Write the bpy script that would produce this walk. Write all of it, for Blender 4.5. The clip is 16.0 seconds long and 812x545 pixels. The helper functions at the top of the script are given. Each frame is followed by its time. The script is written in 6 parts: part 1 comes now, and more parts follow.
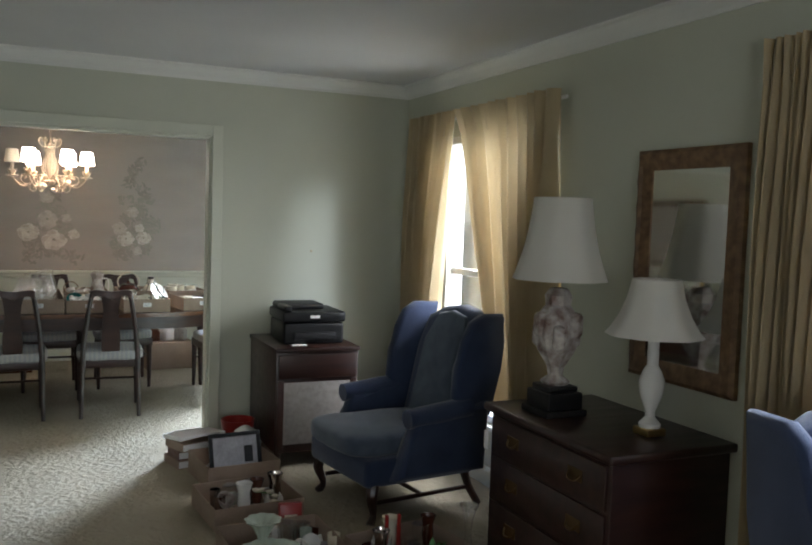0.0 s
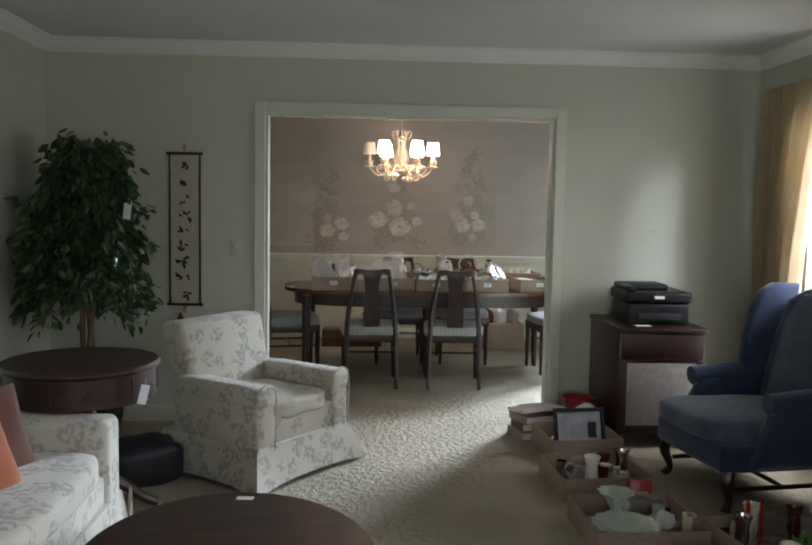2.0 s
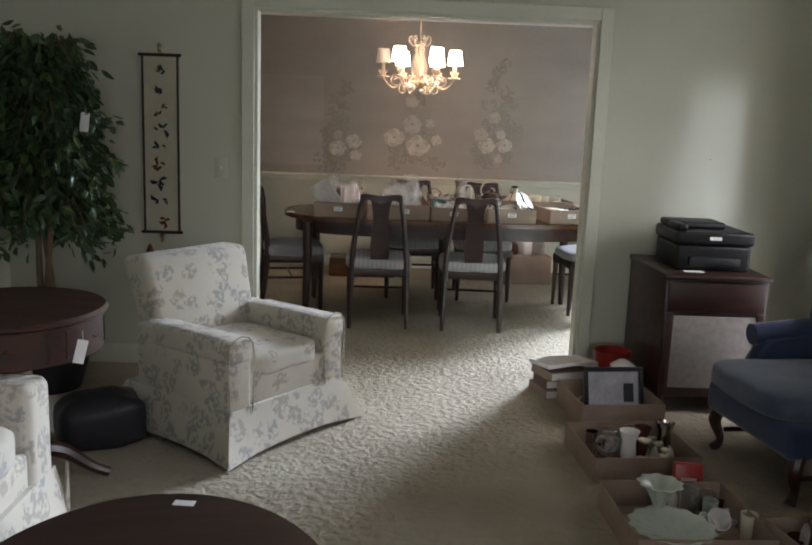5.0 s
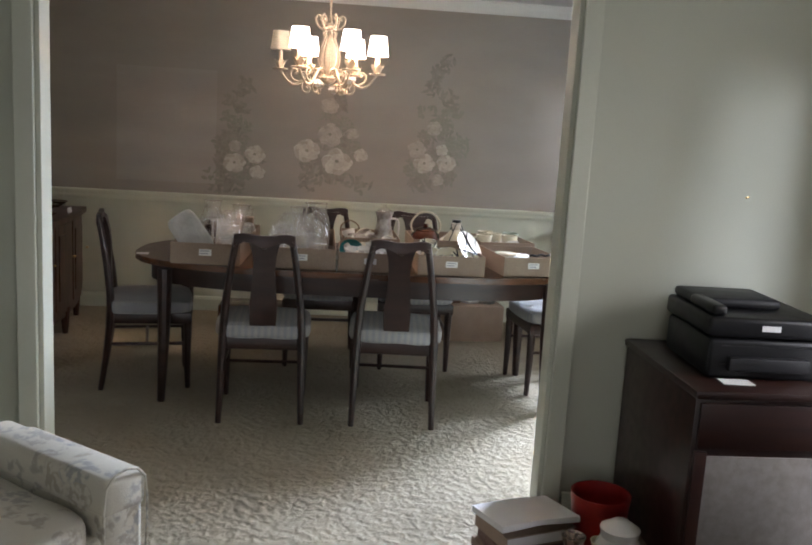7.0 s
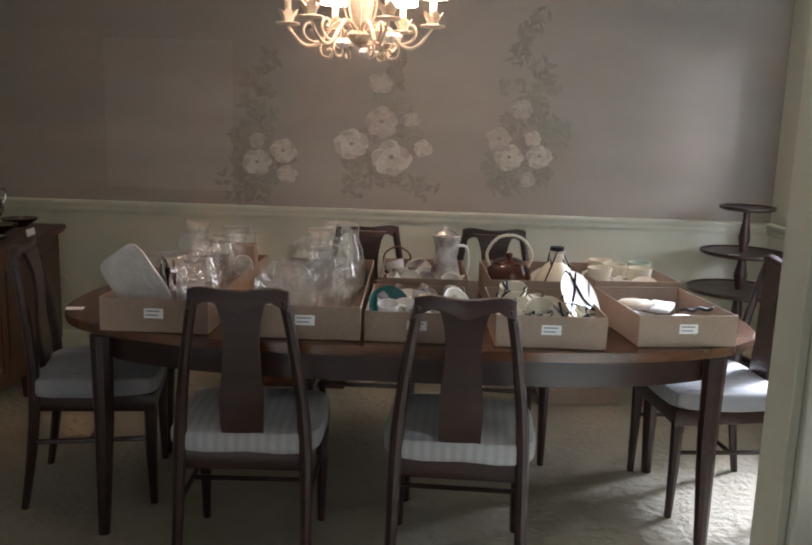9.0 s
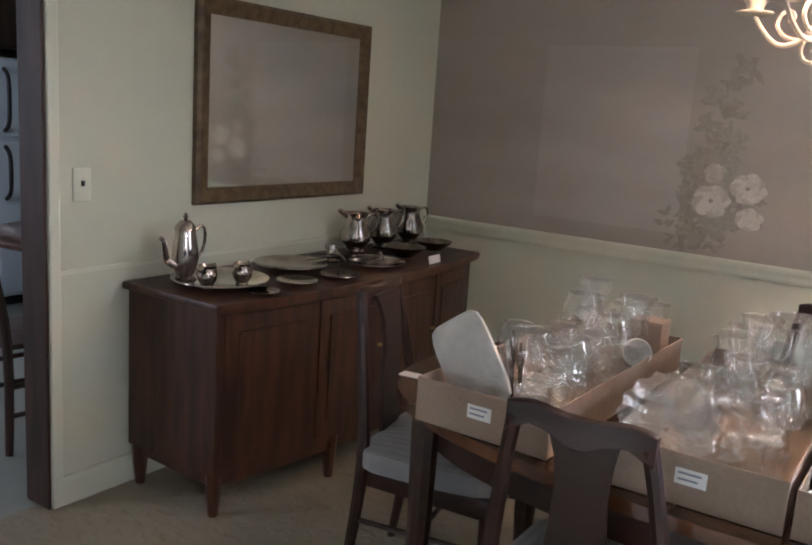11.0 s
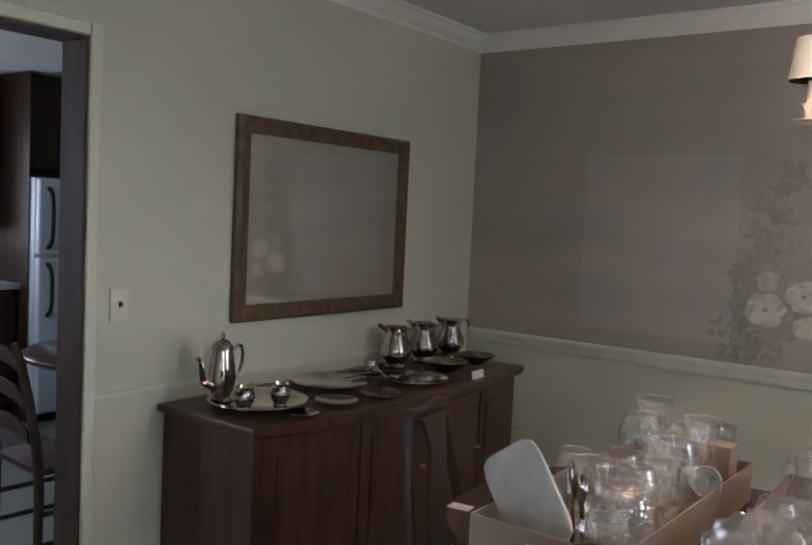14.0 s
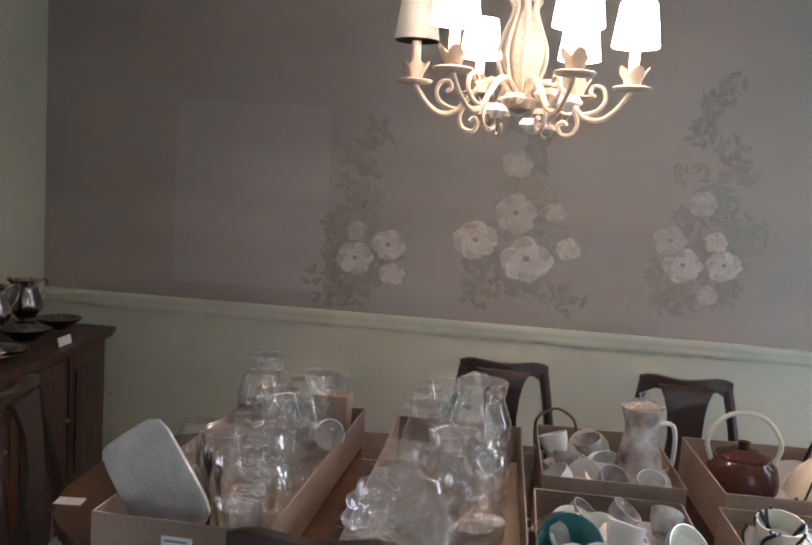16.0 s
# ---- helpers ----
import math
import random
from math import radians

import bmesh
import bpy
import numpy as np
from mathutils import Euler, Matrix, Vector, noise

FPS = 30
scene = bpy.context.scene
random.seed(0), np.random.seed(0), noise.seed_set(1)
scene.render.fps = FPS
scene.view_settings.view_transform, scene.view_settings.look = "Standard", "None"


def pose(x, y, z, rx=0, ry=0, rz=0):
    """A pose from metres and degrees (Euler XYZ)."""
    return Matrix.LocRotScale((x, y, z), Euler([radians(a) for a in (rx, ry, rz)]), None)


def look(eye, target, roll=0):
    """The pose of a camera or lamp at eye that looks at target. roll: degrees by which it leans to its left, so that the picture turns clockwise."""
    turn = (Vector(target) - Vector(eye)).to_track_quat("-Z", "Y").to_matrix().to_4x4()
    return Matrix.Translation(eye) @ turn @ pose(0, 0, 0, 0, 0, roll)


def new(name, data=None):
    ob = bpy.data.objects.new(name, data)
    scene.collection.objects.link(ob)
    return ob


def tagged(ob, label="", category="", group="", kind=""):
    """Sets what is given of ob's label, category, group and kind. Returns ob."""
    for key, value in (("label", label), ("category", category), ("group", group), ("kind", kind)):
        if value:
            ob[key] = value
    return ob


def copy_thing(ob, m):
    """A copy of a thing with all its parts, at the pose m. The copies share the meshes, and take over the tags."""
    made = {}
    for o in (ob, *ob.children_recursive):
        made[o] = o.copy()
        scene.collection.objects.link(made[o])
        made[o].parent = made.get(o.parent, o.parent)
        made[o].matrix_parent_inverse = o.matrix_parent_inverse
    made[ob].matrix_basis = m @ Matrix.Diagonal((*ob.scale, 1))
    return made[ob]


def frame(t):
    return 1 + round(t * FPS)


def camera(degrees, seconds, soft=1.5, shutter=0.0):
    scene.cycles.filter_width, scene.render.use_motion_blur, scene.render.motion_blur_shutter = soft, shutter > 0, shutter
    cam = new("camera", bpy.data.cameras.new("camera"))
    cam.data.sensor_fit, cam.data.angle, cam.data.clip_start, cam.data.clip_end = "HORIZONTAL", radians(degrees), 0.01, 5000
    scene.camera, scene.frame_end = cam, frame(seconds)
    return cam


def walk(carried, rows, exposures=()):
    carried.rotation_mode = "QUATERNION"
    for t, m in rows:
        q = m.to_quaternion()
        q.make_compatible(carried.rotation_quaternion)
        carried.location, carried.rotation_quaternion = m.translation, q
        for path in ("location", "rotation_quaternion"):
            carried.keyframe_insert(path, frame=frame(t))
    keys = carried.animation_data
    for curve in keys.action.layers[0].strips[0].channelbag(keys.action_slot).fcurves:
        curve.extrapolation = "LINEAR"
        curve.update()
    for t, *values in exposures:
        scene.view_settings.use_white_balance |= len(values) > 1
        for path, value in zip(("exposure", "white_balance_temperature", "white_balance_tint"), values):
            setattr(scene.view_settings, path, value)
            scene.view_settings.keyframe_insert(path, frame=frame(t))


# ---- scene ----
cam = camera(52.0, 16.0, 2.0)
PATH = [
    (0, (0.852, -5.561, 1.544), (1.67, -3.741, 1.409), 1.9),
    (0.5, (0.799, -5.574, 1.555), (1.522, -3.713, 1.437), 1.7),
    (1, (0.65, -5.6, 1.45), (1.159, -3.678, 1.337), 2.3),
    (1.5, (0.568, -5.601, 1.424), (0.868, -3.63, 1.272), 1.5),
    (2, (0.643, -5.59, 1.445), (0.749, -3.599, 1.28), 1.0),
    (2.5, (0.681, -5.602, 1.462), (0.63, -3.612, 1.272), 1.1),
    (3, (0.74, -5.638, 1.485), (0.587, -3.659, 1.242), 1.7),
    (3.5, (0.784, -5.648, 1.474), (0.621, -3.676, 1.183), 2.8),
    (4, (0.782, -5.526, 1.472), (0.632, -3.565, 1.107), 2.3),
    (4.5, (0.745, -5.219, 1.444), (0.707, -3.253, 1.078), 1.7),
    (7, (1.057, -3.142, 1.452), (1.229, -1.178, 1.12), 3.4),
    (7.5, (1.144, -2.726, 1.434), (1.291, -0.761, 1.095), 4.6),
    (8, (1.184, -2.337, 1.438), (1.317, -0.366, 1.13), 2.2),
    (8.5, (1.237, -1.899, 1.437), (1.278, 0.076, 1.124), 3.3),
    (9, (1.252, -1.507, 1.432), (1.208, 0.458, 1.064), 1.8),
    (9.5, (1.238, -1.17, 1.449), (1.197, 0.79, 1.055), 2.7),
    (10, (1.262, -0.955, 1.53), (0.763, 0.931, 1.1), 6.0),
    (10.2, (1.265, -0.83, 1.474), (0.59, 1.01, 1.092), 5.8),
    (12.5, (1.2, -0.497, 1.455), (-0.114, 0.946, 1.017), 2.7),
    (13, (1.191, -0.502, 1.488), (-0.077, 1.019, 1.21), 3.5),
    (13.5, (1.19, -0.516, 1.49), (-0.037, 1.054, 1.317), 3.7),
    (14, (1.168, -0.521, 1.485), (-0.027, 1.077, 1.348), 2.7),
    (14.5, (1.149, -0.584, 1.535), (0.183, 1.155, 1.33), 2.7),
    (15, (1.106, -0.529, 1.505), (0.436, 1.342, 1.279), 4.1),
    (15.5, (1.053, -0.441, 1.497), (0.549, 1.482, 1.281), 3.4),
    (16, (1.0, -0.431, 1.497), (0.739, 1.541, 1.286), 3.6),
]
walk(cam, [(t, look(eye, target, roll)) for t, eye, target, roll in PATH], [(0, -0.08, 6550, 13), (4.5, 0.0, 6800, 20), (7, -0.08, 6700, 20), (9, -0.1, 6750, 23), (10, 0.25, 6550, 24), (12.5, 0.62, 6200, 21), (14, 0.25, 6150, 21), (16, 0.15, 6050, 21)])
WL1, WL2, WL3, WL4, WL5, SKY1, SKY2, SKY3, SHADE = 34.0, 22.0, 15.0, 9.0, 27.0, 190.0, 380.0, 1700.0, 20.0

# ---- world, sun, window light ----
scene.cycles.transparent_max_bounces = 32
world = bpy.data.worlds.new("world")
scene.world = world
world.use_nodes = True
wn = world.node_tree.nodes
sky = wn.new("ShaderNodeTexSky")
sky.sky_type, sky.sun_disc = "NISHITA", False
sky.sun_elevation, sky.sun_rotation = radians(48), radians(200)
wn["Background"].inputs[1].default_value = 0.12
world.node_tree.links.new(sky.outputs[0], wn["Background"].inputs[0])
sun = new("sun", bpy.data.lights.new("sun", "SUN"))
sun.data.energy, sun.data.angle, sun.data.color = 1.0, radians(12), (1.0, 0.95, 0.88)
sun.matrix_world = look((0, 0, 20), (6, 16, 0))


def window_light(name, eye, target, w, h, watts, color=(0.87, 0.945, 1.0), spread=180):
    ob = new(name, bpy.data.lights.new(name, "AREA"))
    ob.data.shape, ob.data.size, ob.data.size_y, ob.data.energy, ob.data.color = "RECTANGLE", w, h, watts, color
    ob.data.spread = radians(spread)
    ob.matrix_world = look(eye, target)
    return ob


window_light("window_light_living", (3.39, -1.3, 1.2), (0, -1.3, 1.2), 1.05, 1.6, WL1)
window_light("sky_light_living", (5.0, -1.95, 2.6), (1.0, -0.3, 0.1), 1.8, 1.5, SKY1)
window_light("window_light_living", (3.39, -4.4, 1.2), (0, -4.4, 1.2), 1.35, 1.6, WL2)
window_light("sky_light_living", (5.3, -5.0, 2.75), (-0.35, -2.9, 0.2), 1.3, 0.6, SKY2, (0.74, 0.86, 1.0))
# added fill from the unseen south side, aimed to brighten the east wall
window_light("fill_light_south", (0.9, -7.45, 1.4), (3.2, -3.4, 1.3), 1.5, 1.2, WL5)
window_light("window_light_dining", (3.34, 1.85, 1.35), (1.5, 0.55, 0.2), 1.1, 1.4, WL3, (0.80, 0.90, 1.0), 100)
window_light("sky_light_dining", (4.45, 3.45, 2.35), (1.15, -1.1, 0.0), 1.0, 1.1, SKY3, (0.64, 0.81, 1.0))
# first kitchen lamp: added at an unseen side window, for bluish light on the refrigerator
window_light("window_light_kitchen", (-3.1, -1.34, 1.45), (-3.6, 3.0, 0.6), 1.1, 1.0, WL4 * 2.6, (0.74, 0.86, 1.0))
window_light("window_light_kitchen", (-4.82, 1.5, 1.6), (0, 1.4, 0.9), 0.8, 0.9, WL4, (0.85, 0.93, 1.0))


# ---- materials ----
def mat(name, color, rough=0.6, metal=0.0, var=0.12, scale=6.0, bump=0.0, bscale=60.0, second=None, spec=0.5, stretch=(1, 1, 1), coat=0.0, sheen=0.0):
    """A principled material with colour varying at two scales and fine relief."""
    m = bpy.data.materials.new(name)
    m.use_nodes = True
    nt = m.node_tree
    n, l = nt.nodes, nt.links
    b = n["Principled BSDF"]
    b.inputs["Roughness"].default_value = rough
    b.inputs["Metallic"].default_value = metal
    b.inputs["Specular IOR Level"].default_value = spec
    b.inputs["Coat Weight"].default_value = coat
    b.inputs["Coat Roughness"].default_value = 0.15
    b.inputs["Sheen Weight"].default_value = sheen
    tc = n.new("ShaderNodeTexCoord")
    mp = n.new("ShaderNodeMapping")
    mp.inputs["Scale"].default_value = stretch
    l.new(tc.outputs["Object"], mp.inputs["Vector"])
    a = n.new("ShaderNodeTexNoise")
    a.inputs["Scale"].default_value, a.inputs["Detail"].default_value = scale, 6
    l.new(mp.outputs[0], a.inputs["Vector"])
    c2 = second or tuple(c * (1 - var) for c in color)
    mix = n.new("ShaderNodeMix")
    mix.data_type = "RGBA"
    mix.inputs[6].default_value = (*color, 1)
    mix.inputs[7].default_value = (*c2, 1)
    ramp = n.new("ShaderNodeMapRange")
    ramp.inputs[1].default_value, ramp.inputs[2].default_value = 0.35, 0.65
    l.new(a.outputs["Fac"], ramp.inputs[0])
    l.new(ramp.outputs[0], mix.inputs[0])
    fine = n.new("ShaderNodeTexNoise")
    fine.inputs["Scale"].default_value, fine.inputs["Detail"].default_value = bscale, 3
    l.new(mp.outputs[0], fine.inputs["Vector"])
    m2 = n.new("ShaderNodeMix")
    m2.data_type, m2.blend_type = "RGBA", "OVERLAY"
    m2.inputs[0].default_value = var
    l.new(mix.outputs[2], m2.inputs[6])
    l.new(fine.outputs["Fac"], m2.inputs[7])
    l.new(m2.outputs[2], b.inputs["Base Color"])
    rr = n.new("ShaderNodeMapRange")
    rr.inputs[3].default_value, rr.inputs[4].default_value = max(0.02, rough - 0.08), min(1.0, rough + 0.08)
    l.new(a.outputs["Fac"], rr.inputs[0])
    l.new(rr.outputs[0], b.inputs["Roughness"])
    if bump:
        bp = n.new("ShaderNodeBump")
        bp.inputs["Strength"].default_value, bp.inputs["Distance"].default_value = bump, 0.01
        l.new(fine.outputs["Fac"], bp.inputs["Height"])
        l.new(bp.outputs[0], b.inputs["Normal"])
    return m


def wood(name, dark, light, rough=0.35, coat=0.3, along=(1, 8, 8)):
    """Polished wood: a stretched grain between two browns."""
    return mat(name, light, rough, 0, 0.2, 3.0, 0.05, 40, dark, 0.5, along, coat)


def glass(name, color=(0.995, 0.995, 0.99), milk=0.035, rough=0.05, facets=0.0, rim=0.85, base=0.06):
    """Thin clear glass: see-through, with gloss that rises at the rims and a trace of milky body."""
    m = bpy.data.materials.new(name)
    m.use_nodes = True
    n, l = m.node_tree.nodes, m.node_tree.links
    n.remove(n["Principled BSDF"])
    t, g, d = n.new("ShaderNodeBsdfTransparent"), n.new("ShaderNodeBsdfGlossy"), n.new("ShaderNodeBsdfDiffuse")
    t.inputs[0].default_value, g.inputs[0].default_value, d.inputs[0].default_value = (*color, 1), (1, 1, 1, 1), (0.85, 0.87, 0.88, 1)
    g.inputs["Roughness"].default_value = rough
    a, b, w = n.new("ShaderNodeMixShader"), n.new("ShaderNodeMixShader"), n.new("ShaderNodeLayerWeight")
    p = n.new("ShaderNodeMath")
    p.operation = "POWER"
    p.inputs[1].default_value = 2.3
    q = n.new("ShaderNodeMath")
    q.operation = "MULTIPLY_ADD"
    q.inputs[1].default_value, q.inputs[2].default_value = rim, base
    l.new(w.outputs["Facing"], p.inputs[0])
    l.new(p.outputs[0], q.inputs[0])
    a.inputs[0].default_value = milk
    l.new(t.outputs[0], a.inputs[1])
    l.new(d.outputs[0], a.inputs[2])
    l.new(q.outputs[0], b.inputs[0])
    l.new(a.outputs[0], b.inputs[1])
    l.new(g.outputs[0], b.inputs[2])
    l.new(b.outputs[0], n["Material Output"].inputs[0])
    if facets:
        v, bp, tc = n.new("ShaderNodeTexVoronoi"), n.new("ShaderNodeBump"), n.new("ShaderNodeTexCoord")
        v.inputs["Scale"].default_value = 70
        bp.inputs["Strength"].default_value, bp.inputs["Distance"].default_value = facets, 0.02
        l.new(tc.outputs["Object"], v.inputs["Vector"])
        l.new(v.outputs["Distance"], bp.inputs["Height"])
        l.new(bp.outputs[0], g.inputs["Normal"])
    return m


def glow(name, color, strength):
    m = bpy.data.materials.new(name)
    m.use_nodes = True
    b = m.node_tree.nodes["Principled BSDF"]
    b.inputs["Base Color"].default_value = (*color, 1)
    b.inputs["Emission Color"].default_value = (*color, 1)
    b.inputs["Emission Strength"].default_value = strength
    return m


def cloth(name, color, translucent=0.0, var=0.1, scale=3.0, second=None, bscale=300.0):
    m = mat(name, color, 0.9, 0, var, scale, 0.25, bscale, second, 0.2, (1, 1, 1), 0, 0.3)
    if translucent:
        n, l = m.node_tree.nodes, m.node_tree.links
        t = n.new("ShaderNodeBsdfTranslucent")
        t.inputs[0].default_value = (*color, 1)
        x = n.new("ShaderNodeMixShader")
        x.inputs[0].default_value = translucent
        l.new(n["Principled BSDF"].outputs[0], x.inputs[1])
        l.new(t.outputs[0], x.inputs[2])
        l.new(x.outputs[0], n["Material Output"].inputs[0])
    return m


def floral(name, base, print_a, print_b, scale=8.0, keep=0.50):
    """Slipcover cloth with a scattered faded print of blooms and sprigs."""
    m = mat(name, base, 0.9, 0, 0.08, 4.0, 0.2, 250, None, 0.2, (1, 1, 1), 0, 0.2)
    n, l = m.node_tree.nodes, m.node_tree.links
    b = n["Principled BSDF"]
    old = b.inputs["Base Color"].links[0].from_socket
    tc = n.new("ShaderNodeTexCoord")
    warp = n.new("ShaderNodeTexNoise")
    warp.inputs["Scale"].default_value = 14
    l.new(tc.outputs["Object"], warp.inputs["Vector"])
    add = n.new("ShaderNodeMix")
    add.data_type, add.blend_type = "RGBA", "ADD"
    add.inputs[0].default_value = 0.09
    l.new(tc.outputs["Object"], add.inputs[6])
    l.new(warp.outputs["Color"], add.inputs[7])
    v = n.new("ShaderNodeTexVoronoi")
    v.inputs["Scale"].default_value = scale
    l.new(add.outputs[2], v.inputs["Vector"])
    r = n.new("ShaderNodeMapRange")
    r.inputs[1].default_value, r.inputs[2].default_value = keep, keep - 0.1
    l.new(v.outputs["Distance"], r.inputs[0])
    fn = n.new("ShaderNodeTexNoise")
    fn.inputs["Scale"].default_value = 45
    l.new(tc.outputs["Object"], fn.inputs["Vector"])
    cut = n.new("ShaderNodeMapRange")
    cut.inputs[1].default_value, cut.inputs[2].default_value = 0.42, 0.55
    l.new(fn.outputs["Fac"], cut.inputs[0])
    mul = n.new("ShaderNodeMath")
    mul.operation = "MULTIPLY"
    l.new(r.outputs[0], mul.inputs[0])
    l.new(cut.outputs[0], mul.inputs[1])
    pc = n.new("ShaderNodeMix")
    pc.data_type = "RGBA"
    pc.inputs[6].default_value, pc.inputs[7].default_value = (*print_a, 1), (*print_b, 1)
    l.new(v.outputs["Color"], pc.inputs[0])
    mx = n.new("ShaderNodeMix")
    mx.data_type = "RGBA"
    l.new(mul.outputs[0], mx.inputs[0])
    l.new(old, mx.inputs[6])
    l.new(pc.outputs[2], mx.inputs[7])
    l.new(mx.outputs[2], b.inputs["Base Color"])
    return m


def carpet_material():
    """Beige sculpted carpet: worm-like loops of pile a few centimetres across."""
    m = mat("carpet", (0.38, 0.33, 0.25), 0.95, 0, 0.25, 2.0, 0, 350, (0.32, 0.275, 0.205), 0.1)
    n, l = m.node_tree.nodes, m.node_tree.links
    tc = n.new("ShaderNodeTexCoord")
    w = n.new("ShaderNodeTexNoise")
    w.inputs["Scale"].default_value, w.inputs["Detail"].default_value = 26, 1
    w.inputs["Distortion"].default_value = 0.25
    l.new(tc.outputs["Object"], w.inputs["Vector"])
    f = n.new("ShaderNodeTexNoise")
    f.inputs["Scale"].default_value = 260
    l.new(tc.outputs["Object"], f.inputs["Vector"])
    a = n.new("ShaderNodeMath")
    a.operation = "MULTIPLY_ADD"
    a.inputs[1].default_value = 0.25
    l.new(f.outputs["Fac"], a.inputs[0])
    l.new(w.outputs["Fac"], a.inputs[2])
    bp = n.new("ShaderNodeBump")
    bp.inputs["Strength"].default_value, bp.inputs["Distance"].default_value = 0.7, 0.04
    l.new(a.outputs[0], bp.inputs["Height"])
    l.new(bp.outputs[0], n["Principled BSDF"].inputs["Normal"])
    return m


M_WALL = mat("wall_paint", (0.55, 0.56, 0.46), 0.75, 0, 0.05, 1.2, 0.06, 180, None, 0.3)
M_TRIM = mat("trim_paint", (0.62, 0.63, 0.52), 0.45, 0, 0.05, 3.0, 0.02, 90)
M_CEIL = mat("ceiling_paint", (0.62, 0.62, 0.61), 0.9, 0, 0.04, 2.0, 0.08, 220, None, 0.2)
M_CROWN = mat("crown_paint", (0.74, 0.74, 0.70), 0.5, 0, 0.04, 3.0)
M_MURAL = mat("mural_paper", (0.365, 0.325, 0.285), 0.7, 0, 0.14, 1.1, 0.05, 140, (0.315, 0.282, 0.25), 0.3, (1, 1, 3))
M_CARPET = carpet_material()
M_VINYL = mat("vinyl", (0.28, 0.295, 0.26), 0.42, 0, 0.06, 6.0, 0.03, 70)
M_GLASS = glass("clear_glass", (0.99, 0.99, 0.985), 0.016, 0.03, 0.0, 0.85, 0.09)
M_CUT = glass("cut_glass", (0.99, 0.99, 0.985), 0.022, 0.04, 0.14, 0.8, 0.17)
M_PANE = glass("pane_glass", (1, 1, 1), 0.0, 0.01, 0.0, 0.5, 0.06)
M_MIRROR = mat("mirror_glass", (0.82, 0.84, 0.83), 0.02, 1.0, 0.01, 1.0)
M_MAHOG = wood("mahogany", (0.019, 0.007, 0.005), (0.037, 0.013, 0.009), 0.36, 0.12)
M_CHERRY = wood("cherry", (0.034, 0.012, 0.007), (0.080, 0.028, 0.013), 0.42, 0.10, (8, 8, 1))
M_DRUM = wood("drum_wood", (0.026, 0.010, 0.006), (0.052, 0.019, 0.010), 0.4, 0.12)
M_WALNUT = wood("walnut", (0.040, 0.016, 0.010), (0.10, 0.042, 0.024), 0.30, 0.4, (8, 8, 1))
M_TABLETOP = wood("table_wood", (0.065, 0.024, 0.011), (0.14, 0.055, 0.025), 0.25, 0.5)
M_FRAMEWOOD = wood("frame_wood", (0.10, 0.05, 0.022), (0.21, 0.12, 0.055), 0.5, 0.1)
M_GOLDFRAME = wood("gilt_wood", (0.060, 0.036, 0.016), (0.125, 0.08, 0.036), 0.45, 0.1)
M_BLACK = mat("black_plastic", (0.010, 0.010, 0.011), 0.4, 0, 0.2, 20, 0, 60, None, 0.3)
M_DARK = mat("dark_plastic", (0.018, 0.018, 0.020), 0.5, 0, 0.2, 20, 0, 60, None, 0.3)
M_OLDBRASS = mat("dull_brass", (0.16, 0.10, 0.045), 0.45, 0.9, 0.25, 20)
M_SILVER = mat("silver_plate", (0.56, 0.50, 0.47), 0.12, 1.0, 0.25, 9, 0.02, 50, (0.24, 0.20, 0.17))
M_BRASS = mat("brass", (0.60, 0.42, 0.18), 0.3, 1.0, 0.2, 12)
M_CARD = mat("cardboard", (0.34, 0.255, 0.20), 0.9, 0, 0.15, 5, 0.08, 120, (0.28, 0.205, 0.155), 0.2)
M_PAPER = mat("white_paper", (0.78, 0.77, 0.76), 0.85, 0, 0.06, 10)
M_WRAP = mat("plastic_wrapped_board", (0.58, 0.56, 0.53), 0.18, 0, 0.15, 14, 0.6, 22, (0.46, 0.44, 0.42))
M_INK = mat("printed_ink", (0.25, 0.25, 0.32), 0.8, 0, 0.05, 10)
M_CHINA = mat("white_china", (0.76, 0.74, 0.70), 0.18, 0, 0.06, 8)
M_CREAM = mat("cream_china", (0.72, 0.66, 0.52), 0.2, 0, 0.08, 8)
M_STRIPE = mat("dark_glaze", (0.03, 0.035, 0.05), 0.25, 0, 0.1, 8)
M_BROWNGLAZE = mat("brown_glaze", (0.09, 0.025, 0.015), 0.15, 0, 0.3, 6)
M_TEAL = mat("teal_glaze", (0.03, 0.16, 0.16), 0.2, 0, 0.2, 9)
M_RED = mat("red_lacquer", (0.35, 0.02, 0.015), 0.35, 0, 0.2, 8)
M_SLIP = floral("slipcover", (0.53, 0.495, 0.405), (0.30, 0.30, 0.29), (0.37, 0.32, 0.245), 10.5, 0.56)
M_SEATCLOTH = cloth("seat_cloth", (0.43, 0.415, 0.395), 0, 0.12, 18)
sn, sl = M_SEATCLOTH.node_tree.nodes, M_SEATCLOTH.node_tree.links
stripe, stc, smx = sn.new("ShaderNodeTexWave"), sn.new("ShaderNodeTexCoord"), sn.new("ShaderNodeMix")
stripe.inputs["Scale"].default_value, stripe.inputs["Distortion"].default_value = 10.0, 0.4
smx.data_type, smx.inputs[7].default_value = "RGBA", (0.32, 0.325, 0.34, 1)
sl.new(stc.outputs["Object"], stripe.inputs["Vector"])
sl.new(stripe.outputs["Fac"], smx.inputs[0])
sl.new(sn["Principled BSDF"].inputs["Base Color"].links[0].from_socket, smx.inputs[6])
sl.new(smx.outputs[2], sn["Principled BSDF"].inputs["Base Color"])
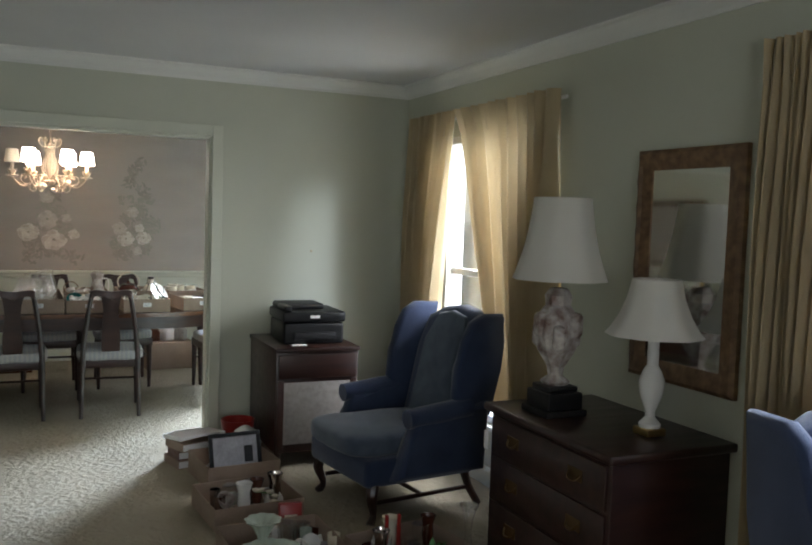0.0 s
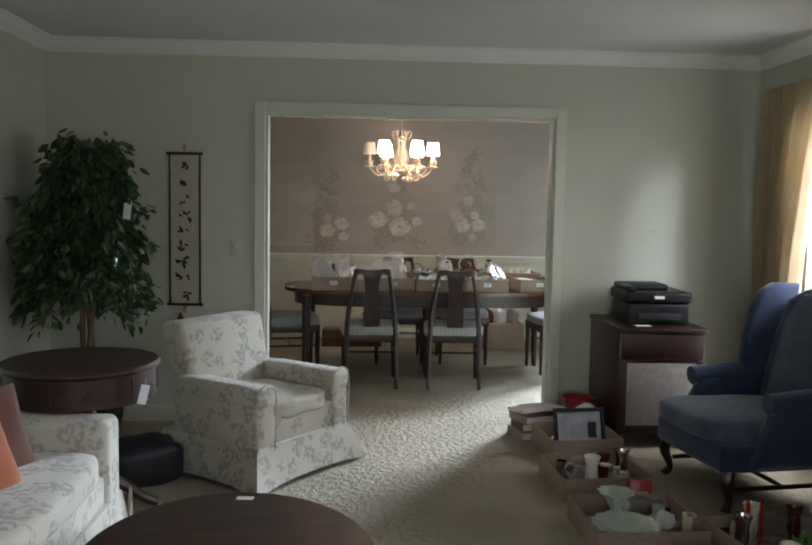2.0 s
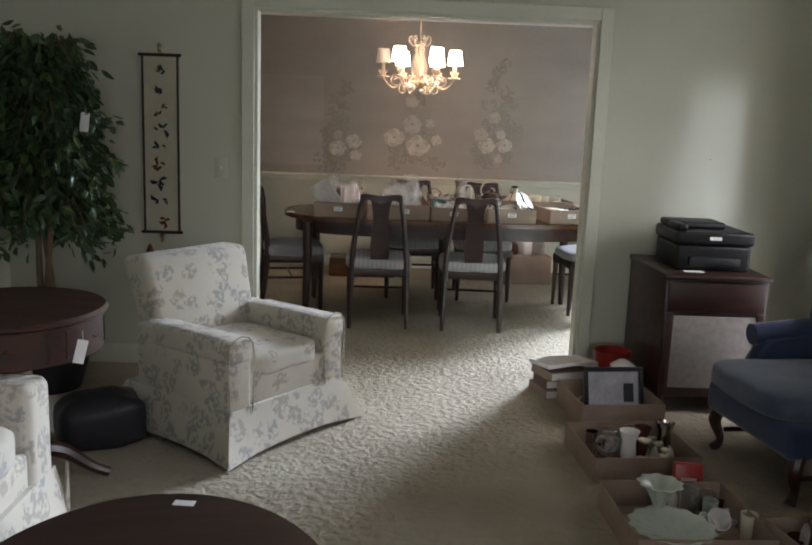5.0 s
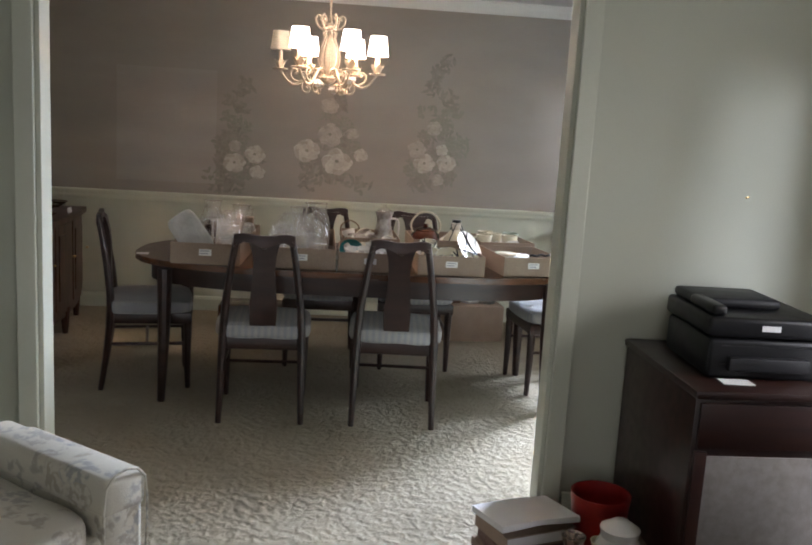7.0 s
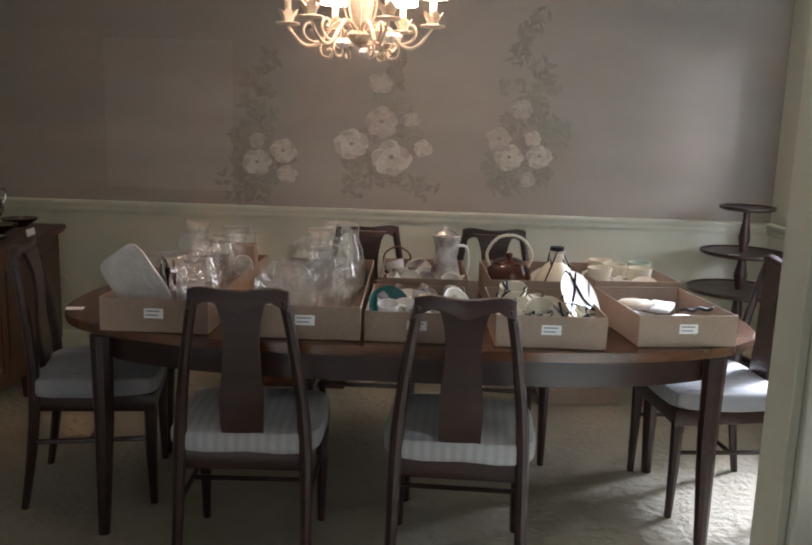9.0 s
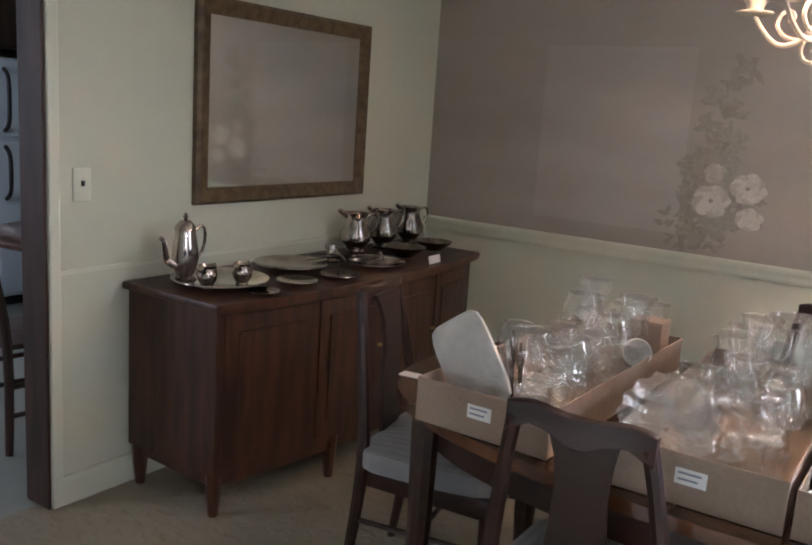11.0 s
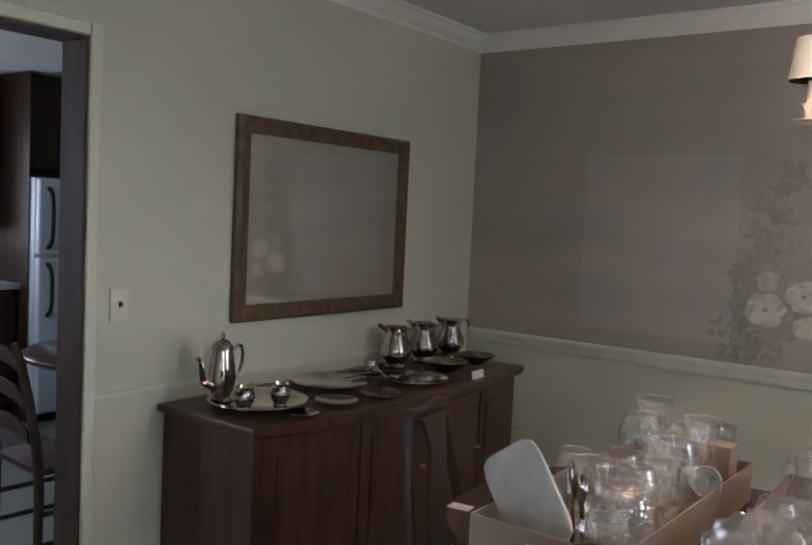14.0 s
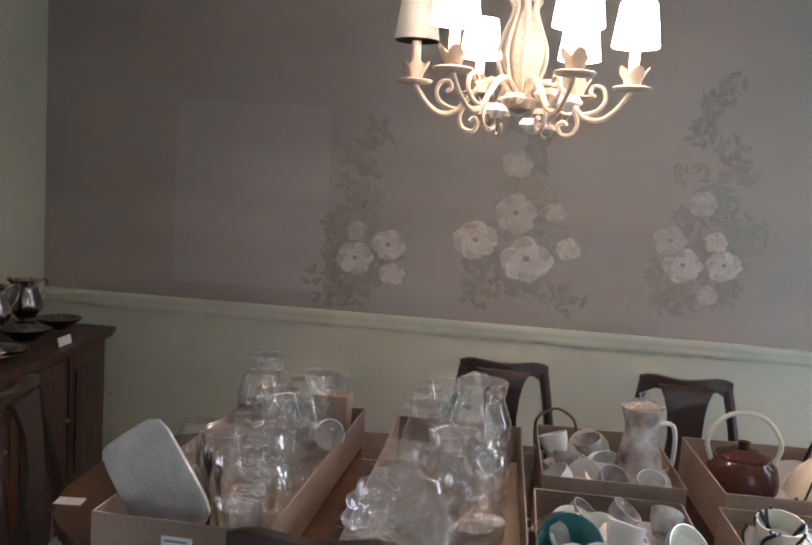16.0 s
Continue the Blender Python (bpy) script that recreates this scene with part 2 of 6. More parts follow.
M_BLUE = cloth("blue_velvet", (0.032, 0.048, 0.098), 0, 0.25, 5, (0.022, 0.034, 0.072))
M_BLUE2 = cloth("blue_damask", (0.088, 0.112, 0.15), 0, 0.25, 12, (0.062, 0.082, 0.115))
M_RUST = cloth("rust_cushion", (0.34, 0.095, 0.030), 0, 0.15, 6)
M_BROWN = cloth("brown_cushion", (0.11, 0.038, 0.018), 0, 0.15, 6)
M_WHITECLOTH = cloth("white_cloth", (0.72, 0.71, 0.69), 0, 0.08, 6)
M_CURTAIN = cloth("curtain_cloth", (0.56, 0.45, 0.28), 0.30, 0.15, 6)
M_SHADE = cloth("lamp_shade", (0.84, 0.81, 0.74), 0.3, 0.05, 4)
M_LIT = glow("lit_shade", (1.0, 0.86, 0.72), SHADE)
M_UNLIT = cloth("unlit_shade", (0.84, 0.80, 0.72), 0.6, 0.05, 4)
M_CREAMMETAL = mat("cream_metal", (0.56, 0.48, 0.37), 0.45, 0.0, 0.2, 20)
M_LEAF = mat("leaf", (0.030, 0.070, 0.022), 0.45, 0, 0.4, 9, 0, 40, (0.018, 0.045, 0.016))
M_LEAF2 = mat("leaf_light", (0.07, 0.13, 0.035), 0.45, 0, 0.4, 9)
M_BARK = mat("bark", (0.20, 0.14, 0.085), 0.85, 0, 0.3, 12, 0.3, 60)
M_STEEL = mat("fridge_enamel", (0.62, 0.70, 0.76), 0.3, 0, 0.05, 2)
M_KWOOD = wood("kitchen_wood", (0.024, 0.010, 0.006), (0.056, 0.022, 0.012), 0.5, 0.05, (8, 8, 1))
M_COUNTER = mat("counter_laminate", (0.60, 0.62, 0.66), 0.3, 0, 0.1, 20)
M_GRILLE = cloth("grille_cloth", (0.30, 0.27, 0.25), 0, 0.2, 30)
M_JADE = mat("pale_green_glass", (0.46, 0.52, 0.44), 0.15, 0, 0.1, 8)
M_GREEN = mat("green_leafy", (0.05, 0.16, 0.03), 0.5, 0, 0.3, 12)
M_GROUND = mat("lawn", (0.06, 0.10, 0.035), 0.95, 0, 0.4, 1.0)
M_PORCELAIN = mat("figured_porcelain", (0.66, 0.62, 0.58), 0.2, 0, 0.2, 16, 0, 40, (0.20, 0.13, 0.11))
M_BLOOM = mat("mural_bloom", (0.55, 0.52, 0.47), 0.75, 0, 0.25, 14, 0, 60, (0.44, 0.40, 0.35))
M_BLOOM2 = mat("mural_bloom_faded", (0.45, 0.40, 0.355), 0.75, 0, 0.25, 14, 0, 60, (0.38, 0.335, 0.295))
M_BLOOM3 = mat("mural_bloom_pale", (0.405, 0.36, 0.325), 0.75, 0, 0.2, 14)
M_SPRIG = mat("mural_leaf", (0.27, 0.265, 0.22), 0.75, 0, 0.3, 14, 0, 60, (0.30, 0.28, 0.235))
# mural paper in a paler tone, for window light painted on the wall
M_LIGHTPATCH = mat("light_patch_paper", (0.40, 0.365, 0.335), 0.68, 0, 0.12, 1.1, 0.05, 140, (0.345, 0.31, 0.28), 0.3, (1, 1, 3))
M_SPRIG2 = mat("mural_leaf_faded", (0.305, 0.28, 0.24), 0.75, 0, 0.2, 14)


# ---- mesh helpers ----
def part(name, bm, material, parent=None, label="", smooth=True):
    me = bpy.data.meshes.new(name)
    bmesh.ops.recalc_face_normals(bm, faces=bm.faces)
    if smooth:
        for f in bm.faces:
            f.smooth = True
        for e in bm.edges:
            if len(e.link_faces) == 2 and e.calc_face_angle(0) > 0.6:
                e.smooth = False
    bm.to_mesh(me)
    bm.free()
    me.materials.append(material)
    ob = new(name, me)
    ob.parent = parent
    if label:
        ob["label"] = label
    return ob


def thing(name, label, category, m, group="", kind=""):
    ob = new(name)
    ob.empty_display_size = 0.1
    ob.matrix_world = m
    return tagged(ob, label, category, group, kind)


def solo(name, bm, material, label, category, m=None, group="", kind=""):
    ob = part(name, bm, material)
    if m is not None:
        ob.matrix_world = m
    return tagged(ob, label, category, group, kind)


def add_box(bm, x0, x1, y0, y1, z0, z1, bevel=0.0, seg=2, rot=None):
    c = Vector(((x0 + x1) / 2, (y0 + y1) / 2, (z0 + z1) / 2))
    h = Vector((abs(x1 - x0) / 2, abs(y1 - y0) / 2, abs(z1 - z0) / 2))
    t = bm if not bevel else bmesh.new()
    r = bmesh.ops.create_cube(t, size=2.0)
    for v in r["verts"]:
        v.co = Vector((v.co.x * h.x, v.co.y * h.y, v.co.z * h.z))
    if bevel:
        bmesh.ops.bevel(t, geom=t.edges[:], offset=min(bevel, h.x * 0.9, h.y * 0.9, h.z * 0.9), segments=seg, profile=0.5, affect="EDGES")
    for v in (t.verts if bevel else r["verts"]):
        v.co = (rot @ v.co if rot is not None else v.co) + c
    if bevel:
        me = bpy.data.meshes.new("block")
        t.to_mesh(me)
        t.free()
        bm.from_mesh(me)
        bpy.data.meshes.remove(me)


def boxes(*dims, bevel=0.0, seg=2):
    bm = bmesh.new()
    for d in dims:
        add_box(bm, *d, bevel=bevel, seg=seg)
    return bm


def lathe(profile, seg=24, bm=None, at=(0, 0, 0), wave=0, amp=0.0):
    """Turns (radius, height) pairs about z; wave and amp flute the radius."""
    bm = bm or bmesh.new()
    rings = []
    for r, z in profile:
        ring = []
        for i in range(seg):
            a = 2 * math.pi * i / seg
            rr = r * (1 + amp * math.cos(wave * a)) if wave else r
            ring.append(bm.verts.new((at[0] + rr * math.cos(a), at[1] + rr * math.sin(a), at[2] + z)))
        rings.append(ring)
    for p, q in zip(rings, rings[1:]):
        for i in range(seg):
            j = (i + 1) % seg
            bm.faces.new((p[i], p[j], q[j], q[i]))
    for ring, (r, z) in ((rings[0], profile[0]), (rings[-1], profile[-1])):
        if r > 0.0005:
            bm.faces.new(ring)
    bmesh.ops.remove_doubles(bm, verts=bm.verts, dist=0.00005)
    return bm


def tube(points, radius, seg=8, bm=None, flat=1.0):
    """A round bar along points; radius is one number or one for each point."""
    bm = bm or bmesh.new()
    pts = [Vector(p) for p in points]
    rad = list(radius) if isinstance(radius, (list, tuple)) else [radius] * len(pts)
    if len(pts) > 3 and (pts[0] - pts[-1]).length > 1e-6:
        fine, frad = [], []
        for i in range(len(pts) - 1):
            a, b, c, d = pts[max(i - 1, 0)], pts[i], pts[i + 1], pts[min(i + 2, len(pts) - 1)]
            for k in range(4):
                t = k / 4
                fine.append(0.5 * (2 * b + (c - a) * t + (2 * a - 5 * b + 4 * c - d) * t * t + (3 * b - a - 3 * c + d) * t ** 3))
                frad.append(rad[i] + (rad[i + 1] - rad[i]) * t)
        pts, rad = fine + [pts[-1]], frad + [rad[-1]]
    rings, side = [], None
    for i, p in enumerate(pts):
        d = (pts[min(i + 1, len(pts) - 1)] - pts[max(i - 1, 0)]).normalized()
        if side is None:
            side = d.orthogonal().normalized()
        side = (side - d * side.dot(d)).normalized()
        up = d.cross(side)
        rings.append([bm.verts.new(p + rad[i] * (math.cos(2 * math.pi * k / seg) * side + flat * math.sin(2 * math.pi * k / seg) * up)) for k in range(seg)])
    for a, b in zip(rings, rings[1:]):
        for k in range(seg):
            j = (k + 1) % seg
            bm.faces.new((a[k], a[j], b[j], b[k]))
    bm.faces.new(rings[0]), bm.faces.new(rings[-1])
    return bm


def prism(outline, lo, hi, plane="xz", bm=None, bevel=0.0, seg=2):
    """A flat outline given thickness: plane xz runs along y, xy along z, yz along x."""
    bm = bm or bmesh.new()

    def at(u, v, w):
        return {"xz": (u, w, v), "xy": (u, v, w), "yz": (w, u, v)}[plane]
    a = [bm.verts.new(at(u, v, lo)) for u, v in outline]
    b = [bm.verts.new(at(u, v, hi)) for u, v in outline]
    faces = [bm.faces.new(a), bm.faces.new(b)]
    n = len(outline)
    for i in range(n):
        j = (i + 1) % n
        bm.faces.new((a[i], a[j], b[j], b[i]))
    if bevel:
        es = list({e for f in faces for e in f.edges})
        bmesh.ops.bevel(bm, geom=es, offset=bevel, segments=seg, profile=0.5, affect="EDGES")
    return bm


def sweep(path, profile, bm=None):
    """Runs a profile of (out, up) along a straight run of (x, y, z) from a to b; out points to the left of the run."""
    bm = bm or bmesh.new()
    a, b = Vector(path[0]), Vector(path[1])
    d = (b - a).normalized()
    left = Vector((-d.y, d.x, 0))
    ra = [bm.verts.new(a + left * u + Vector((0, 0, v))) for u, v in profile]
    rb = [bm.verts.new(b + left * u + Vector((0, 0, v))) for u, v in profile]
    n = len(profile)
    for i in range(n):
        j = (i + 1) % n
        bm.faces.new((ra[i], ra[j], rb[j], rb[i]))
    bm.faces.new(ra), bm.faces.new(rb)
    return bm


def ellipse(cx, cy, rx, ry, n=48, power=2.0):
    out = []
    for i in range(n):
        a = 2 * math.pi * i / n
        c, s = math.cos(a), math.sin(a)
        out.append((cx + rx * math.copysign(abs(c) ** (2 / power), c), cy + ry * math.copysign(abs(s) ** (2 / power), s)))
    return out


def cushion(x, y, z, bulge=0.03, n=8, bm=None, at=(0, 0, 0), rot=None, seed=1):
    """A stuffed pad of size x, y, z about its centre, fuller in the middle, with soft edges."""
    out = bm
    bm = bmesh.new()
    bmesh.ops.create_cube(bm, size=1.0)
    bmesh.ops.subdivide_edges(bm, edges=bm.edges[:], cuts=n, use_grid_fill=True)
    for v in bm.verts:
        p = v.co * 2
        m = max(abs(p.x), abs(p.y), abs(p.z))
        L = (abs(p.x) ** 6 + abs(p.y) ** 6 + abs(p.z) ** 6) ** (1 / 6)
        p = p * (m / L)
        k = (1 - min(1, abs(p.x)) ** 2) * (1 - min(1, abs(p.y)) ** 2)
        w = noise.noise(Vector((p.x * 1.7 + seed, p.y * 1.7, p.z + seed))) * bulge * 0.35
        co = Vector((p.x * x / 2, p.y * y / 2, p.z * (z / 2 + bulge * k * 0.9) + w))
        if rot is not None:
            co = rot @ co
        v.co = co + Vector(at)
    if out is None:
        return bm
    me = bpy.data.meshes.new("pad")
    bm.to_mesh(me)
    bm.free()
    out.from_mesh(me)
    bpy.data.meshes.remove(me)
    return out


def turn(rx=0, ry=0, rz=0):
    return Euler((radians(rx), radians(ry), radians(rz))).to_matrix()


# ---- structure ----
CEIL = 2.445


def structure(name, bm, material, label=""):
    return tagged(part(name, bm, material, None, "", False), label, "", "", "structure")


def wall_x(name, y0, y1, x0, x1, top, gaps, material, label):
    """A wall running along x with gaps (a, b, z0, z1)."""
    bm, at = bmesh.new(), x0
    for a, b, z0, z1 in sorted(gaps):
        add_box(bm, at, a, y0, y1, 0, top)
        if z0 > 0:
            add_box(bm, a, b, y0, y1, 0, z0)
        add_box(bm, a, b, y0, y1, z1, top)
        at = b
    add_box(bm, at, x1, y0, y1, 0, top)
    return structure(name, bm, material, label)


def wall_y(name, x0, x1, y0, y1, top, gaps, material, label):
    bm, at = bmesh.new(), y0
    for a, b, z0, z1 in sorted(gaps):
        add_box(bm, x0, x1, at, a, 0, top)
        if z0 > 0:
            add_box(bm, x0, x1, a, b, 0, z0)
        add_box(bm, x0, x1, a, b, z1, top)
        at = b
    add_box(bm, x0, x1, at, y1, 0, top)
    return structure(name, bm, material, label)


XL, XR, YB = -1.365, 3.265, -7.4
DL, DR, YF = -1.25, 3.22, 3.29
PY, QY = -0.15, -0.055
OP0, OPW, OPH = 0.015, 1.895, 2.012
structure("floor_carpet", boxes((XL - 0.12, XR + 0.15, YB - 0.12, PY + 0.06, -0.12, 0)), M_CARPET, "beige sculpted wall-to-wall carpet of the living room")
structure("floor_carpet_dining", boxes((DL - 0.06, DR + 0.15, PY + 0.06, YF + 0.12, -0.12, 0)), M_CARPET, "beige sculpted wall-to-wall carpet of the dining room")
structure("ceiling_living", boxes((XL - 0.12, XR + 0.15, YB - 0.12, PY + 0.065, CEIL, CEIL + 0.12)), M_CEIL, "flat white painted ceiling")
structure("ceiling_dining", boxes((DL - 0.12, DR + 0.15, PY + 0.065, YF + 0.12, CEIL, CEIL + 0.12)), M_CEIL, "flat white painted ceiling")
wall_x("wall_partition", PY, QY, DL, DR, CEIL, [(OP0, OPW, 0, OPH)], M_WALL, "pale green painted wall with a wide cased opening")
structure("wall_partition_end", boxes((XL, DL, PY, QY, 0, CEIL), (DR, XR, PY, QY, 0, CEIL)), M_WALL)
W1, W2, W3 = (-1.85, -0.75, 0.36, 2.05), (-5.1, -3.7, 0.36, 2.05), (1.25, 2.45, 0.6, 2.05)
wall_y("wall_west", XL - 0.12, XL, YB, QY, CEIL, [], M_WALL, "pale green painted living room wall")
wall_y("wall_east", XR, XR + 0.15, YB, QY, CEIL, [W1, W2], M_WALL, "pale green painted window wall")
wall_x("wall_south", YB - 0.12, YB, XL - 0.12, XR + 0.15, CEIL, [(0.1, 1.7, 0.8, 2.05)], M_WALL, "pale green painted wall")
wall_y("wall_dining_west", DL - 0.12, DL, QY, YF, CEIL, [(0.035, 0.99, 0, 2.0)], M_WALL, "pale green painted wall with a kitchen doorway")
wall_y("wall_dining_east", DR, DR + 0.15, QY, YF, CEIL, [W3], M_WALL, "pale green painted wall")
wall_x("wall_north", YF, YF + 0.12, DL - 0.12, DR + 0.15, CEIL, [], M_WALL, "dining room end wall with a chair rail")
structure("wallpaper", boxes((DL, DR, YF - 0.004, YF, 0.9, CEIL - 0.07)), M_MURAL, "taupe wallpaper above the chair rail")
# trim
CROWN = [(0, 0), (0, -0.085), (0.012, -0.085), (0.018, -0.07), (0.045, -0.045), (0.062, -0.018), (0.075, -0.012), (0.075, 0)]
RAIL = [(0, -0.035), (0.012, -0.035), (0.02, -0.02), (0.024, 0.0), (0.032, 0.012), (0.034, 0.026), (0.026, 0.034), (0, 0.034)]
BASE = [(0, 0), (0.014, 0), (0.014, 0.085), (0.008, 0.105), (0, 0.11)]
for name, runs, prof, material, label in (
    ("crown_living", [((XR, PY, CEIL), (XL, PY, CEIL)), ((XL, PY, CEIL), (XL, YB, CEIL)), ((XL, YB, CEIL), (XR, YB, CEIL)), ((XR, YB, CEIL), (XR, PY, CEIL))], CROWN, M_CROWN, "white crown moulding round the living room"),
    ("crown_dining", [((DR, YF, CEIL), (DL, YF, CEIL)), ((DL, YF, CEIL), (DL, QY, CEIL)), ((DL, QY, CEIL), (DR, QY, CEIL)), ((DR, QY, CEIL), (DR, YF, CEIL))], CROWN, M_CROWN, "white crown moulding round the dining room"),
    ("chair_rail", [((DR, YF, 0.865), (DL, YF, 0.865)), ((DR, QY, 0.865), (DR, 1.2, 0.865)), ((DR, 2.5, 0.865), (DR, YF, 0.865))], RAIL, M_TRIM, "painted wooden chair rail"),
    ("baseboard", [((XR, PY, 0), (OPW + 0.08, PY, 0)), ((OP0 - 0.08, PY, 0), (XL, PY, 0)), ((XL, PY, 0), (XL, YB, 0)), ((XR, YB, 0), (XR, PY, 0)), ((DR, YF, 0), (DL, YF, 0)), ((DL, YF, 0), (DL, 1.032, 0)), ((DR, QY, 0), (DR, YF, 0)), ((OPW + 0.08, QY, 0), (DR, QY, 0))], BASE, M_TRIM, "painted wooden baseboard"),
):
    bm = bmesh.new()
    for a, b in runs:
        sweep((a, b), prof, bm)
    structure(name, bm, material, label)
# wide opening lining and casing
bm = boxes((OP0, OP0 + 0.018, PY - 0.004, QY + 0.004, 0, OPH), (OPW - 0.018, OPW, PY - 0.004, QY + 0.004, 0, OPH), (OP0 + 0.018, OPW - 0.018, PY - 0.004, QY + 0.004, OPH - 0.018, OPH), bevel=0.002, seg=1)
for y0, y1 in ((PY - 0.02, PY), (QY, QY + 0.015)):
    for x0, x1, z0, z1 in ((OP0 - 0.07, OP0, 0, OPH + 0.07), (OPW, OPW + 0.07, 0, OPH + 0.07), (OP0, OPW, OPH, OPH + 0.07)):
        add_box(bm, x0, x1, y0, y1, z0, z1, 0.005, 2)
structure("trim_opening", bm, M_TRIM, "pale painted casing of the wide opening")
# thin dado strip on the side wall and kitchen door casing
structure("trim_dado", boxes((DL, DL + 0.008, 1.032, YF, 0.835, 0.85)), M_TRIM)
structure("trim_door_lining", boxes((DL - 0.124, DL + 0.004, 0.978, 0.99, 0, 2.0), (DL - 0.124, DL + 0.004, 0.035, 0.047, 0, 2.0), (DL - 0.124, DL + 0.004, 0.047, 0.978, 1.988, 2.0), bevel=0.002, seg=1), M_KWOOD, "dark stained lining of the kitchen doorway")
bm = bmesh.new()
for y0, y1, z0, z1 in ((0.99, 1.032, 0, 2.042), (-0.02, 0.035, 0, 2.042), (0.035, 0.99, 2.0, 2.042)):
    add_box(bm, DL, DL + 0.018, y0, y1, z0, z1, 0.007, 3)
structure("trim_door", bm, M_TRIM, "painted casing of the kitchen doorway")
structure("trim_door_inner", boxes((DL - 0.14, DL - 0.124, 0.985, 1.04, 0, 2.05), (DL - 0.14, DL - 0.124, 0.0, 0.04, 0, 2.05)), M_KWOOD, "dark wood casing on the kitchen side")
structure("ground", boxes((-300, 300, -300, 300, -0.6, -0.5)), M_GROUND, "lawn round the house")


def window(name, x, y0, y1, z0, z1, out, mid=True):
    """A sash window set in a wall that runs along y; out is the sign of the outside."""
    w = thing(name, "white painted double-hung window with bright daylight outside", "window", pose(x, (y0 + y1) / 2, z0), "", "structure")
    h, d = (y1 - y0) / 2, z1 - z0
    part("window_frame", boxes((-0.02, 0.1, -h, -h + 0.045, 0, d), (-0.02, 0.1, h - 0.045, h, 0, d), (-0.02, 0.1, -h + 0.045, h - 0.045, d - 0.045, d), (-0.02, 0.1, -h + 0.045, h - 0.045, 0, 0.045), (0.02, 0.07, -h + 0.045, h - 0.045, d / 2 - 0.02, d / 2 + 0.02), bevel=0.004), M_CROWN, w)
    part("window_sill", boxes((-0.06, 0.0, -h - 0.05, h + 0.05, -0.03, -0.002), bevel=0.006), M_CROWN, w)
    for a, b in ((0.045, d / 2 - 0.02), (d / 2 + 0.02, d - 0.045)):
        p = part("pane", boxes((0.038, 0.042, -h + 0.045, h - 0.045, a, b)), M_PANE, w)
        p.visible_shadow = False
        part("muntin", boxes((0.03, 0.05, -0.01, 0.01, a, b)), M_CROWN, w)
    if out < 0:
        w.rotation_euler = (0, 0, math.pi)
    return w


window("window_1", XR + 0.03, W1[0], W1[1], W1[2], W1[3], 1)
window("window_2", XR + 0.03, W2[0], W2[1], W2[2], W2[3], 1)
window("window_3", DR + 0.03, W3[0], W3[1], W3[2], W3[3], 1)

# ---- dining room ----
def dining_chair(m):
    """Splat-back chair: back towards -y, front towards +y, seat 0.46 high."""
    c = thing("dining_chair", "dark mahogany dining chair with vase splat and striped pale seat", "chair", m, "dining chairs round the table")
    part("seat", cushion(0.47, 0.44, 0.08, 0.016, 7, None, (0, 0.0, 0.452)), M_SEATCLOTH, c, "off-white striped upholstered seat")
    part("seat_frame", prism([(-0.19, -0.205), (0.19, -0.205), (0.23, 0.21), (-0.23, 0.21)], 0.36, 0.425, "xy", None, 0.008), M_MAHOG, c)
    for s in (-1, 1):
        part("front_leg", tube([(s * 0.205, 0.19, 0.38), (s * 0.205, 0.19, 0.2), (s * 0.205, 0.195, 0)], [0.024, 0.02, 0.014], 8), M_MAHOG, c)
        part("rear_post", tube([(s * 0.20, -0.255, 0), (s * 0.195, -0.225, 0.2), (s * 0.19, -0.205, 0.42), (s * 0.178, -0.215, 0.6), (s * 0.150, -0.245, 0.8), (s * 0.130, -0.265, 0.91)], [0.014, 0.018, 0.021, 0.019, 0.016, 0.017], 8), M_MAHOG, c)
        part("stretcher", tube([(s * 0.2, 0.19, 0.25), (s * 0.195, -0.215, 0.25)], 0.009, 6), M_MAHOG, c)
    part("crossbar", tube([(-0.197, -0.02, 0.25), (0.197, -0.02, 0.25)], 0.009, 6), M_MAHOG, c)
    top = []
    for i in range(13):
        u = -1 + i / 6
        top.append((u * 0.145, 0.938 - 0.008 * math.cos(u * math.pi) - 0.012 * abs(u) ** 6))
    low = [(u, z - (0.035 + 0.028 * (1 - min(1, abs(u) / 0.07)) + 0.03 * max(0, abs(u) / 0.145 - 0.7) * 3)) for u, z in reversed(top)]
    bm = prism(top + low, -0.278, -0.252, "xz", None, 0.006)
    part("top_rail", bm, M_MAHOG, c)
    prof = [(0.088, 0.915), (0.064, 0.875), (0.054, 0.83), (0.052, 0.76), (0.060, 0.66), (0.067, 0.58), (0.064, 0.5), (0.058, 0.42)]
    bm = prism([(a, b) for a, b in prof] + [(-a, b) for a, b in reversed(prof)], -0.007, 0.007, "xz", None, 0.003)
    for v in bm.verts:
        k = (v.co.z - 0.44) / 0.5
        v.co.y += -0.2 - 0.055 * k * k - 0.012 * math.sin(k * 6)
    part("splat", bm, M_MAHOG, c)
    return c


chair = dining_chair(pose(0.715, 1.06, 0, 0, 0, 2))
copy_thing(chair, pose(1.385, 1.05, 0, 0, 0, -3))
copy_thing(chair, pose(0.985, 2.02, 0, 0, 0, 180))
copy_thing(chair, pose(1.565, 2.02, 0, 0, 0, 180))
copy_thing(chair, pose(0.05, 1.50, 0, 0, 0, -78))
copy_thing(chair, pose(2.36, 1.62, 0, 0, 0, 96))


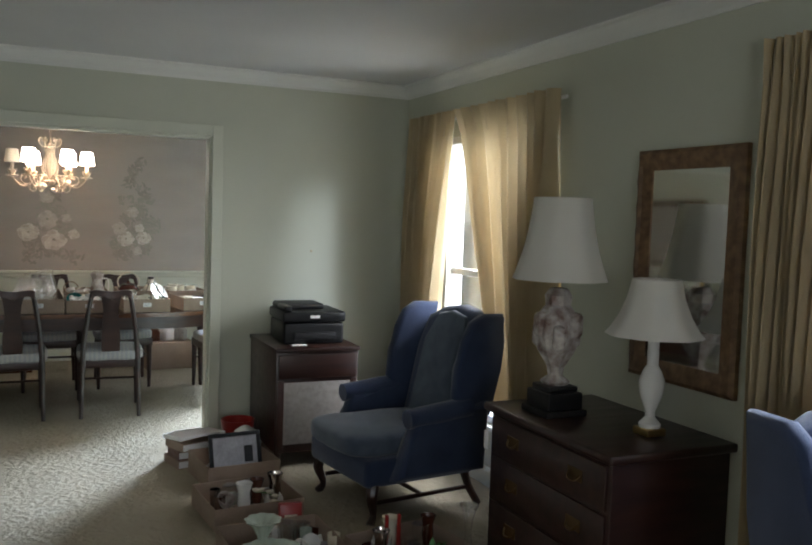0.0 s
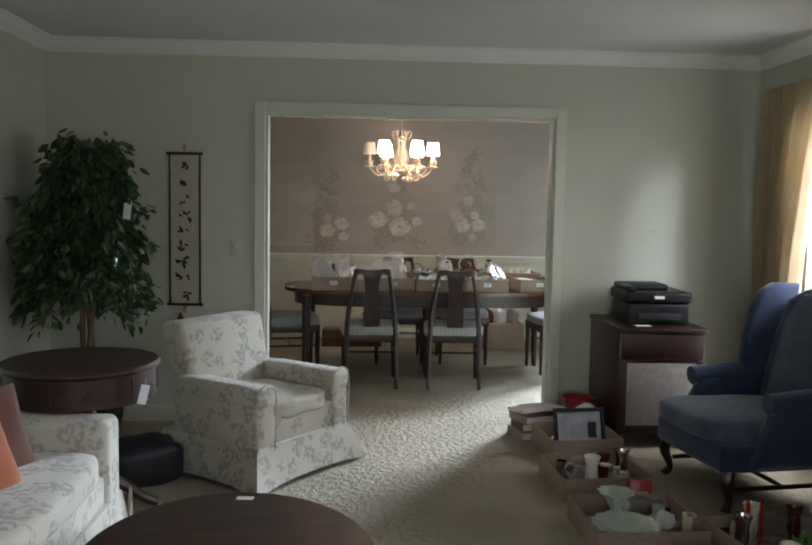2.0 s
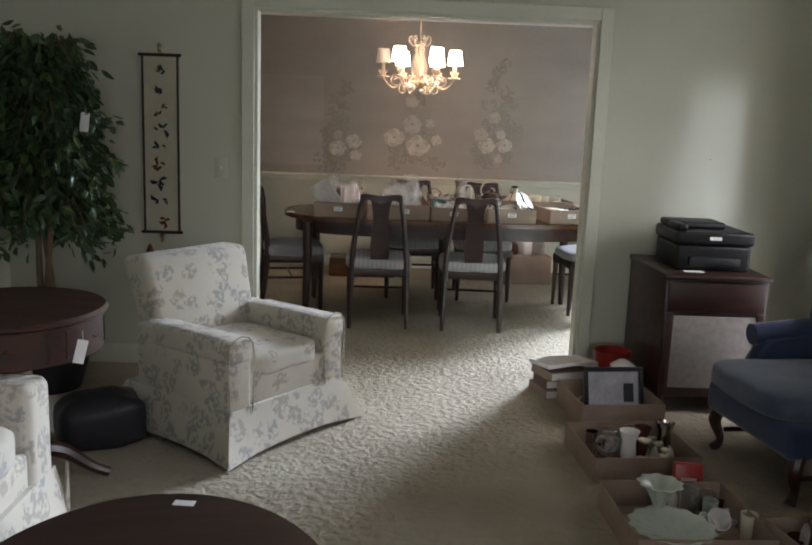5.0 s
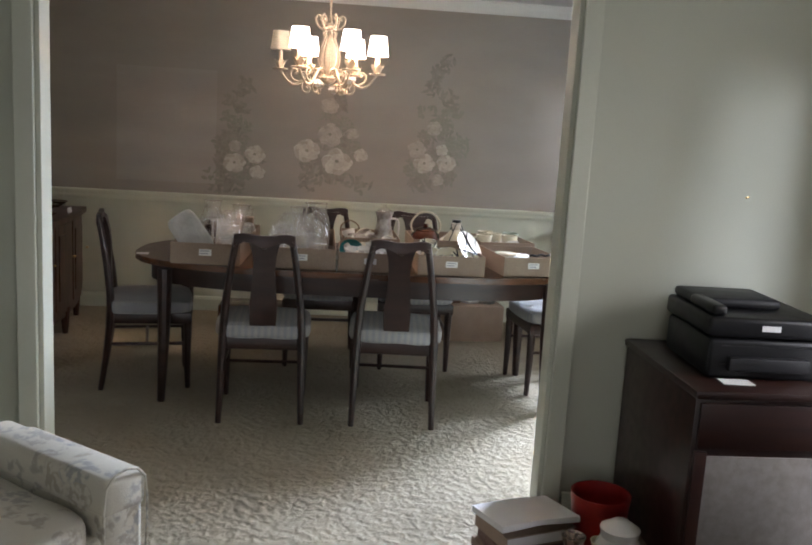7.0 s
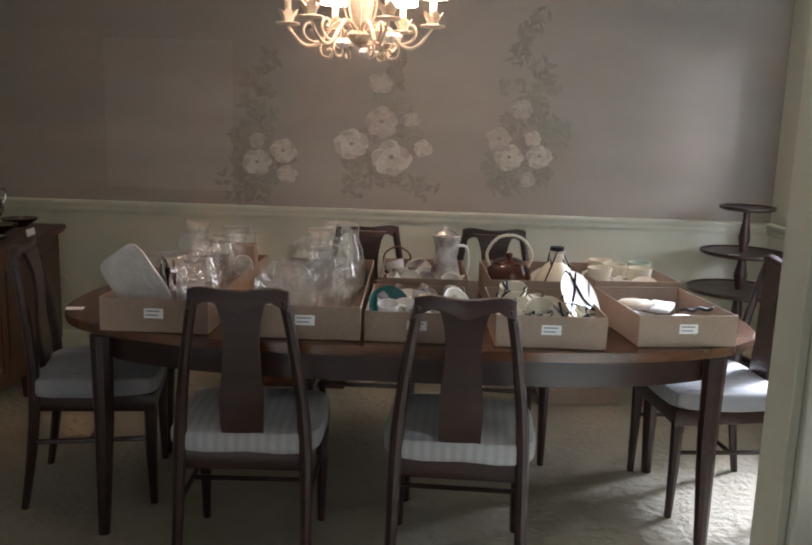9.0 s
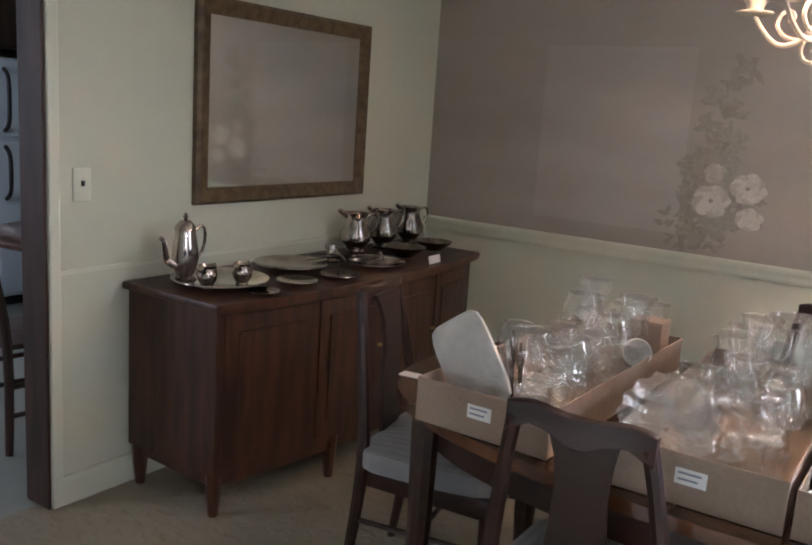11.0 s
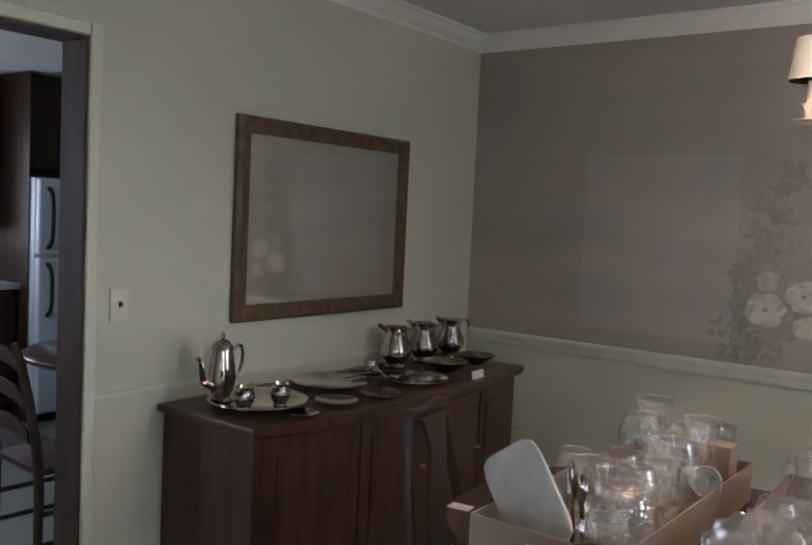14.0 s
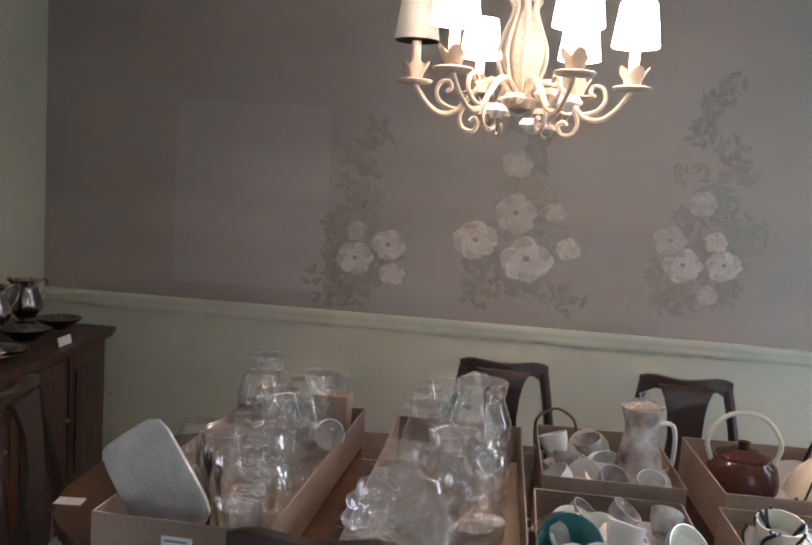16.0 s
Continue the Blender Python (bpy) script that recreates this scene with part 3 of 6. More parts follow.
def dining_table(m):
    t = thing("dining_table", "polished mahogany extending oval dining table with boxed glassware", "table", m)
    part("tabletop", prism(ellipse(0, 0, 1.2, 0.55, 64, 2.9), 0.72, 0.75, "xy", None, 0.008, 3), M_TABLETOP, t)
    part("apron", prism(ellipse(0, 0, 1.12, 0.48, 64, 2.9), 0.62, 0.72, "xy"), M_MAHOG, t)
    for sx in (-1, 1):
        for sy in (-1, 1):
            part("leg", tube([(sx * 1.0, sy * 0.34, 0.70), (sx * 1.0, sy * 0.34, 0.4), (sx * 1.01, sy * 0.35, 0)], [0.038, 0.032, 0.02], 10), M_MAHOG, t)
        part("leaf_joint", boxes((sx * 0.33 - 0.0015, sx * 0.33 + 0.0015, -0.535, 0.535, 0.748, 0.7512)), M_MAHOG, t)
    part("centre_leg", tube([(0, 0, 0.66), (0, 0, 0)], [0.035, 0.025], 10), M_MAHOG, t)
    return t


dining_table(pose(1.2, 1.45, 0))


def sideboard(m):
    """Bow-front sideboard; back on x = 0, front towards +x, runs along y."""
    s = thing("sideboard", "cherry bow-front sideboard with panelled doors on short legs", "sideboard", m)
    D, L, H = 0.46, 1.68, 0.79

    def bow(y, extra=0.0):
        return D + extra + 0.09 * math.cos(math.pi * (y / L - 0.5)) ** 0.8 if 0 < y < L else D + extra
    ys = [L * i / 28 for i in range(29)]
    part("body", prism([(0, 0.0), *[(bow(y), y) for y in ys], (0, L)], 0.16, H - 0.03, "xy"), M_CHERRY, s)
    part("top", prism([(-0.0, -0.03), *[(bow(y, 0.03), y * 1.04 - 0.03) for y in ys], (0, L + 0.03)], H - 0.03, H, "xy", None, 0.008), M_CHERRY, s)
    for y0, y1 in ((0.03, 0.42), (0.45, 0.83), (0.85, 1.23), (1.26, 1.65)):
        bm = bmesh.new()
        n = 6
        for a, b, c, d, off in ((y0, y1, 0.20, 0.74, 0.006), (y0 + 0.05, y1 - 0.05, 0.26, 0.68, 0.014)):
            yy = [a + (b - a) * i / n for i in range(n + 1)]
            prism([(bow(y) - 0.004, y) for y in yy] + [(bow(y) + off, y) for y in reversed(yy)], c, d, "xy", bm)
        door = part("door", bm, M_CHERRY, s)
        ym = (y0 + y1) / 2
        part("handle", lathe([(0.004, 0), (0.012, 0.006), (0.012, 0.012), (0, 0.016)], 10, None, (bow(ym) + 0.014, y1 - 0.025, 0.5)), M_BRASS, door, "small brass knob")
    for x, y in ((0.03, 0.03), (D - 0.03, 0.03), (0.03, L - 0.03), (D - 0.03, L - 0.03), (D + 0.06, 0.56), (D + 0.06, 1.12)):
        part("leg", tube([(x, y, 0.18), (x, y, 0.08), (x, y, 0)], [0.032, 0.026, 0.018], 8), M_CHERRY, s)
    part("skirt", prism([(0.01, 0.02), *[(bow(y, -0.01), y * 0.98 + 0.01) for y in ys], (0.01, L - 0.02)], 0.12, 0.17, "xy"), M_CHERRY, s)
    return s


sideboard(pose(DL + 0.02, 1.30, 0))


def wall_mirror(name, label, m, w, h, f, material):
    """Framed mirror in the plane x = 0 that faces +x."""
    t = thing(name, label, "mirror", m)
    bm = bmesh.new()
    prof = [(0, 0.0), (0, 0.022), (0.2, 0.034), (0.55, 0.028), (0.85, 0.02), (1.0, 0.016), (1.0, 0.0)]
    ring = []
    for sy, sz in ((-1, -1), (1, -1), (1, 1), (-1, 1)):
        ring.append([bm.verts.new((d, sy * (w / 2 - u * f), sz * (h / 2 - u * f))) for u, d in prof])
    for i in range(4):
        a, b = ring[i], ring[(i + 1) % 4]
        for k in range(len(prof)):
            j = (k + 1) % len(prof)
            bm.faces.new((a[k], a[j], b[j], b[k]))
    part("mirror_frame", bm, material, t)
    part("mirror_glass", boxes((0.004, 0.012, -w / 2 + f * 0.9, w / 2 - f * 0.9, -h / 2 + f * 0.9, h / 2 - f * 0.9)), M_MIRROR, t)
    return t


wall_mirror("wall_mirror", "wide mirror in a bronze-gold wooden frame above the sideboard", pose(DL + 0.004, 2.13, 1.44, 0, 0, 0), 1.06, 0.79, 0.066, M_GOLDFRAME)


def chandelier(m):
    """Cream metal chandelier with eight small lit shades; origin at the ceiling."""
    c = thing("chandelier", "cream scrolled metal chandelier with lit pleated shades", "chandelier", m)
    part("canopy", lathe([(0, 0), (0.06, 0), (0.062, -0.012), (0.035, -0.03), (0, -0.034)], 20), M_CREAMMETAL, c)
    part("chain", tube([(0, 0, -0.02), (0, 0, -0.37)], 0.007, 6), M_CREAMMETAL, c)
    part("body", lathe([(0.0, -0.37), (0.010, -0.40), (0.013, -0.43), (0.034, -0.447), (0.036, -0.456), (0.014, -0.47), (0.014, -0.51), (0.030, -0.55), (0.042, -0.60), (0.044, -0.65), (0.034, -0.69), (0.022, -0.72), (0.03, -0.74), (0.05, -0.75), (0.035, -0.775), (0.0, -0.79)], 20), M_CREAMMETAL, c)
    for k in range(8):
        a = k * math.pi / 4 + 0.2
        d = Vector((math.cos(a), math.sin(a), 0))
        part("basket_rib", tube([tuple(d * r + Vector((0, 0, z))) for r, z in ((0.016, -0.475), (0.040, -0.488), (0.030, -0.515), (0.044, -0.56), (0.061, -0.61), (0.062, -0.65), (0.046, -0.70), (0.024, -0.73))], [0.005, 0.005, 0.0045, 0.0045, 0.005, 0.005, 0.005, 0.005], 6), M_CREAMMETAL, c)
    for k in range(6):
        a = k * math.pi / 3
        d = Vector((math.cos(a), math.sin(a), 0))
        part("crown_scroll", tube([tuple(d * r + Vector((0, 0, z))) for r, z in ((0.012, -0.45), (0.05, -0.465), (0.078, -0.44), (0.085, -0.405), (0.068, -0.388), (0.054, -0.402), (0.062, -0.418))], 0.0055, 6), M_CREAMMETAL, c)
    for k in range(6):
        a = k * math.pi / 3
        R, z = 0.285, -0.715
        d = Vector((math.cos(a), math.sin(a), 0))
        pts = [(0.02, -0.735), (0.05, -0.705), (0.09, -0.705), (0.125, -0.74), (0.165, -0.785), (0.21, -0.795), (0.25, -0.765), (R, z)]
        arm = part("arm", tube([tuple(d * r + Vector((0, 0, h))) for r, h in pts], [0.008, 0.008, 0.008, 0.0075, 0.007, 0.007, 0.006, 0.006], 7), M_CREAMMETAL, c)
        part("scroll", tube([tuple(d * r + Vector((0, 0, h))) for r, h in ((0.135, -0.755), (0.155, -0.80), (0.145, -0.832), (0.118, -0.838), (0.105, -0.818), (0.116, -0.803), (0.128, -0.812))], 0.0055, 6), M_CREAMMETAL, arm)
        part("scroll", tube([tuple(d * r + Vector((0, 0, h))) for r, h in ((0.16, -0.783), (0.20, -0.772), (0.222, -0.742), (0.212, -0.712), (0.19, -0.708), (0.182, -0.725), (0.196, -0.735))], 0.0055, 6), M_CREAMMETAL, arm)
        e = d * R
        part("drip_pan", lathe([(0, -0.004), (0.044, 0.0), (0.05, 0.006), (0.046, 0.009), (0.02, 0.006), (0, 0.006)], 16, None, (e.x, e.y, z)), M_CREAMMETAL, arm)
        cup, rings = bmesh.new(), []
        for r, h, tip in ((0.018, 0.006, 0), (0.024, 0.028, 0.004), (0.034, 0.048, 0.020), (0.030, 0.046, 0.020), (0.020, 0.028, 0.004)):
            rings.append([cup.verts.new((e.x + (r + tip * 0.3 * abs(math.cos(2.5 * t))) * math.cos(t), e.y + (r + tip * 0.3 * abs(math.cos(2.5 * t))) * math.sin(t), z + h + tip * (abs(math.cos(2.5 * t)) - 0.4))) for t in (6.2832 * i / 30 for i in range(30))])
        for p, q in zip(rings, rings[1:]):
            for i in range(30):
                cup.faces.new((p[i], p[(i + 1) % 30], q[(i + 1) % 30], q[i]))
        part("leaf_cup", cup, M_CREAMMETAL, arm)
        part("candle", lathe([(0, 0.006), (0.013, 0.006), (0.013, 0.135), (0, 0.135)], 12, None, (e.x, e.y, z)), M_CREAMMETAL, arm)
        lit = k != 3
        part("shade", lathe([(0.060, 0.112), (0.046, 0.222), (0.044, 0.222), (0.058, 0.112)], 24, None, (e.x, e.y, z), 24, 0.010), M_LIT if lit else M_UNLIT, arm, "small glowing cream shade" if lit else "small unlit cream shade")
    random.seed(5)
    for k in range(14):
        a = k * 0.449 * 2 + random.uniform(-0.2, 0.2)
        r, z = random.uniform(0.05, 0.15), random.uniform(-0.82, -0.735)
        f = random.uniform(0.8, 1.25)
        part("rosette", lathe([(0, -0.022 * f), (0.014 * f, -0.016 * f), (0.028 * f, 0.0), (0.020 * f, 0.014 * f), (0.008 * f, 0.008 * f), (0, 0.016 * f)], 20, None, (r * math.cos(a), r * math.sin(a), z), 5, 0.22), M_CREAMMETAL if k % 3 else M_CHINA, c)
    return c


lamp = chandelier(pose(0.975, 1.75, CEIL, 0, 0, -4))
lamp.scale = (0.97, 0.97, 0.955)


# ---- boxes and wares on the dining table ----
def tray_box(m, w, d, h, label="shallow brown cardboard box of sale goods on the dining table", tag=True, group="cardboard boxes of goods"):
    """Open cardboard flat; front wall towards -y, origin at the middle of its bottom."""
    b = thing("cardboard_box", label, "box", m, group)
    t = 0.004
    part("bottom", boxes((-w / 2, w / 2, -d / 2, d / 2, 0, t)), M_CARD, b)
    part("front_wall", boxes((-w / 2, w / 2, -d / 2, -d / 2 + t, t, h), bevel=0.001, seg=1), M_CARD, b)
    part("rear_wall", boxes((-w / 2, w / 2, d / 2 - t, d / 2, t, h), bevel=0.001, seg=1), M_CARD, b)
    for s in (-1, 1):
        part("side_wall", boxes((s * (w / 2 - t / 2) - t / 2, s * (w / 2 - t / 2) + t / 2, -d / 2 + t, d / 2 - t, t, h), bevel=0.001, seg=1), M_CARD, b)
    if tag:
        lab = part("label", boxes((-0.03, 0.03, -d / 2 - 0.0015, -d / 2 - 0.0003, h * 0.42, h * 0.72)), M_PAPER, b, "white lot label")
        for k in (0, 1):
            part("writing", boxes((-0.024, 0.02 - 0.006 * k, -d / 2 - 0.0022, -d / 2 - 0.0016, h * (0.62 - 0.12 * k), h * (0.66 - 0.12 * k))), M_INK, lab)
    return b


TZ = 0.752
BOXES = ((0.43, 1.41, 0.34, 0.88, 0.105, -1), (0.885, 1.385, 0.34, 0.86, 0.105, 1), (1.235, 1.17, 0.32, 0.42, 0.095, 0), (1.64, 1.165, 0.34, 0.42, 0.10, 1), (2.05, 1.25, 0.32, 0.44, 0.10, 8))
for x, y, w, d, h, a in BOXES:
    tray_box(pose(x, y, TZ, 0, 0, a), w, d, h)
REAR = ((1.25, 1.64, 0.32, 0.42, 0.11, 1), (1.65, 1.62, 0.34, 0.42, 0.12, 2), (2.02, 1.72, 0.32, 0.40, 0.11, 6))
for x, y, w, d, h, a in REAR:
    tray_box(pose(x, y, TZ, 0, 0, a), w, d, h, tag=False)
FZ = TZ + 0.005

GOBLET = [(0, 0), (0.032, 0), (0.033, 0.004), (0.006, 0.01), (0.005, 0.06), (0.02, 0.075), (0.034, 0.10), (0.036, 0.15), (0.0345, 0.15), (0.032, 0.10), (0.018, 0.078), (0, 0.074)]
TUMBLER = [(0, 0), (0.029, 0), (0.034, 0.11), (0.032, 0.11), (0.027, 0.008), (0, 0.008)]
PITCHER = [(0, 0), (0.05, 0), (0.06, 0.03), (0.068, 0.08), (0.06, 0.14), (0.045, 0.18), (0.05, 0.215), (0.047, 0.215), (0.042, 0.18), (0.056, 0.14), (0.064, 0.08), (0.05, 0.008), (0, 0.008)]
BOWL = [(0, 0.0), (0.04, 0.0), (0.045, 0.01), (0.085, 0.055), (0.105, 0.085), (0.101, 0.085), (0.08, 0.058), (0.04, 0.015), (0, 0.013)]
VASE = [(0, 0), (0.035, 0), (0.036, 0.008), (0.022, 0.03), (0.035, 0.09), (0.03, 0.15), (0.045, 0.20), (0.042, 0.20), (0.026, 0.15), (0.031, 0.09), (0.018, 0.035), (0, 0.03)]
SNIFTER = [(0, 0), (0.034, 0), (0.034, 0.004), (0.006, 0.009), (0.005, 0.04), (0.03, 0.055), (0.05, 0.09), (0.05, 0.12), (0.036, 0.16), (0.0345, 0.16), (0.048, 0.12), (0.048, 0.09), (0.028, 0.057), (0, 0.05)]
DECANTER = [(0, 0), (0.045, 0), (0.05, 0.02), (0.048, 0.09), (0.02, 0.13), (0.018, 0.17), (0.024, 0.18), (0.012, 0.185), (0.022, 0.205), (0.012, 0.225), (0, 0.228)]
CUP = [(0, 0), (0.025, 0), (0.028, 0.006), (0.04, 0.04), (0.043, 0.065), (0.04, 0.065), (0.036, 0.04), (0.02, 0.008), (0, 0.008)]
PLATE = [(0, 0), (0.06, 0), (0.075, 0.006), (0.115, 0.016), (0.114, 0.019), (0.073, 0.010), (0, 0.005)]
SAUCER = [(0, 0), (0.035, 0), (0.045, 0.004), (0.072, 0.012), (0.071, 0.0145), (0.042, 0.008), (0, 0.004)]


def ware(name, prof, material, label, category, x, y, z, scale=1.0, wave=0, amp=0.0, rx=0, ry=0, rz=0, group="", seg=24):
    if material in (M_GLASS, M_CUT):  # blown thin: one wall and a rolled rim
        top = max(range(len(prof)), key=lambda i: prof[i][1])
        (r, h), e = prof[top], 0.0016 / scale
        if r > 0.01:
            prof = prof[:top] + [(r, h - e), (r + e, h), (r, h + e), (r - e, h), (r - 0.3 * e, h - 0.8 * e)]
    return solo(name, lathe([(r * scale, h * scale) for r, h in prof], seg, None, (0, 0, 0), wave, amp), material, label, category, pose(x, y, z, rx, ry, rz), group)


def handle_on(ob, r, z0, z1, out, rad, material, name="handle", side=0):
    d = Vector((math.cos(side), math.sin(side), 0))
    pts = [tuple(d * a + Vector((0, 0, b))) for a, b in ((r, z0), (r + out * 0.8, z0 + 0.005), (r + out, (z0 + z1) / 2), (r + out * 0.8, z1 - 0.005), (r * 0.9, z1))]
    return part(name, tube(pts, rad, 7), material, ob)


GL = "clear glass tableware in a cardboard box"
random.seed(11)
for bx, by, kinds in (
    (0.405, 1.20, ((0.07, -0.10, "mug"), (0.02, 0.0, "pitcher"), (0.10, 0.02, "tumbler"), (-0.02, 0.10, "snifter"), (0.08, 0.11, "snifter"), (0.11, 0.20, "goblet"), (-0.10, 0.17, "snifter"), (0.01, 0.20, "snifter"), (-0.09, 0.07, "tumbler"), (0.11, -0.17, "tumbler"))),
    (0.42, 1.70, ((-0.09, -0.14, "bowl"), (0.07, -0.13, "snifter"), (0.0, -0.04, "snifter"), (0.09, 0.0, "vase"), (-0.08, 0.02, "snifter"), (0.02, 0.10, "snifter"), (0.10, 0.12, "goblet"), (-0.09, 0.13, "vase"))),
    (0.87, 1.195, ((-0.04, -0.02, "cut"), (0.09, -0.12, "tumbler"), (0.02, -0.17, "tumbler"), (0.10, 0.03, "decanter"), (0.02, 0.13, "vase"), (-0.09, 0.16, "snifter"), (0.10, 0.15, "snifter"), (-0.10, -0.17, "tumbler"))),
    (0.88, 1.70, ((-0.07, -0.12, "pitcher"), (0.06, -0.10, "tallpitcher"), (0.09, 0.02, "decanter"), (-0.04, 0.02, "vase"), (-0.10, 0.12, "goblet"), (0.05, 0.13, "decanter"), (-0.02, 0.15, "goblet"))),
):
    for dx, dy, k in kinds:
        x, y, s = bx + dx, by + dy, random.uniform(0.92, 1.12)
        if k == "goblet":
            ware("goblet", GOBLET, M_GLASS, "clear stemmed glass goblet standing in a cardboard box", "glass", x, y, FZ, s * 1.15, group="stemware")
        elif k == "snifter":
            ware("brandy_snifter", SNIFTER, M_GLASS, "round clear glass snifter standing in a cardboard box", "glass", x, y, FZ, s * (1.1 if by < 1.5 else 1.22), group="stemware")
        elif k == "tumbler":
            ware("tumbler", TUMBLER, M_GLASS, "clear glass tumbler standing in a cardboard box", "glass", x, y, FZ, s, 12, 0.02, group="tumblers")
        elif k == "mug":
            o = ware("glass_mug", TUMBLER, M_GLASS, "small clear glass mug with handle", "mug", x, y, FZ, 0.9)
            handle_on(o, 0.03, 0.02, 0.08, 0.03, 0.004, M_GLASS, side=-1)
        elif k in ("pitcher", "tallpitcher"):
            sc = 0.95 if k == "pitcher" else 1.25
            o = ware("glass_pitcher", PITCHER, M_GLASS, "clear glass pitcher with a looped handle", "pitcher", x, y, FZ, sc, 10, 0.02)
            handle_on(o, 0.055 * sc, 0.06 * sc, 0.19 * sc, 0.05, 0.006, M_GLASS, side=2.5)
        elif k == "cut":
            ware("glass_bowl", BOWL, M_CUT, "large scalloped cut-glass bowl propped on its side", "bowl", x - 0.02, y - 0.09, FZ + 0.10, 0.92, 16, 0.05, 66, 0, 8, seg=64)
        elif k == "bowl":
            ware("glass_bowl", BOWL, M_CUT, "fluted clear glass bowl in a cardboard box", "bowl", x + 0.02, y + 0.02, FZ, 0.8, 12, 0.05, seg=48)
        elif k == "vase":
            ware("glass_vase", VASE, M_CUT, "clear pressed-glass vase with a flared rim", "vase", x, y, FZ, s * 1.05, 8, 0.06, seg=32)
        else:
            ware("decanter", DECANTER, M_CUT, "cut-glass decanter with a ball stopper", "decanter", x, y, FZ, s, 10, 0.04, seg=30)
random.seed(77)
for bx, y0, y1 in ((0.43, 1.02, 1.80), (0.885, 1.0, 1.76)):
    for k in range(10):
        x, y, s = bx + random.uniform(-0.12, 0.13), y0 + (y1 - y0) * (k + random.uniform(0, 0.8)) / 10, random.uniform(0.85, 1.15)
        if bx < 0.5 and y < 1.25 and x < 0.46:
            x = random.uniform(0.48, 0.56)
        kind = random.choice((("goblet", GOBLET, "glass", "clear stemmed glass goblet standing in a cardboard box", "stemware"), ("tumbler", TUMBLER, "glass", "clear glass tumbler standing in a cardboard box", "tumblers"), ("glass_dish", BOWL, "dish", "small clear pressed-glass dish in a cardboard box", "glass dishes"), ("brandy_snifter", SNIFTER, "glass", "round clear glass snifter standing in a cardboard box", "stemware")))
        small = kind[1] is BOWL
        ware(kind[0], kind[1], M_CUT if small or random.random() < 0.35 else M_GLASS, kind[3], kind[2], x, y, FZ + (0.03 if small else 0), s * (0.55 if small else 1.05), 10, 0.04, random.uniform(20, 70) if small else random.uniform(-6, 6), random.uniform(-6, 6), random.uniform(0, 90), kind[4], 30)
solo("cutting_board", cushion(0.15, 0.02, 0.235, 0.0, 5), M_WRAP, "white plastic-wrapped board leaning in a box", "board", pose(0.335, 1.07, 0.885, -14, -36, 8))
ware("white_cup", CUP, M_CHINA, "white china cup lying on its side among glasses", "cup", 0.545, 1.60, FZ + 0.088, 0.9, rx=70, rz=30)
solo("brown_carton", boxes((-0.05, 0.05, -0.04, 0.04, 0, 0.15), bevel=0.004), M_CARD, "small brown carton standing behind the glassware", "carton", pose(0.52, 1.80, FZ))
for k in range(4):
    o = solo("fork", prism([(-0.004, 0), (0.004, 0), (0.006, 0.13), (0.012, 0.15), (0.011, 0.2), (0.006, 0.165), (0.002, 0.2), (-0.002, 0.2), (-0.006, 0.165), (-0.011, 0.2), (-0.012, 0.15), (-0.006, 0.13)], -0.001, 0.001, "xz"), M_SILVER, "silver-plated fork standing in a box", "fork", pose(0.39 + 0.018 * k, 1.10 + 0.01 * k, FZ + 0.004, -8 + 5 * k, 6 - 5 * k, 20 * k), "forks")

# crockery, third and fourth boxes
random.seed(3)
for k, (dx, dy, kind) in enumerate(((-0.09, -0.13, "bowl"), (0.02, -0.14, "cup"), (-0.10, -0.02, "tealbowl"), (0.0, -0.02, "bowl"), (0.10, -0.02, "ochre"), (-0.05, 0.10, "cup"), (0.08, 0.11, "bowl"))):
    x, y = 1.235 + dx, 1.17 + dy
    if kind == "cup":
        o = ware("china_cup", CUP, M_CHINA, "white china cup in a box of crockery", "cup", x, y, FZ, 1.0, group="china cups")
        handle_on(o, 0.036, 0.015, 0.052, 0.022, 0.004, M_CHINA, side=random.uniform(0, 6))
    else:
        ware("china_bowl", BOWL, {"bowl": M_CHINA, "tealbowl": M_TEAL, "ochre": M_CREAM}[kind], {"bowl": "white china bowl in a box of crockery", "tealbowl": "dark teal glazed bowl tilted on its side", "ochre": "cream bowl with an ochre ring tilted up"}[kind], "bowl", x, y, FZ + (0.05 if kind != "bowl" else 0.002), 0.62, rx=0 if kind == "bowl" else 55, rz=20 * k - 30, group="china bowls")
for k in range(5):
    b = ware("small_bottle", [(0, 0), (0.013, 0), (0.014, 0.05), (0.008, 0.06), (0.0, 0.06)], M_GLASS, "small glass bottle with a white cap", "bottle", 1.27 + 0.022 * k, 1.03 + 0.012 * (k % 3), FZ, 1.1, ry=8 * k - 15, group="small bottles")
    part("cap", lathe([(0, 0.066), (0.011, 0.066), (0.011, 0.088), (0, 0.09)], 12), M_CHINA, b, "white screw cap")
jug = ware("china_jug", [(0, 0), (0.04, 0), (0.045, 0.02), (0.05, 0.08), (0.036, 0.15), (0.034, 0.17), (0.046, 0.21), (0.043, 0.21), (0.03, 0.17), (0, 0.16)], M_PORCELAIN, "tall white china jug with dark printed leaves", "jug", 1.33, 1.60, FZ, 1.15)
handle_on(jug, 0.045, 0.08, 0.2, 0.045, 0.006, M_CHINA, side=0.3)
part("jug_lid", lathe([(0.047, 0.242), (0.03, 0.256), (0.008, 0.262), (0.012, 0.275), (0, 0.28)], 20), M_GLASS, jug)
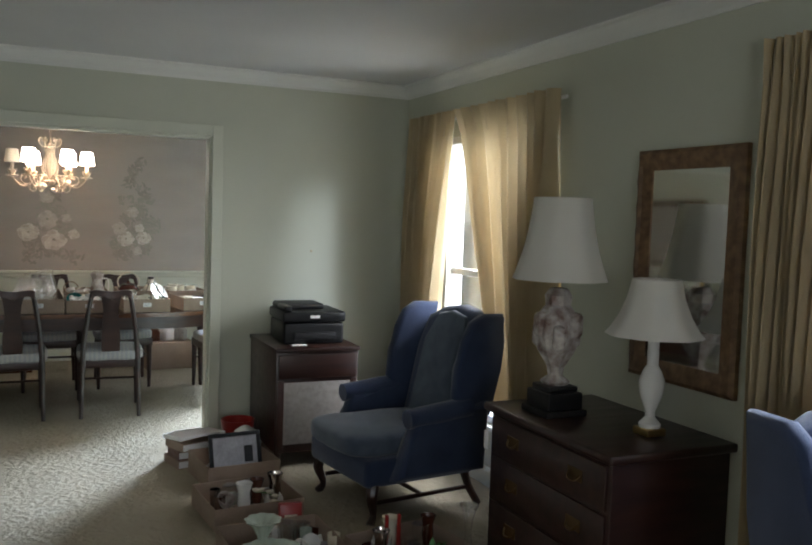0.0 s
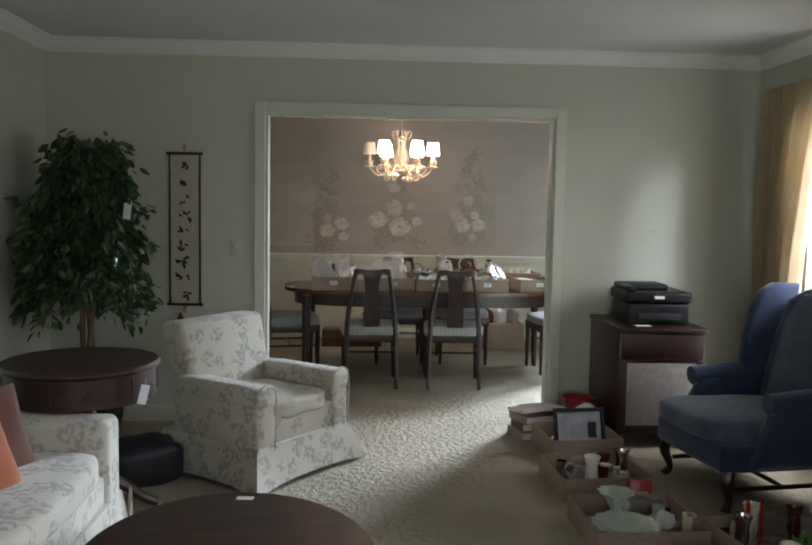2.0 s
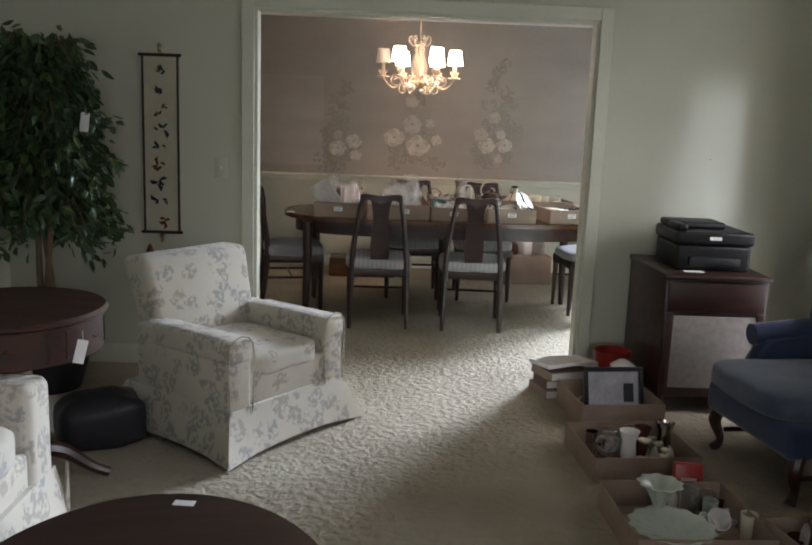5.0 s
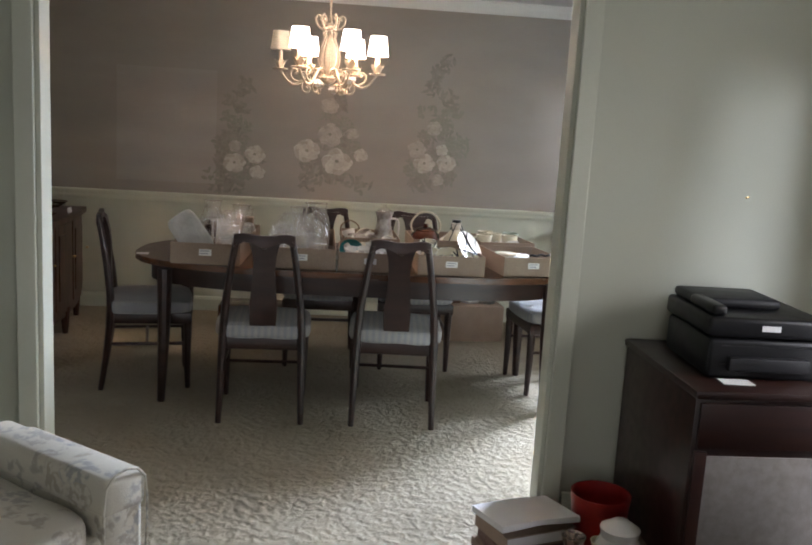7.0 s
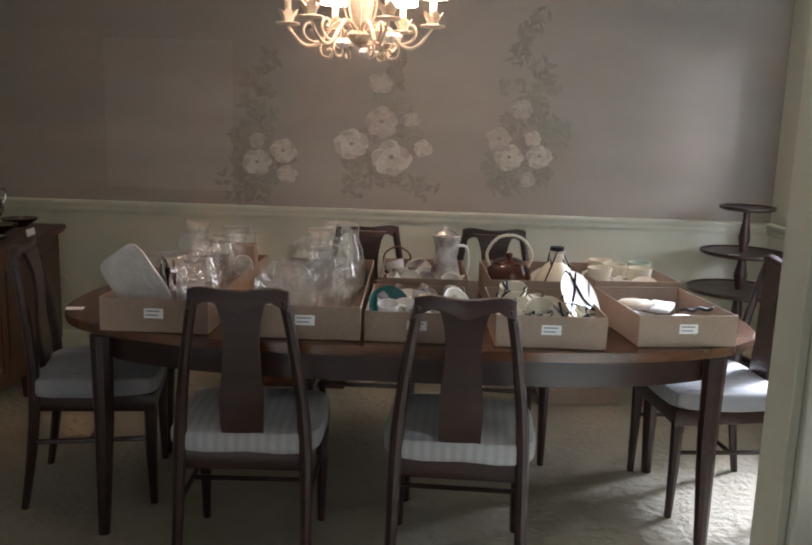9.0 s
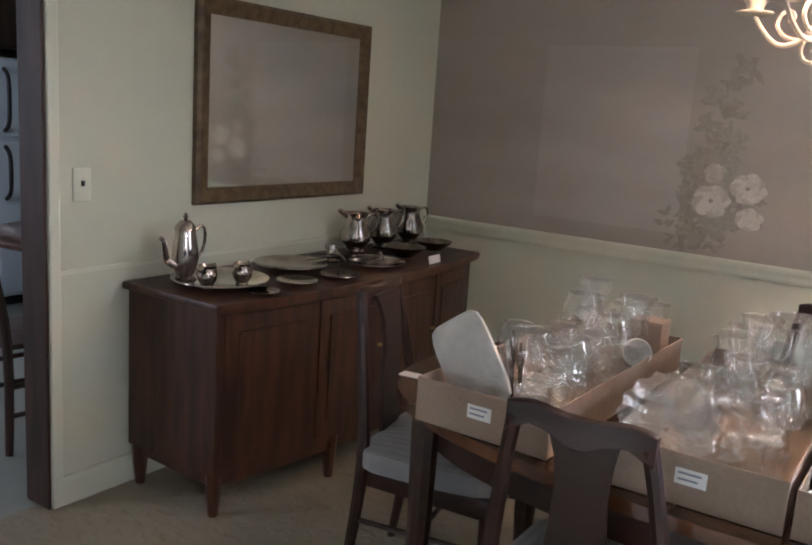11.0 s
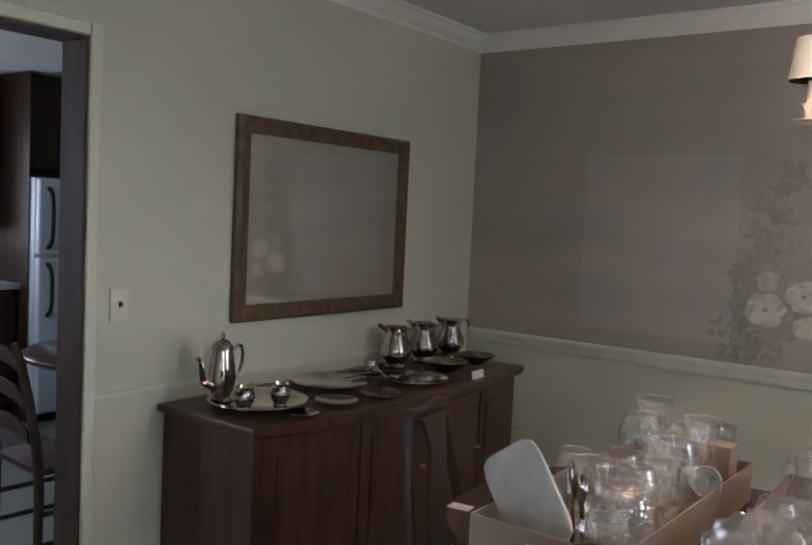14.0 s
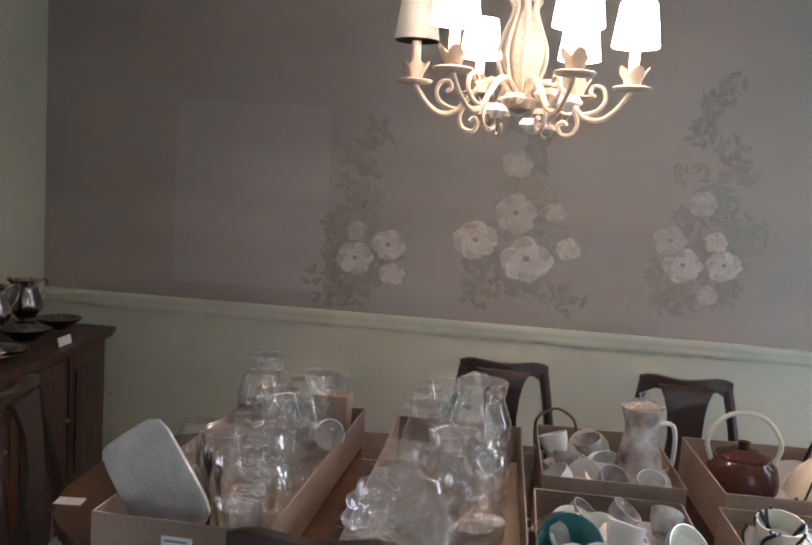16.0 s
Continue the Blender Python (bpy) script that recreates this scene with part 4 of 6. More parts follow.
for dx, dy in ((-0.11, -0.10), (-0.04, -0.13), (-0.10, 0.0), (-0.03, -0.02), (-0.09, 0.11), (0.0, 0.10)):
    o = ware("china_cup", CUP, M_CHINA, "white china cup in a box of crockery", "cup", 1.25 + dx, 1.64 + dy, FZ, 1.05, group="china cups")
    handle_on(o, 0.037, 0.016, 0.055, 0.022, 0.004, M_CHINA, side=dx * 40)
basket = solo("small_basket", lathe([(0, 0), (0.05, 0), (0.06, 0.06), (0.056, 0.06), (0.046, 0.006), (0, 0.006)], 20), M_FRAMEWOOD, "small brown basket with a hoop handle", "basket", pose(1.14, 1.84, TZ + 0.02))
part("handle", tube([(-0.055, 0, 0.06), (-0.05, 0, 0.11), (0, 0, 0.14), (0.05, 0, 0.11), (0.055, 0, 0.06)], 0.004, 6), M_FRAMEWOOD, basket)


def striped(name, prof, x, y, z, scale, label, cat, rx=0, ry=0, rz=0):
    """Cream pottery with crossing dark brush bands laid over the glaze."""
    o = ware(name, prof, M_CREAM, label, cat, x, y, z, scale, 0, 0, rx, ry, rz, "striped pottery")
    pr = [(r * scale + 0.0012, h * scale + 0.0006) for r, h in prof]
    top = max(range(len(pr)), key=lambda i: pr[i][0])
    for k in range(5):
        a = k * 1.25 + 0.3
        pts = [(pr[i][0] * math.cos(a + 0.5 * j), pr[i][0] * math.sin(a + 0.5 * j), pr[i][1]) for j, i in enumerate(range(1, top + 1))]
        if len(pts) > 1:
            part("dark_band", tube(pts, 0.0042, 5), M_STRIPE, o)
    for k in range(3):
        a = k * 2.0
        L = pr[top][0] * 0.95
        part("dark_band", tube([(L * math.cos(a), L * math.sin(a), pr[top][1]), (pr[1][0] * 0.5 * math.cos(a + 0.6), pr[1][0] * 0.5 * math.sin(a + 0.6), pr[-1][1] + 0.002), (L * math.cos(a + 2.4), L * math.sin(a + 2.4), pr[top][1])], 0.0042, 5), M_STRIPE, o)
    return o


striped("pottery_plate", PLATE, 1.56, 1.10, FZ + 0.035, 0.75, "cream pottery plate with dark brushed bands", "plate", 18)
striped("pottery_plate", PLATE, 1.62, 1.22, FZ + 0.045, 0.75, "cream pottery plate with dark brushed bands", "plate", 25, 0, 30)
striped("pottery_bowl", BOWL, 1.71, 1.07, FZ + 0.035, 0.62, "cream pottery bowl with dark brushed bands", "bowl", 30)
striped("pottery_creamer", CUP, 1.55, 1.24, FZ + 0.06, 1.1, "cream pottery creamer with dark brushed bands", "creamer", 12)
striped("pottery_platter", PLATE, 1.745, 1.12, FZ + 0.115, 0.82, "cream oval platter with dark bands leaning upright", "platter", 48, 38, 20)
striped("pottery_bowl", BOWL, 1.63, 1.32, FZ + 0.002, 0.7, "cream pottery bowl with dark brushed bands", "bowl")
pot = ware("brown_pot", [(0, 0), (0.05, 0), (0.075, 0.03), (0.085, 0.075), (0.075, 0.12), (0.06, 0.135), (0.06, 0.142), (0.03, 0.155), (0.012, 0.158), (0.014, 0.172), (0, 0.176)], M_BROWNGLAZE, "glossy brown teapot with an arched cane handle", "teapot", 1.57, 1.60, FZ, 1.05)
part("handle", tube([(-0.07, 0, 0.125), (-0.085, 0, 0.18), (-0.05, 0, 0.235), (0, 0, 0.25), (0.05, 0, 0.235), (0.085, 0, 0.18), (0.07, 0, 0.125)], 0.006, 7), M_CREAM, pot, "pale wrapped cane handle")
jar = striped("pottery_jug", [(0, 0), (0.045, 0), (0.07, 0.03), (0.075, 0.07), (0.05, 0.12), (0.025, 0.145), (0.024, 0.175), (0.03, 0.18), (0, 0.181)], 1.745, 1.58, FZ, 1.1, "cream pottery jug with dark bands and black stopper", "jug")
part("stopper", lathe([(0.022, 0.2), (0.026, 0.202), (0.026, 0.215), (0, 0.216)], 14), M_BLACK, jar)

# printed cups and small pieces that fill the crockery boxes
random.seed(29)
for bx, by, w, d in ((1.235, 1.17, 0.11, 0.15), (1.25, 1.64, 0.11, 0.15), (1.64, 1.165, 0.12, 0.15)):
    for i in range(3):
        for j in range(3):
            x, y = bx + (i - 1) * w * 0.85 + random.uniform(-0.015, 0.015), by + (j - 1) * d * 0.85 + random.uniform(-0.015, 0.015)
            if bx > 1.5:
                striped("pottery_cup", CUP, x, y, FZ + 0.03, 0.85, "cream pottery cup with dark brushed bands", "cup", random.uniform(-25, 40), random.uniform(-25, 25), random.uniform(0, 90))
            elif y < 1.62 or x < 1.26:
                m2 = random.choice((M_PORCELAIN, M_CHINA, M_CHINA))
                o = ware("china_cup", CUP, m2, "printed white china cup piled in a box" if m2 is M_PORCELAIN else "white china cup piled in a box of crockery", "cup", x, y, FZ + 0.05, random.uniform(0.75, 0.95), rx=random.uniform(-40, 60), ry=random.uniform(-30, 30), rz=random.uniform(0, 90), group="piled china cups")
                handle_on(o, 0.032, 0.015, 0.045, 0.02, 0.004, M_CHINA, side=random.uniform(0, 6))

random.seed(14)
for bx, by in ((1.235, 1.17), (1.65, 1.64), (1.64, 1.165), (2.02, 1.72), (1.25, 1.66)):
    for k in range(5):
        dx, dy = random.uniform(-0.10, 0.10), random.uniform(-0.14, 0.14)
        ware("saucer", SAUCER, random.choice((M_CHINA, M_CHINA, M_CREAM)), "white china saucer propped in a box of crockery", "saucer", bx + dx, by + dy, FZ + 0.062, random.uniform(0.7, 0.85), rx=random.uniform(25, 75), rz=random.uniform(-60, 60), group="china saucers")
# fifth boxes: napkins and flat goods, cups behind
random.seed(8)
for k in range(7):
    x, y = 2.05 + random.uniform(-0.09, 0.09), 1.23 + random.uniform(-0.14, 0.14)
    solo("folded_napkin", cushion(random.uniform(0.09, 0.14), random.uniform(0.08, 0.12), 0.016, 0.006, 4, seed=k), random.choice((M_PAPER, M_WHITECLOTH, M_CREAM)), "folded white napkin lying in a cardboard box", "napkin", pose(x, y, FZ + 0.014 + 0.0095 * k, random.uniform(-4, 4), random.uniform(-4, 4), random.uniform(0, 90)), "folded napkins")
sg = solo("sunglasses", tube([(-0.06, 0, 0), (-0.05, -0.015, 0.005), (-0.03, -0.018, 0.0), (0, -0.012, 0.006), (0.03, -0.018, 0), (0.05, -0.015, 0.005), (0.06, 0, 0)], 0.006, 8), M_BLACK, "dark spectacle frame lying on napkins", "glasses", pose(2.13, 1.13, FZ + 0.095, 0, 0, 20))
for dx, dy, m2 in ((-0.10, -0.08, M_CREAM), (-0.02, 0.02, M_CREAM), (0.06, -0.05, M_CREAM), (0.09, 0.08, M_JADE), (-0.06, 0.11, M_CREAM)):
    o = ware("pottery_mug", CUP, m2, "cream pottery mug in a cardboard box", "mug", 2.02 + dx, 1.72 + dy, FZ + 0.06, 1.1, group="pottery mugs")
    handle_on(o, 0.04, 0.016, 0.058, 0.026, 0.005, m2, side=dx * 30)
ware("pottery_platter", PLATE, M_CREAM, "wide cream platter lying across a box", "platter", 2.02, 1.70, FZ + 0.04, 1.25)
solo("price_tag", boxes((-0.03, 0.03, -0.02, 0.02, 0, 0.0012)), M_PAPER, "small white price tag on the table end", "tag", pose(0.06, 1.24, 0.7515, 0, 0, 8))

# ---- silver on the sideboard ----
SX, SZ = DL + 0.02, 0.791
SIL = [("round_tray", PLATE, 1.55, 0.26, 1.50, 0.0, "round tarnished silver tray under a coffee set"), ("oval_tray", PLATE, 1.35, 0.20, 1.95, 0.0, "tarnished silver serving tray"),
       ("silver_dish", SAUCER, 1.1, 0.42, 1.74, 0.0, "shallow silver dish"), ("silver_dish", SAUCER, 1.1, 0.45, 1.96, 0.0, "shallow silver dish"), ("silver_dish", SAUCER, 0.8, 0.46, 1.52, 0.0, "small silver dish"),
       ("silver_tray", PLATE, 1.2, 0.38, 2.28, 0.0, "silver tray stacked with flatware"), ("silver_bowl", BOWL, 0.95, 0.33, 2.58, 0.0, "shallow fluted silver bowl"), ("silver_bowl", BOWL, 0.9, 0.31, 2.86, 0.0, "shallow fluted silver bowl")]
for n, prof, sc, x, y, z, lab in SIL:
    pr = [(r, h * (0.6 if prof is BOWL else 1)) for r, h in prof]
    ware(n, pr, M_SILVER, lab + " on the sideboard", n.split("_")[1], SX + x, y, SZ + z, sc, 18 if prof is BOWL else 0, 0.03, seg=36)


def spouted(name, label, x, y, prof, spout, hand, lid=None, rz=0, z=0.0):
    o = solo(name, lathe(prof, 24), M_SILVER, label, name.split("_")[-1], pose(SX + x, y, SZ + z, 0, 0, rz))
    part("spout", tube(spout, [0.013, 0.012, 0.01, 0.008, 0.008][:len(spout)], 8), M_SILVER, o)
    part("handle", tube(hand, 0.006, 8), M_SILVER, o)
    if lid:
        part("lid", lathe(lid, 20), M_SILVER, o)
    return o


POT = [(0, 0), (0.042, 0), (0.044, 0.008), (0.03, 0.02), (0.042, 0.05), (0.05, 0.085), (0.046, 0.125), (0.038, 0.17), (0.036, 0.185), (0.0, 0.185)]
spouted("coffee_pot", "tall silver coffee pot with domed lid on a tray", 0.16, 1.42, POT, [(0, -0.045, 0.06), (0, -0.08, 0.08), (0, -0.09, 0.12), (0, -0.098, 0.155), (0, -0.112, 0.165)], [(0, 0.036, 0.175), (0, 0.07, 0.195), (0, 0.09, 0.18), (0, 0.09, 0.13), (0, 0.07, 0.09), (0, 0.045, 0.085)], [(0.04, 0.185), (0.036, 0.2), (0.02, 0.218), (0.006, 0.222), (0.009, 0.235), (0, 0.25)], 0, 0.009)
CREAMER = [(0, 0), (0.026, 0), (0.022, 0.01), (0.034, 0.03), (0.036, 0.05), (0.028, 0.07), (0.032, 0.08), (0.029, 0.08), (0.024, 0.068), (0, 0.06)]
for x, y in ((0.30, 1.40), (0.34, 1.53)):
    spouted("silver_creamer", "small silver creamer from a coffee set", x, y, CREAMER, [(0, -0.03, 0.06), (0, -0.045, 0.078)], [(0, 0.028, 0.07), (0, 0.055, 0.075), (0, 0.055, 0.04), (0, 0.033, 0.03)], None, 20, 0.009)
PITCHERS = ((0.13, 2.46), (0.12, 2.69), (0.12, 2.92))
EWER = [(0, 0), (0.045, 0), (0.046, 0.01), (0.036, 0.02), (0.070, 0.06), (0.072, 0.09), (0.050, 0.145), (0.048, 0.17), (0.058, 0.19), (0.054, 0.19), (0.038, 0.16), (0, 0.15)]
for k, (x, y) in enumerate(PITCHERS):
    spouted("silver_pitcher", "silver water pitcher with a scrolled handle", x, y, EWER, [(0, -0.04, 0.165), (0, -0.065, 0.185), (0, -0.085, 0.2)], [(0, 0.045, 0.165), (0, 0.085, 0.185), (0, 0.105, 0.16), (0, 0.09, 0.11), (0, 0.05, 0.08)], None, -38 + 7 * k, 0.0)
random.seed(21)
for k in range(9):
    solo("serving_spoon", tube([(0, -0.1, 0.006), (0, 0.0, 0.012), (0, 0.07, 0.008), (0, 0.10, 0.006)], [0.004, 0.004, 0.014, 0.006], 8, None, 0.35), M_SILVER, "tarnished silver serving spoon on a tray", "spoon", pose(SX + 0.3 + random.uniform(-0.08, 0.12), 2.2 + random.uniform(-0.12, 0.15), SZ + 0.014 + 0.004 * k, 0, 0, random.uniform(-60, 60)), "serving spoons")
solo("price_card", boxes((-0.002, 0.002, -0.05, 0.05, 0, 0.035)), M_PAPER, "white folded price card leaning on a silver bowl", "card", pose(SX + 0.515, 2.56, SZ, 0, -12, 4))
solo("candle_holder", lathe([(0, 0), (0.05, 0), (0.052, 0.006), (0.02, 0.014), (0.016, 0.05), (0.03, 0.056), (0.026, 0.075), (0, 0.075)], 20), M_SILVER, "low tarnished silver candle holder", "candlestick", pose(SX + 0.2, 2.2, SZ))

# ---- tier table in the corner ----
tier = thing("tier_table", "dark mahogany three-tier round dumbwaiter table in the corner", "table", pose(2.92, 2.86, 0))
part("column", lathe([(0, 0.15), (0.035, 0.15), (0.04, 0.25), (0.022, 0.32), (0.03, 0.45), (0.022, 0.56), (0.022, 0.6), (0.035, 0.66), (0.02, 0.74), (0.02, 0.8), (0.03, 0.86), (0.016, 0.96), (0.016, 1.02), (0, 1.02)], 16), M_MAHOG, tier)
for r, z in ((0.27, 0.585), (0.215, 0.785), (0.14, 1.02)):
    part("tier", lathe([(0, z - 0.012), (r - 0.012, z - 0.012), (r, z - 0.004), (r, z + 0.008), (r - 0.012, z + 0.01), (r - 0.02, z + 0.002), (0, z + 0.002)], 36), M_MAHOG, tier)
for k in range(3):
    a = k * 2.094 + 0.4
    part("foot", tube([(0.03 * math.cos(a), 0.03 * math.sin(a), 0.2), (0.14 * math.cos(a), 0.14 * math.sin(a), 0.16), (0.22 * math.cos(a), 0.22 * math.sin(a), 0.06), (0.28 * math.cos(a), 0.28 * math.sin(a), 0.015)], [0.03, 0.025, 0.018, 0.015], 8), M_MAHOG, tier)
solo("price_card", boxes((-0.025, 0.025, -0.018, 0.018, 0, 0.0012)), M_PAPER, "small white price tag on a table tier", "tag", pose(2.83, 2.74, 0.7885))
# goods on the floor behind the table
solo("storage_carton", boxes((-0.22, 0.22, -0.15, 0.15, 0, 0.26), bevel=0.008), M_CARD, "brown carton standing on the carpet behind chairs", "carton", pose(2.05, 2.75, 0, 0, 0, 6))
for k, (x, m2, lab) in enumerate(((1.92, M_BROWN, "crumpled dark red shopping bag on a carton"), (2.05, M_PAPER, "crumpled white shopping bag on a carton"), (2.17, M_GRILLE, "crumpled grey shopping bag on a carton"))):
    solo("shopping_bag", cushion(0.12, 0.12, 0.10, 0.04, 6, seed=k * 3), m2, lab, "bag", pose(x, 2.74, 0.315, 0, 0, 30 * k))
solo("wooden_crate", boxes((-0.3, 0.3, -0.14, 0.14, 0, 0.17), bevel=0.006), M_TABLETOP, "low orange-brown wooden box on the carpet", "crate", pose(0.55, 2.85, 0))

# ---- mural on the end wall ----
MY = YF - 0.006


def blossom(mural, x, z, r, material, seed):
    """A many-petalled bloom: overlapping flat petals in two tones on a faded disc."""
    random.seed(seed)
    pale = M_BLOOM2 if material is M_BLOOM else M_BLOOM3
    b = part("bloom", prism(ellipse(x, z, r * 0.8, r * 0.74, 24), MY - 0.0004, MY, "xz"), pale, mural, "", False)
    for k in range(15):
        bm = bmesh.new()
        d = r * (0.55 if k < 9 else 0.26)
        a = k * 6.283 / (9 if k < 9 else 6) + random.uniform(-0.25, 0.25)
        px, pz, pr = x + d * math.cos(a), z + 0.92 * d * math.sin(a), r * random.uniform(0.36, 0.5) * (1 if k < 9 else 0.75)
        y = MY - 0.0005 - 0.00012 * k
        bm.faces.new([bm.verts.new((px + pr * math.cos(t) * (1 + 0.12 * math.cos(3 * t + k)), y, pz + pr * 0.9 * math.sin(t))) for t in (6.283 * i / 14 for i in range(14))])
        part("petal", bm, pale if k < 9 and k % 2 else material, b, "", False)
    if r > 0.07:
        part("bloom_centre", prism(ellipse(x, z + r * 0.05, r * 0.13, r * 0.11, 12), MY - 0.0035, MY - 0.003, "xz"), M_SPRIG2, b, "", False)


def sprig(mural, x, z, size, count, material, seed, lean=0.0):
    random.seed(seed)
    bm = bmesh.new()
    for k in range(count):
        a = random.uniform(0, 6.283)
        d = size * math.sqrt(random.random())
        px, pz = x + d * math.cos(a) + lean * d, z + 0.7 * d * math.sin(a)
        L, w, t = random.uniform(0.018, 0.042), random.uniform(0.009, 0.017), random.uniform(0, 6.283)
        u, v = Vector((math.cos(t), 0, math.sin(t))), Vector((-math.sin(t), 0, math.cos(t)))
        o = Vector((px, MY + 0.0013 - 0.00002 * k - (seed % 9) * 0.00007, pz))
        vs = [bm.verts.new(o + u * L * p + v * w * q) for p, q in ((-1, 0), (-0.4, 0.9), (0.3, 0.8), (1, 0), (0.3, -0.8), (-0.4, -0.9))]
        bm.faces.new(vs)
    part("foliage", bm, material, mural, "", False)


for cx, cz, blooms, top, sd, lab in (
    (0.30, 1.146, ((-0.03, 0.0, 0.085), (0.12, 0.07, 0.08), (-0.03, 0.13, 0.05), (0.14, -0.06, 0.06)), 1.78, 1, "faded painted spray of pale blossoms on the wallpaper"),
    (1.00, 1.196, ((0.04, 0.0, 0.115), (-0.19, 0.07, 0.10), (-0.02, 0.20, 0.10), (0.22, 0.06, 0.055), (-0.03, 0.42, 0.07), (0.15, 0.22, 0.05)), 1.85, 2, "central painted spray of white peonies on the wallpaper"),
    (1.80, 1.23, ((0.08, 0.0, 0.075), (-0.09, -0.01, 0.085), (-0.15, 0.09, 0.075), (0.04, 0.10, 0.05), (-0.03, 0.26, 0.06), (0.02, -0.13, 0.05)), 2.05, 3, "painted spray of white anemones with green leaves"),
):
    mural = thing("mural_spray", lab, "mural", pose(0, 0, 0), "painted flower sprays")
    for k, (dx, dz, r) in enumerate(blooms):
        blossom(mural, cx + dx, cz + dz, r, M_BLOOM if k in (0, 1, 3) else M_BLOOM2, sd * 20 + k)
    random.seed(sd)
    z, k = cz - 0.16, 0
    while z < top:
        f = (z - cz + 0.16) / (top - cz + 0.16)
        w = 0.19 * (1 - f) + 0.05
        for j in range(2 if f < 0.6 else 1):
            sprig(mural, cx + random.uniform(-w, w) * 0.9, z, 0.095 * (1 - 0.4 * f), 22 if f < 0.45 else 12, M_SPRIG if random.random() < 0.5 and f < 0.65 else M_SPRIG2, sd * 100 + k, 0.2)
            k += 1
        z += 0.055
# patch of window light on the wallpaper, painted as a thin paler sheet
solo("painted_light_patch", boxes((-0.60, 0.13, YF - 0.0052, YF - 0.0042, 0.98, 1.82)), M_LIGHTPATCH, "paler rectangle of window light painted on the wallpaper", "wallpaper patch", None, "", "structure")
# light switch and outlet plates
for n, m0, lab in (("light_switch", pose(DL + 0.001, 1.12, 1.14), "ivory toggle light switch plate beside the kitchen doorway"), ("light_switch", pose(-0.17, PY - 0.001, 1.14, 0, 0, -90), "ivory toggle light switch plate beside the wide opening")):
    s = thing(n, lab, "switch", m0)
    part("plate", boxes((0, 0.006, -0.035, 0.035, -0.057, 0.057), bevel=0.003), M_TRIM if "kitchen" in lab else M_WALL, s)
    part("toggle", boxes((0.006, 0.016, -0.005, 0.005, -0.004, 0.014), bevel=0.002), M_DARK if "kitchen" in lab else M_TRIM, s)
solo("wall_nail", tube([(0, 0, 0), (0, -0.02, 0.004)], 0.004, 6), M_BRASS, "bare brass picture nail in the wall", "nail", pose(2.57, PY - 0.001, 1.285))


# ---- living room ----
def wing_chair(m):
    """Wing chair facing -x; origin on the floor under its middle."""
    c = thing("wing_chair", "navy blue upholstered wing chair with dark wooden legs", "chair", m, "blue wing chairs")
    part("seat_base", boxes((-0.37, 0.30, -0.32, 0.32, 0.19, 0.33), bevel=0.03, seg=3), M_BLUE, c)
    part("seat_cushion", cushion(0.68, 0.55, 0.12, 0.02, 9, None, (-0.09, 0, 0.385)), M_BLUE2, c, "grey-blue damask seat cushion")
    bm = bmesh.new()
    n = 14
    outline = [(-0.30, 0.30), (-0.31, 0.80), (-0.27, 0.97), (-0.15, 1.03), (0, 1.055), (0.15, 1.03), (0.27, 0.97), (0.31, 0.80), (0.30, 0.30)]
    prism(outline, -0.06, 0.06, "yz", bm, 0.04, 3)
    for v in bm.verts:
        v.co.x += 0.25 + 0.26 * max(0, v.co.z - 0.35)
    part("backrest", bm, M_BLUE, c)
    bm = prism([(-0.19, 0.42), (-0.20, 0.85), (-0.12, 1.0), (0, 1.025), (0.12, 1.0), (0.20, 0.85), (0.19, 0.42)], -0.02, 0.02, "yz", None, 0.015, 3)
    for v in bm.verts:
        v.co.x += 0.18 + 0.26 * max(0, v.co.z - 0.35)
    part("back_panel", bm, M_BLUE2, c, "grey-blue damask inner back")
    for s in (-1, 1):
        o = [(0.36, 0.50), (0.14, 0.52), (0.12, 0.62), (0.14, 0.76), (0.17, 0.90), (0.22, 1.00), (0.30, 1.045), (0.46, 1.04), (0.41, 0.75)]
        part("wing", prism(o, s * 0.33 - 0.035, s * 0.33 + 0.035, "xz", None, 0.028, 3), M_BLUE, c)
        part("arm_panel", prism([(-0.24, 0.22), (-0.15, 0.42), (-0.12, 0.53), (0.1, 0.545), (0.34, 0.60), (0.32, 0.22)], s * 0.335 - 0.05, s * 0.335 + 0.05, "xz", None, 0.035, 3), M_BLUE, c)
        part("arm_roll", tube([(-0.16, s * 0.345, 0.53), (0.0, s * 0.345, 0.54), (0.22, s * 0.345, 0.56)], [0.05, 0.055, 0.055], 12), M_BLUE, c)
        part("front_leg", tube([(-0.30, s * 0.28, 0.22), (-0.325, s * 0.30, 0.14), (-0.30, s * 0.28, 0.05), (-0.325, s * 0.295, 0)], [0.034, 0.03, 0.017, 0.024], 9), M_MAHOG, c)
        part("rear_leg", tube([(0.26, s * 0.25, 0.22), (0.30, s * 0.26, 0.1), (0.36, s * 0.27, 0)], [0.026, 0.022, 0.02], 8), M_MAHOG, c)
        part("stretcher", tube([(-0.29, s * 0.27, 0.1), (0.30, s * 0.26, 0.1)], 0.012, 7), M_MAHOG, c)
    part("crossbar", tube([(0, -0.265, 0.1), (0, 0.265, 0.1)], 0.012, 7), M_MAHOG, c)
    return c


wing = wing_chair(pose(2.67, -1.47, 0, 0, 0, 8))
copy_thing(wing, pose(2.93, -4.38, 0, 0, 0, 80))


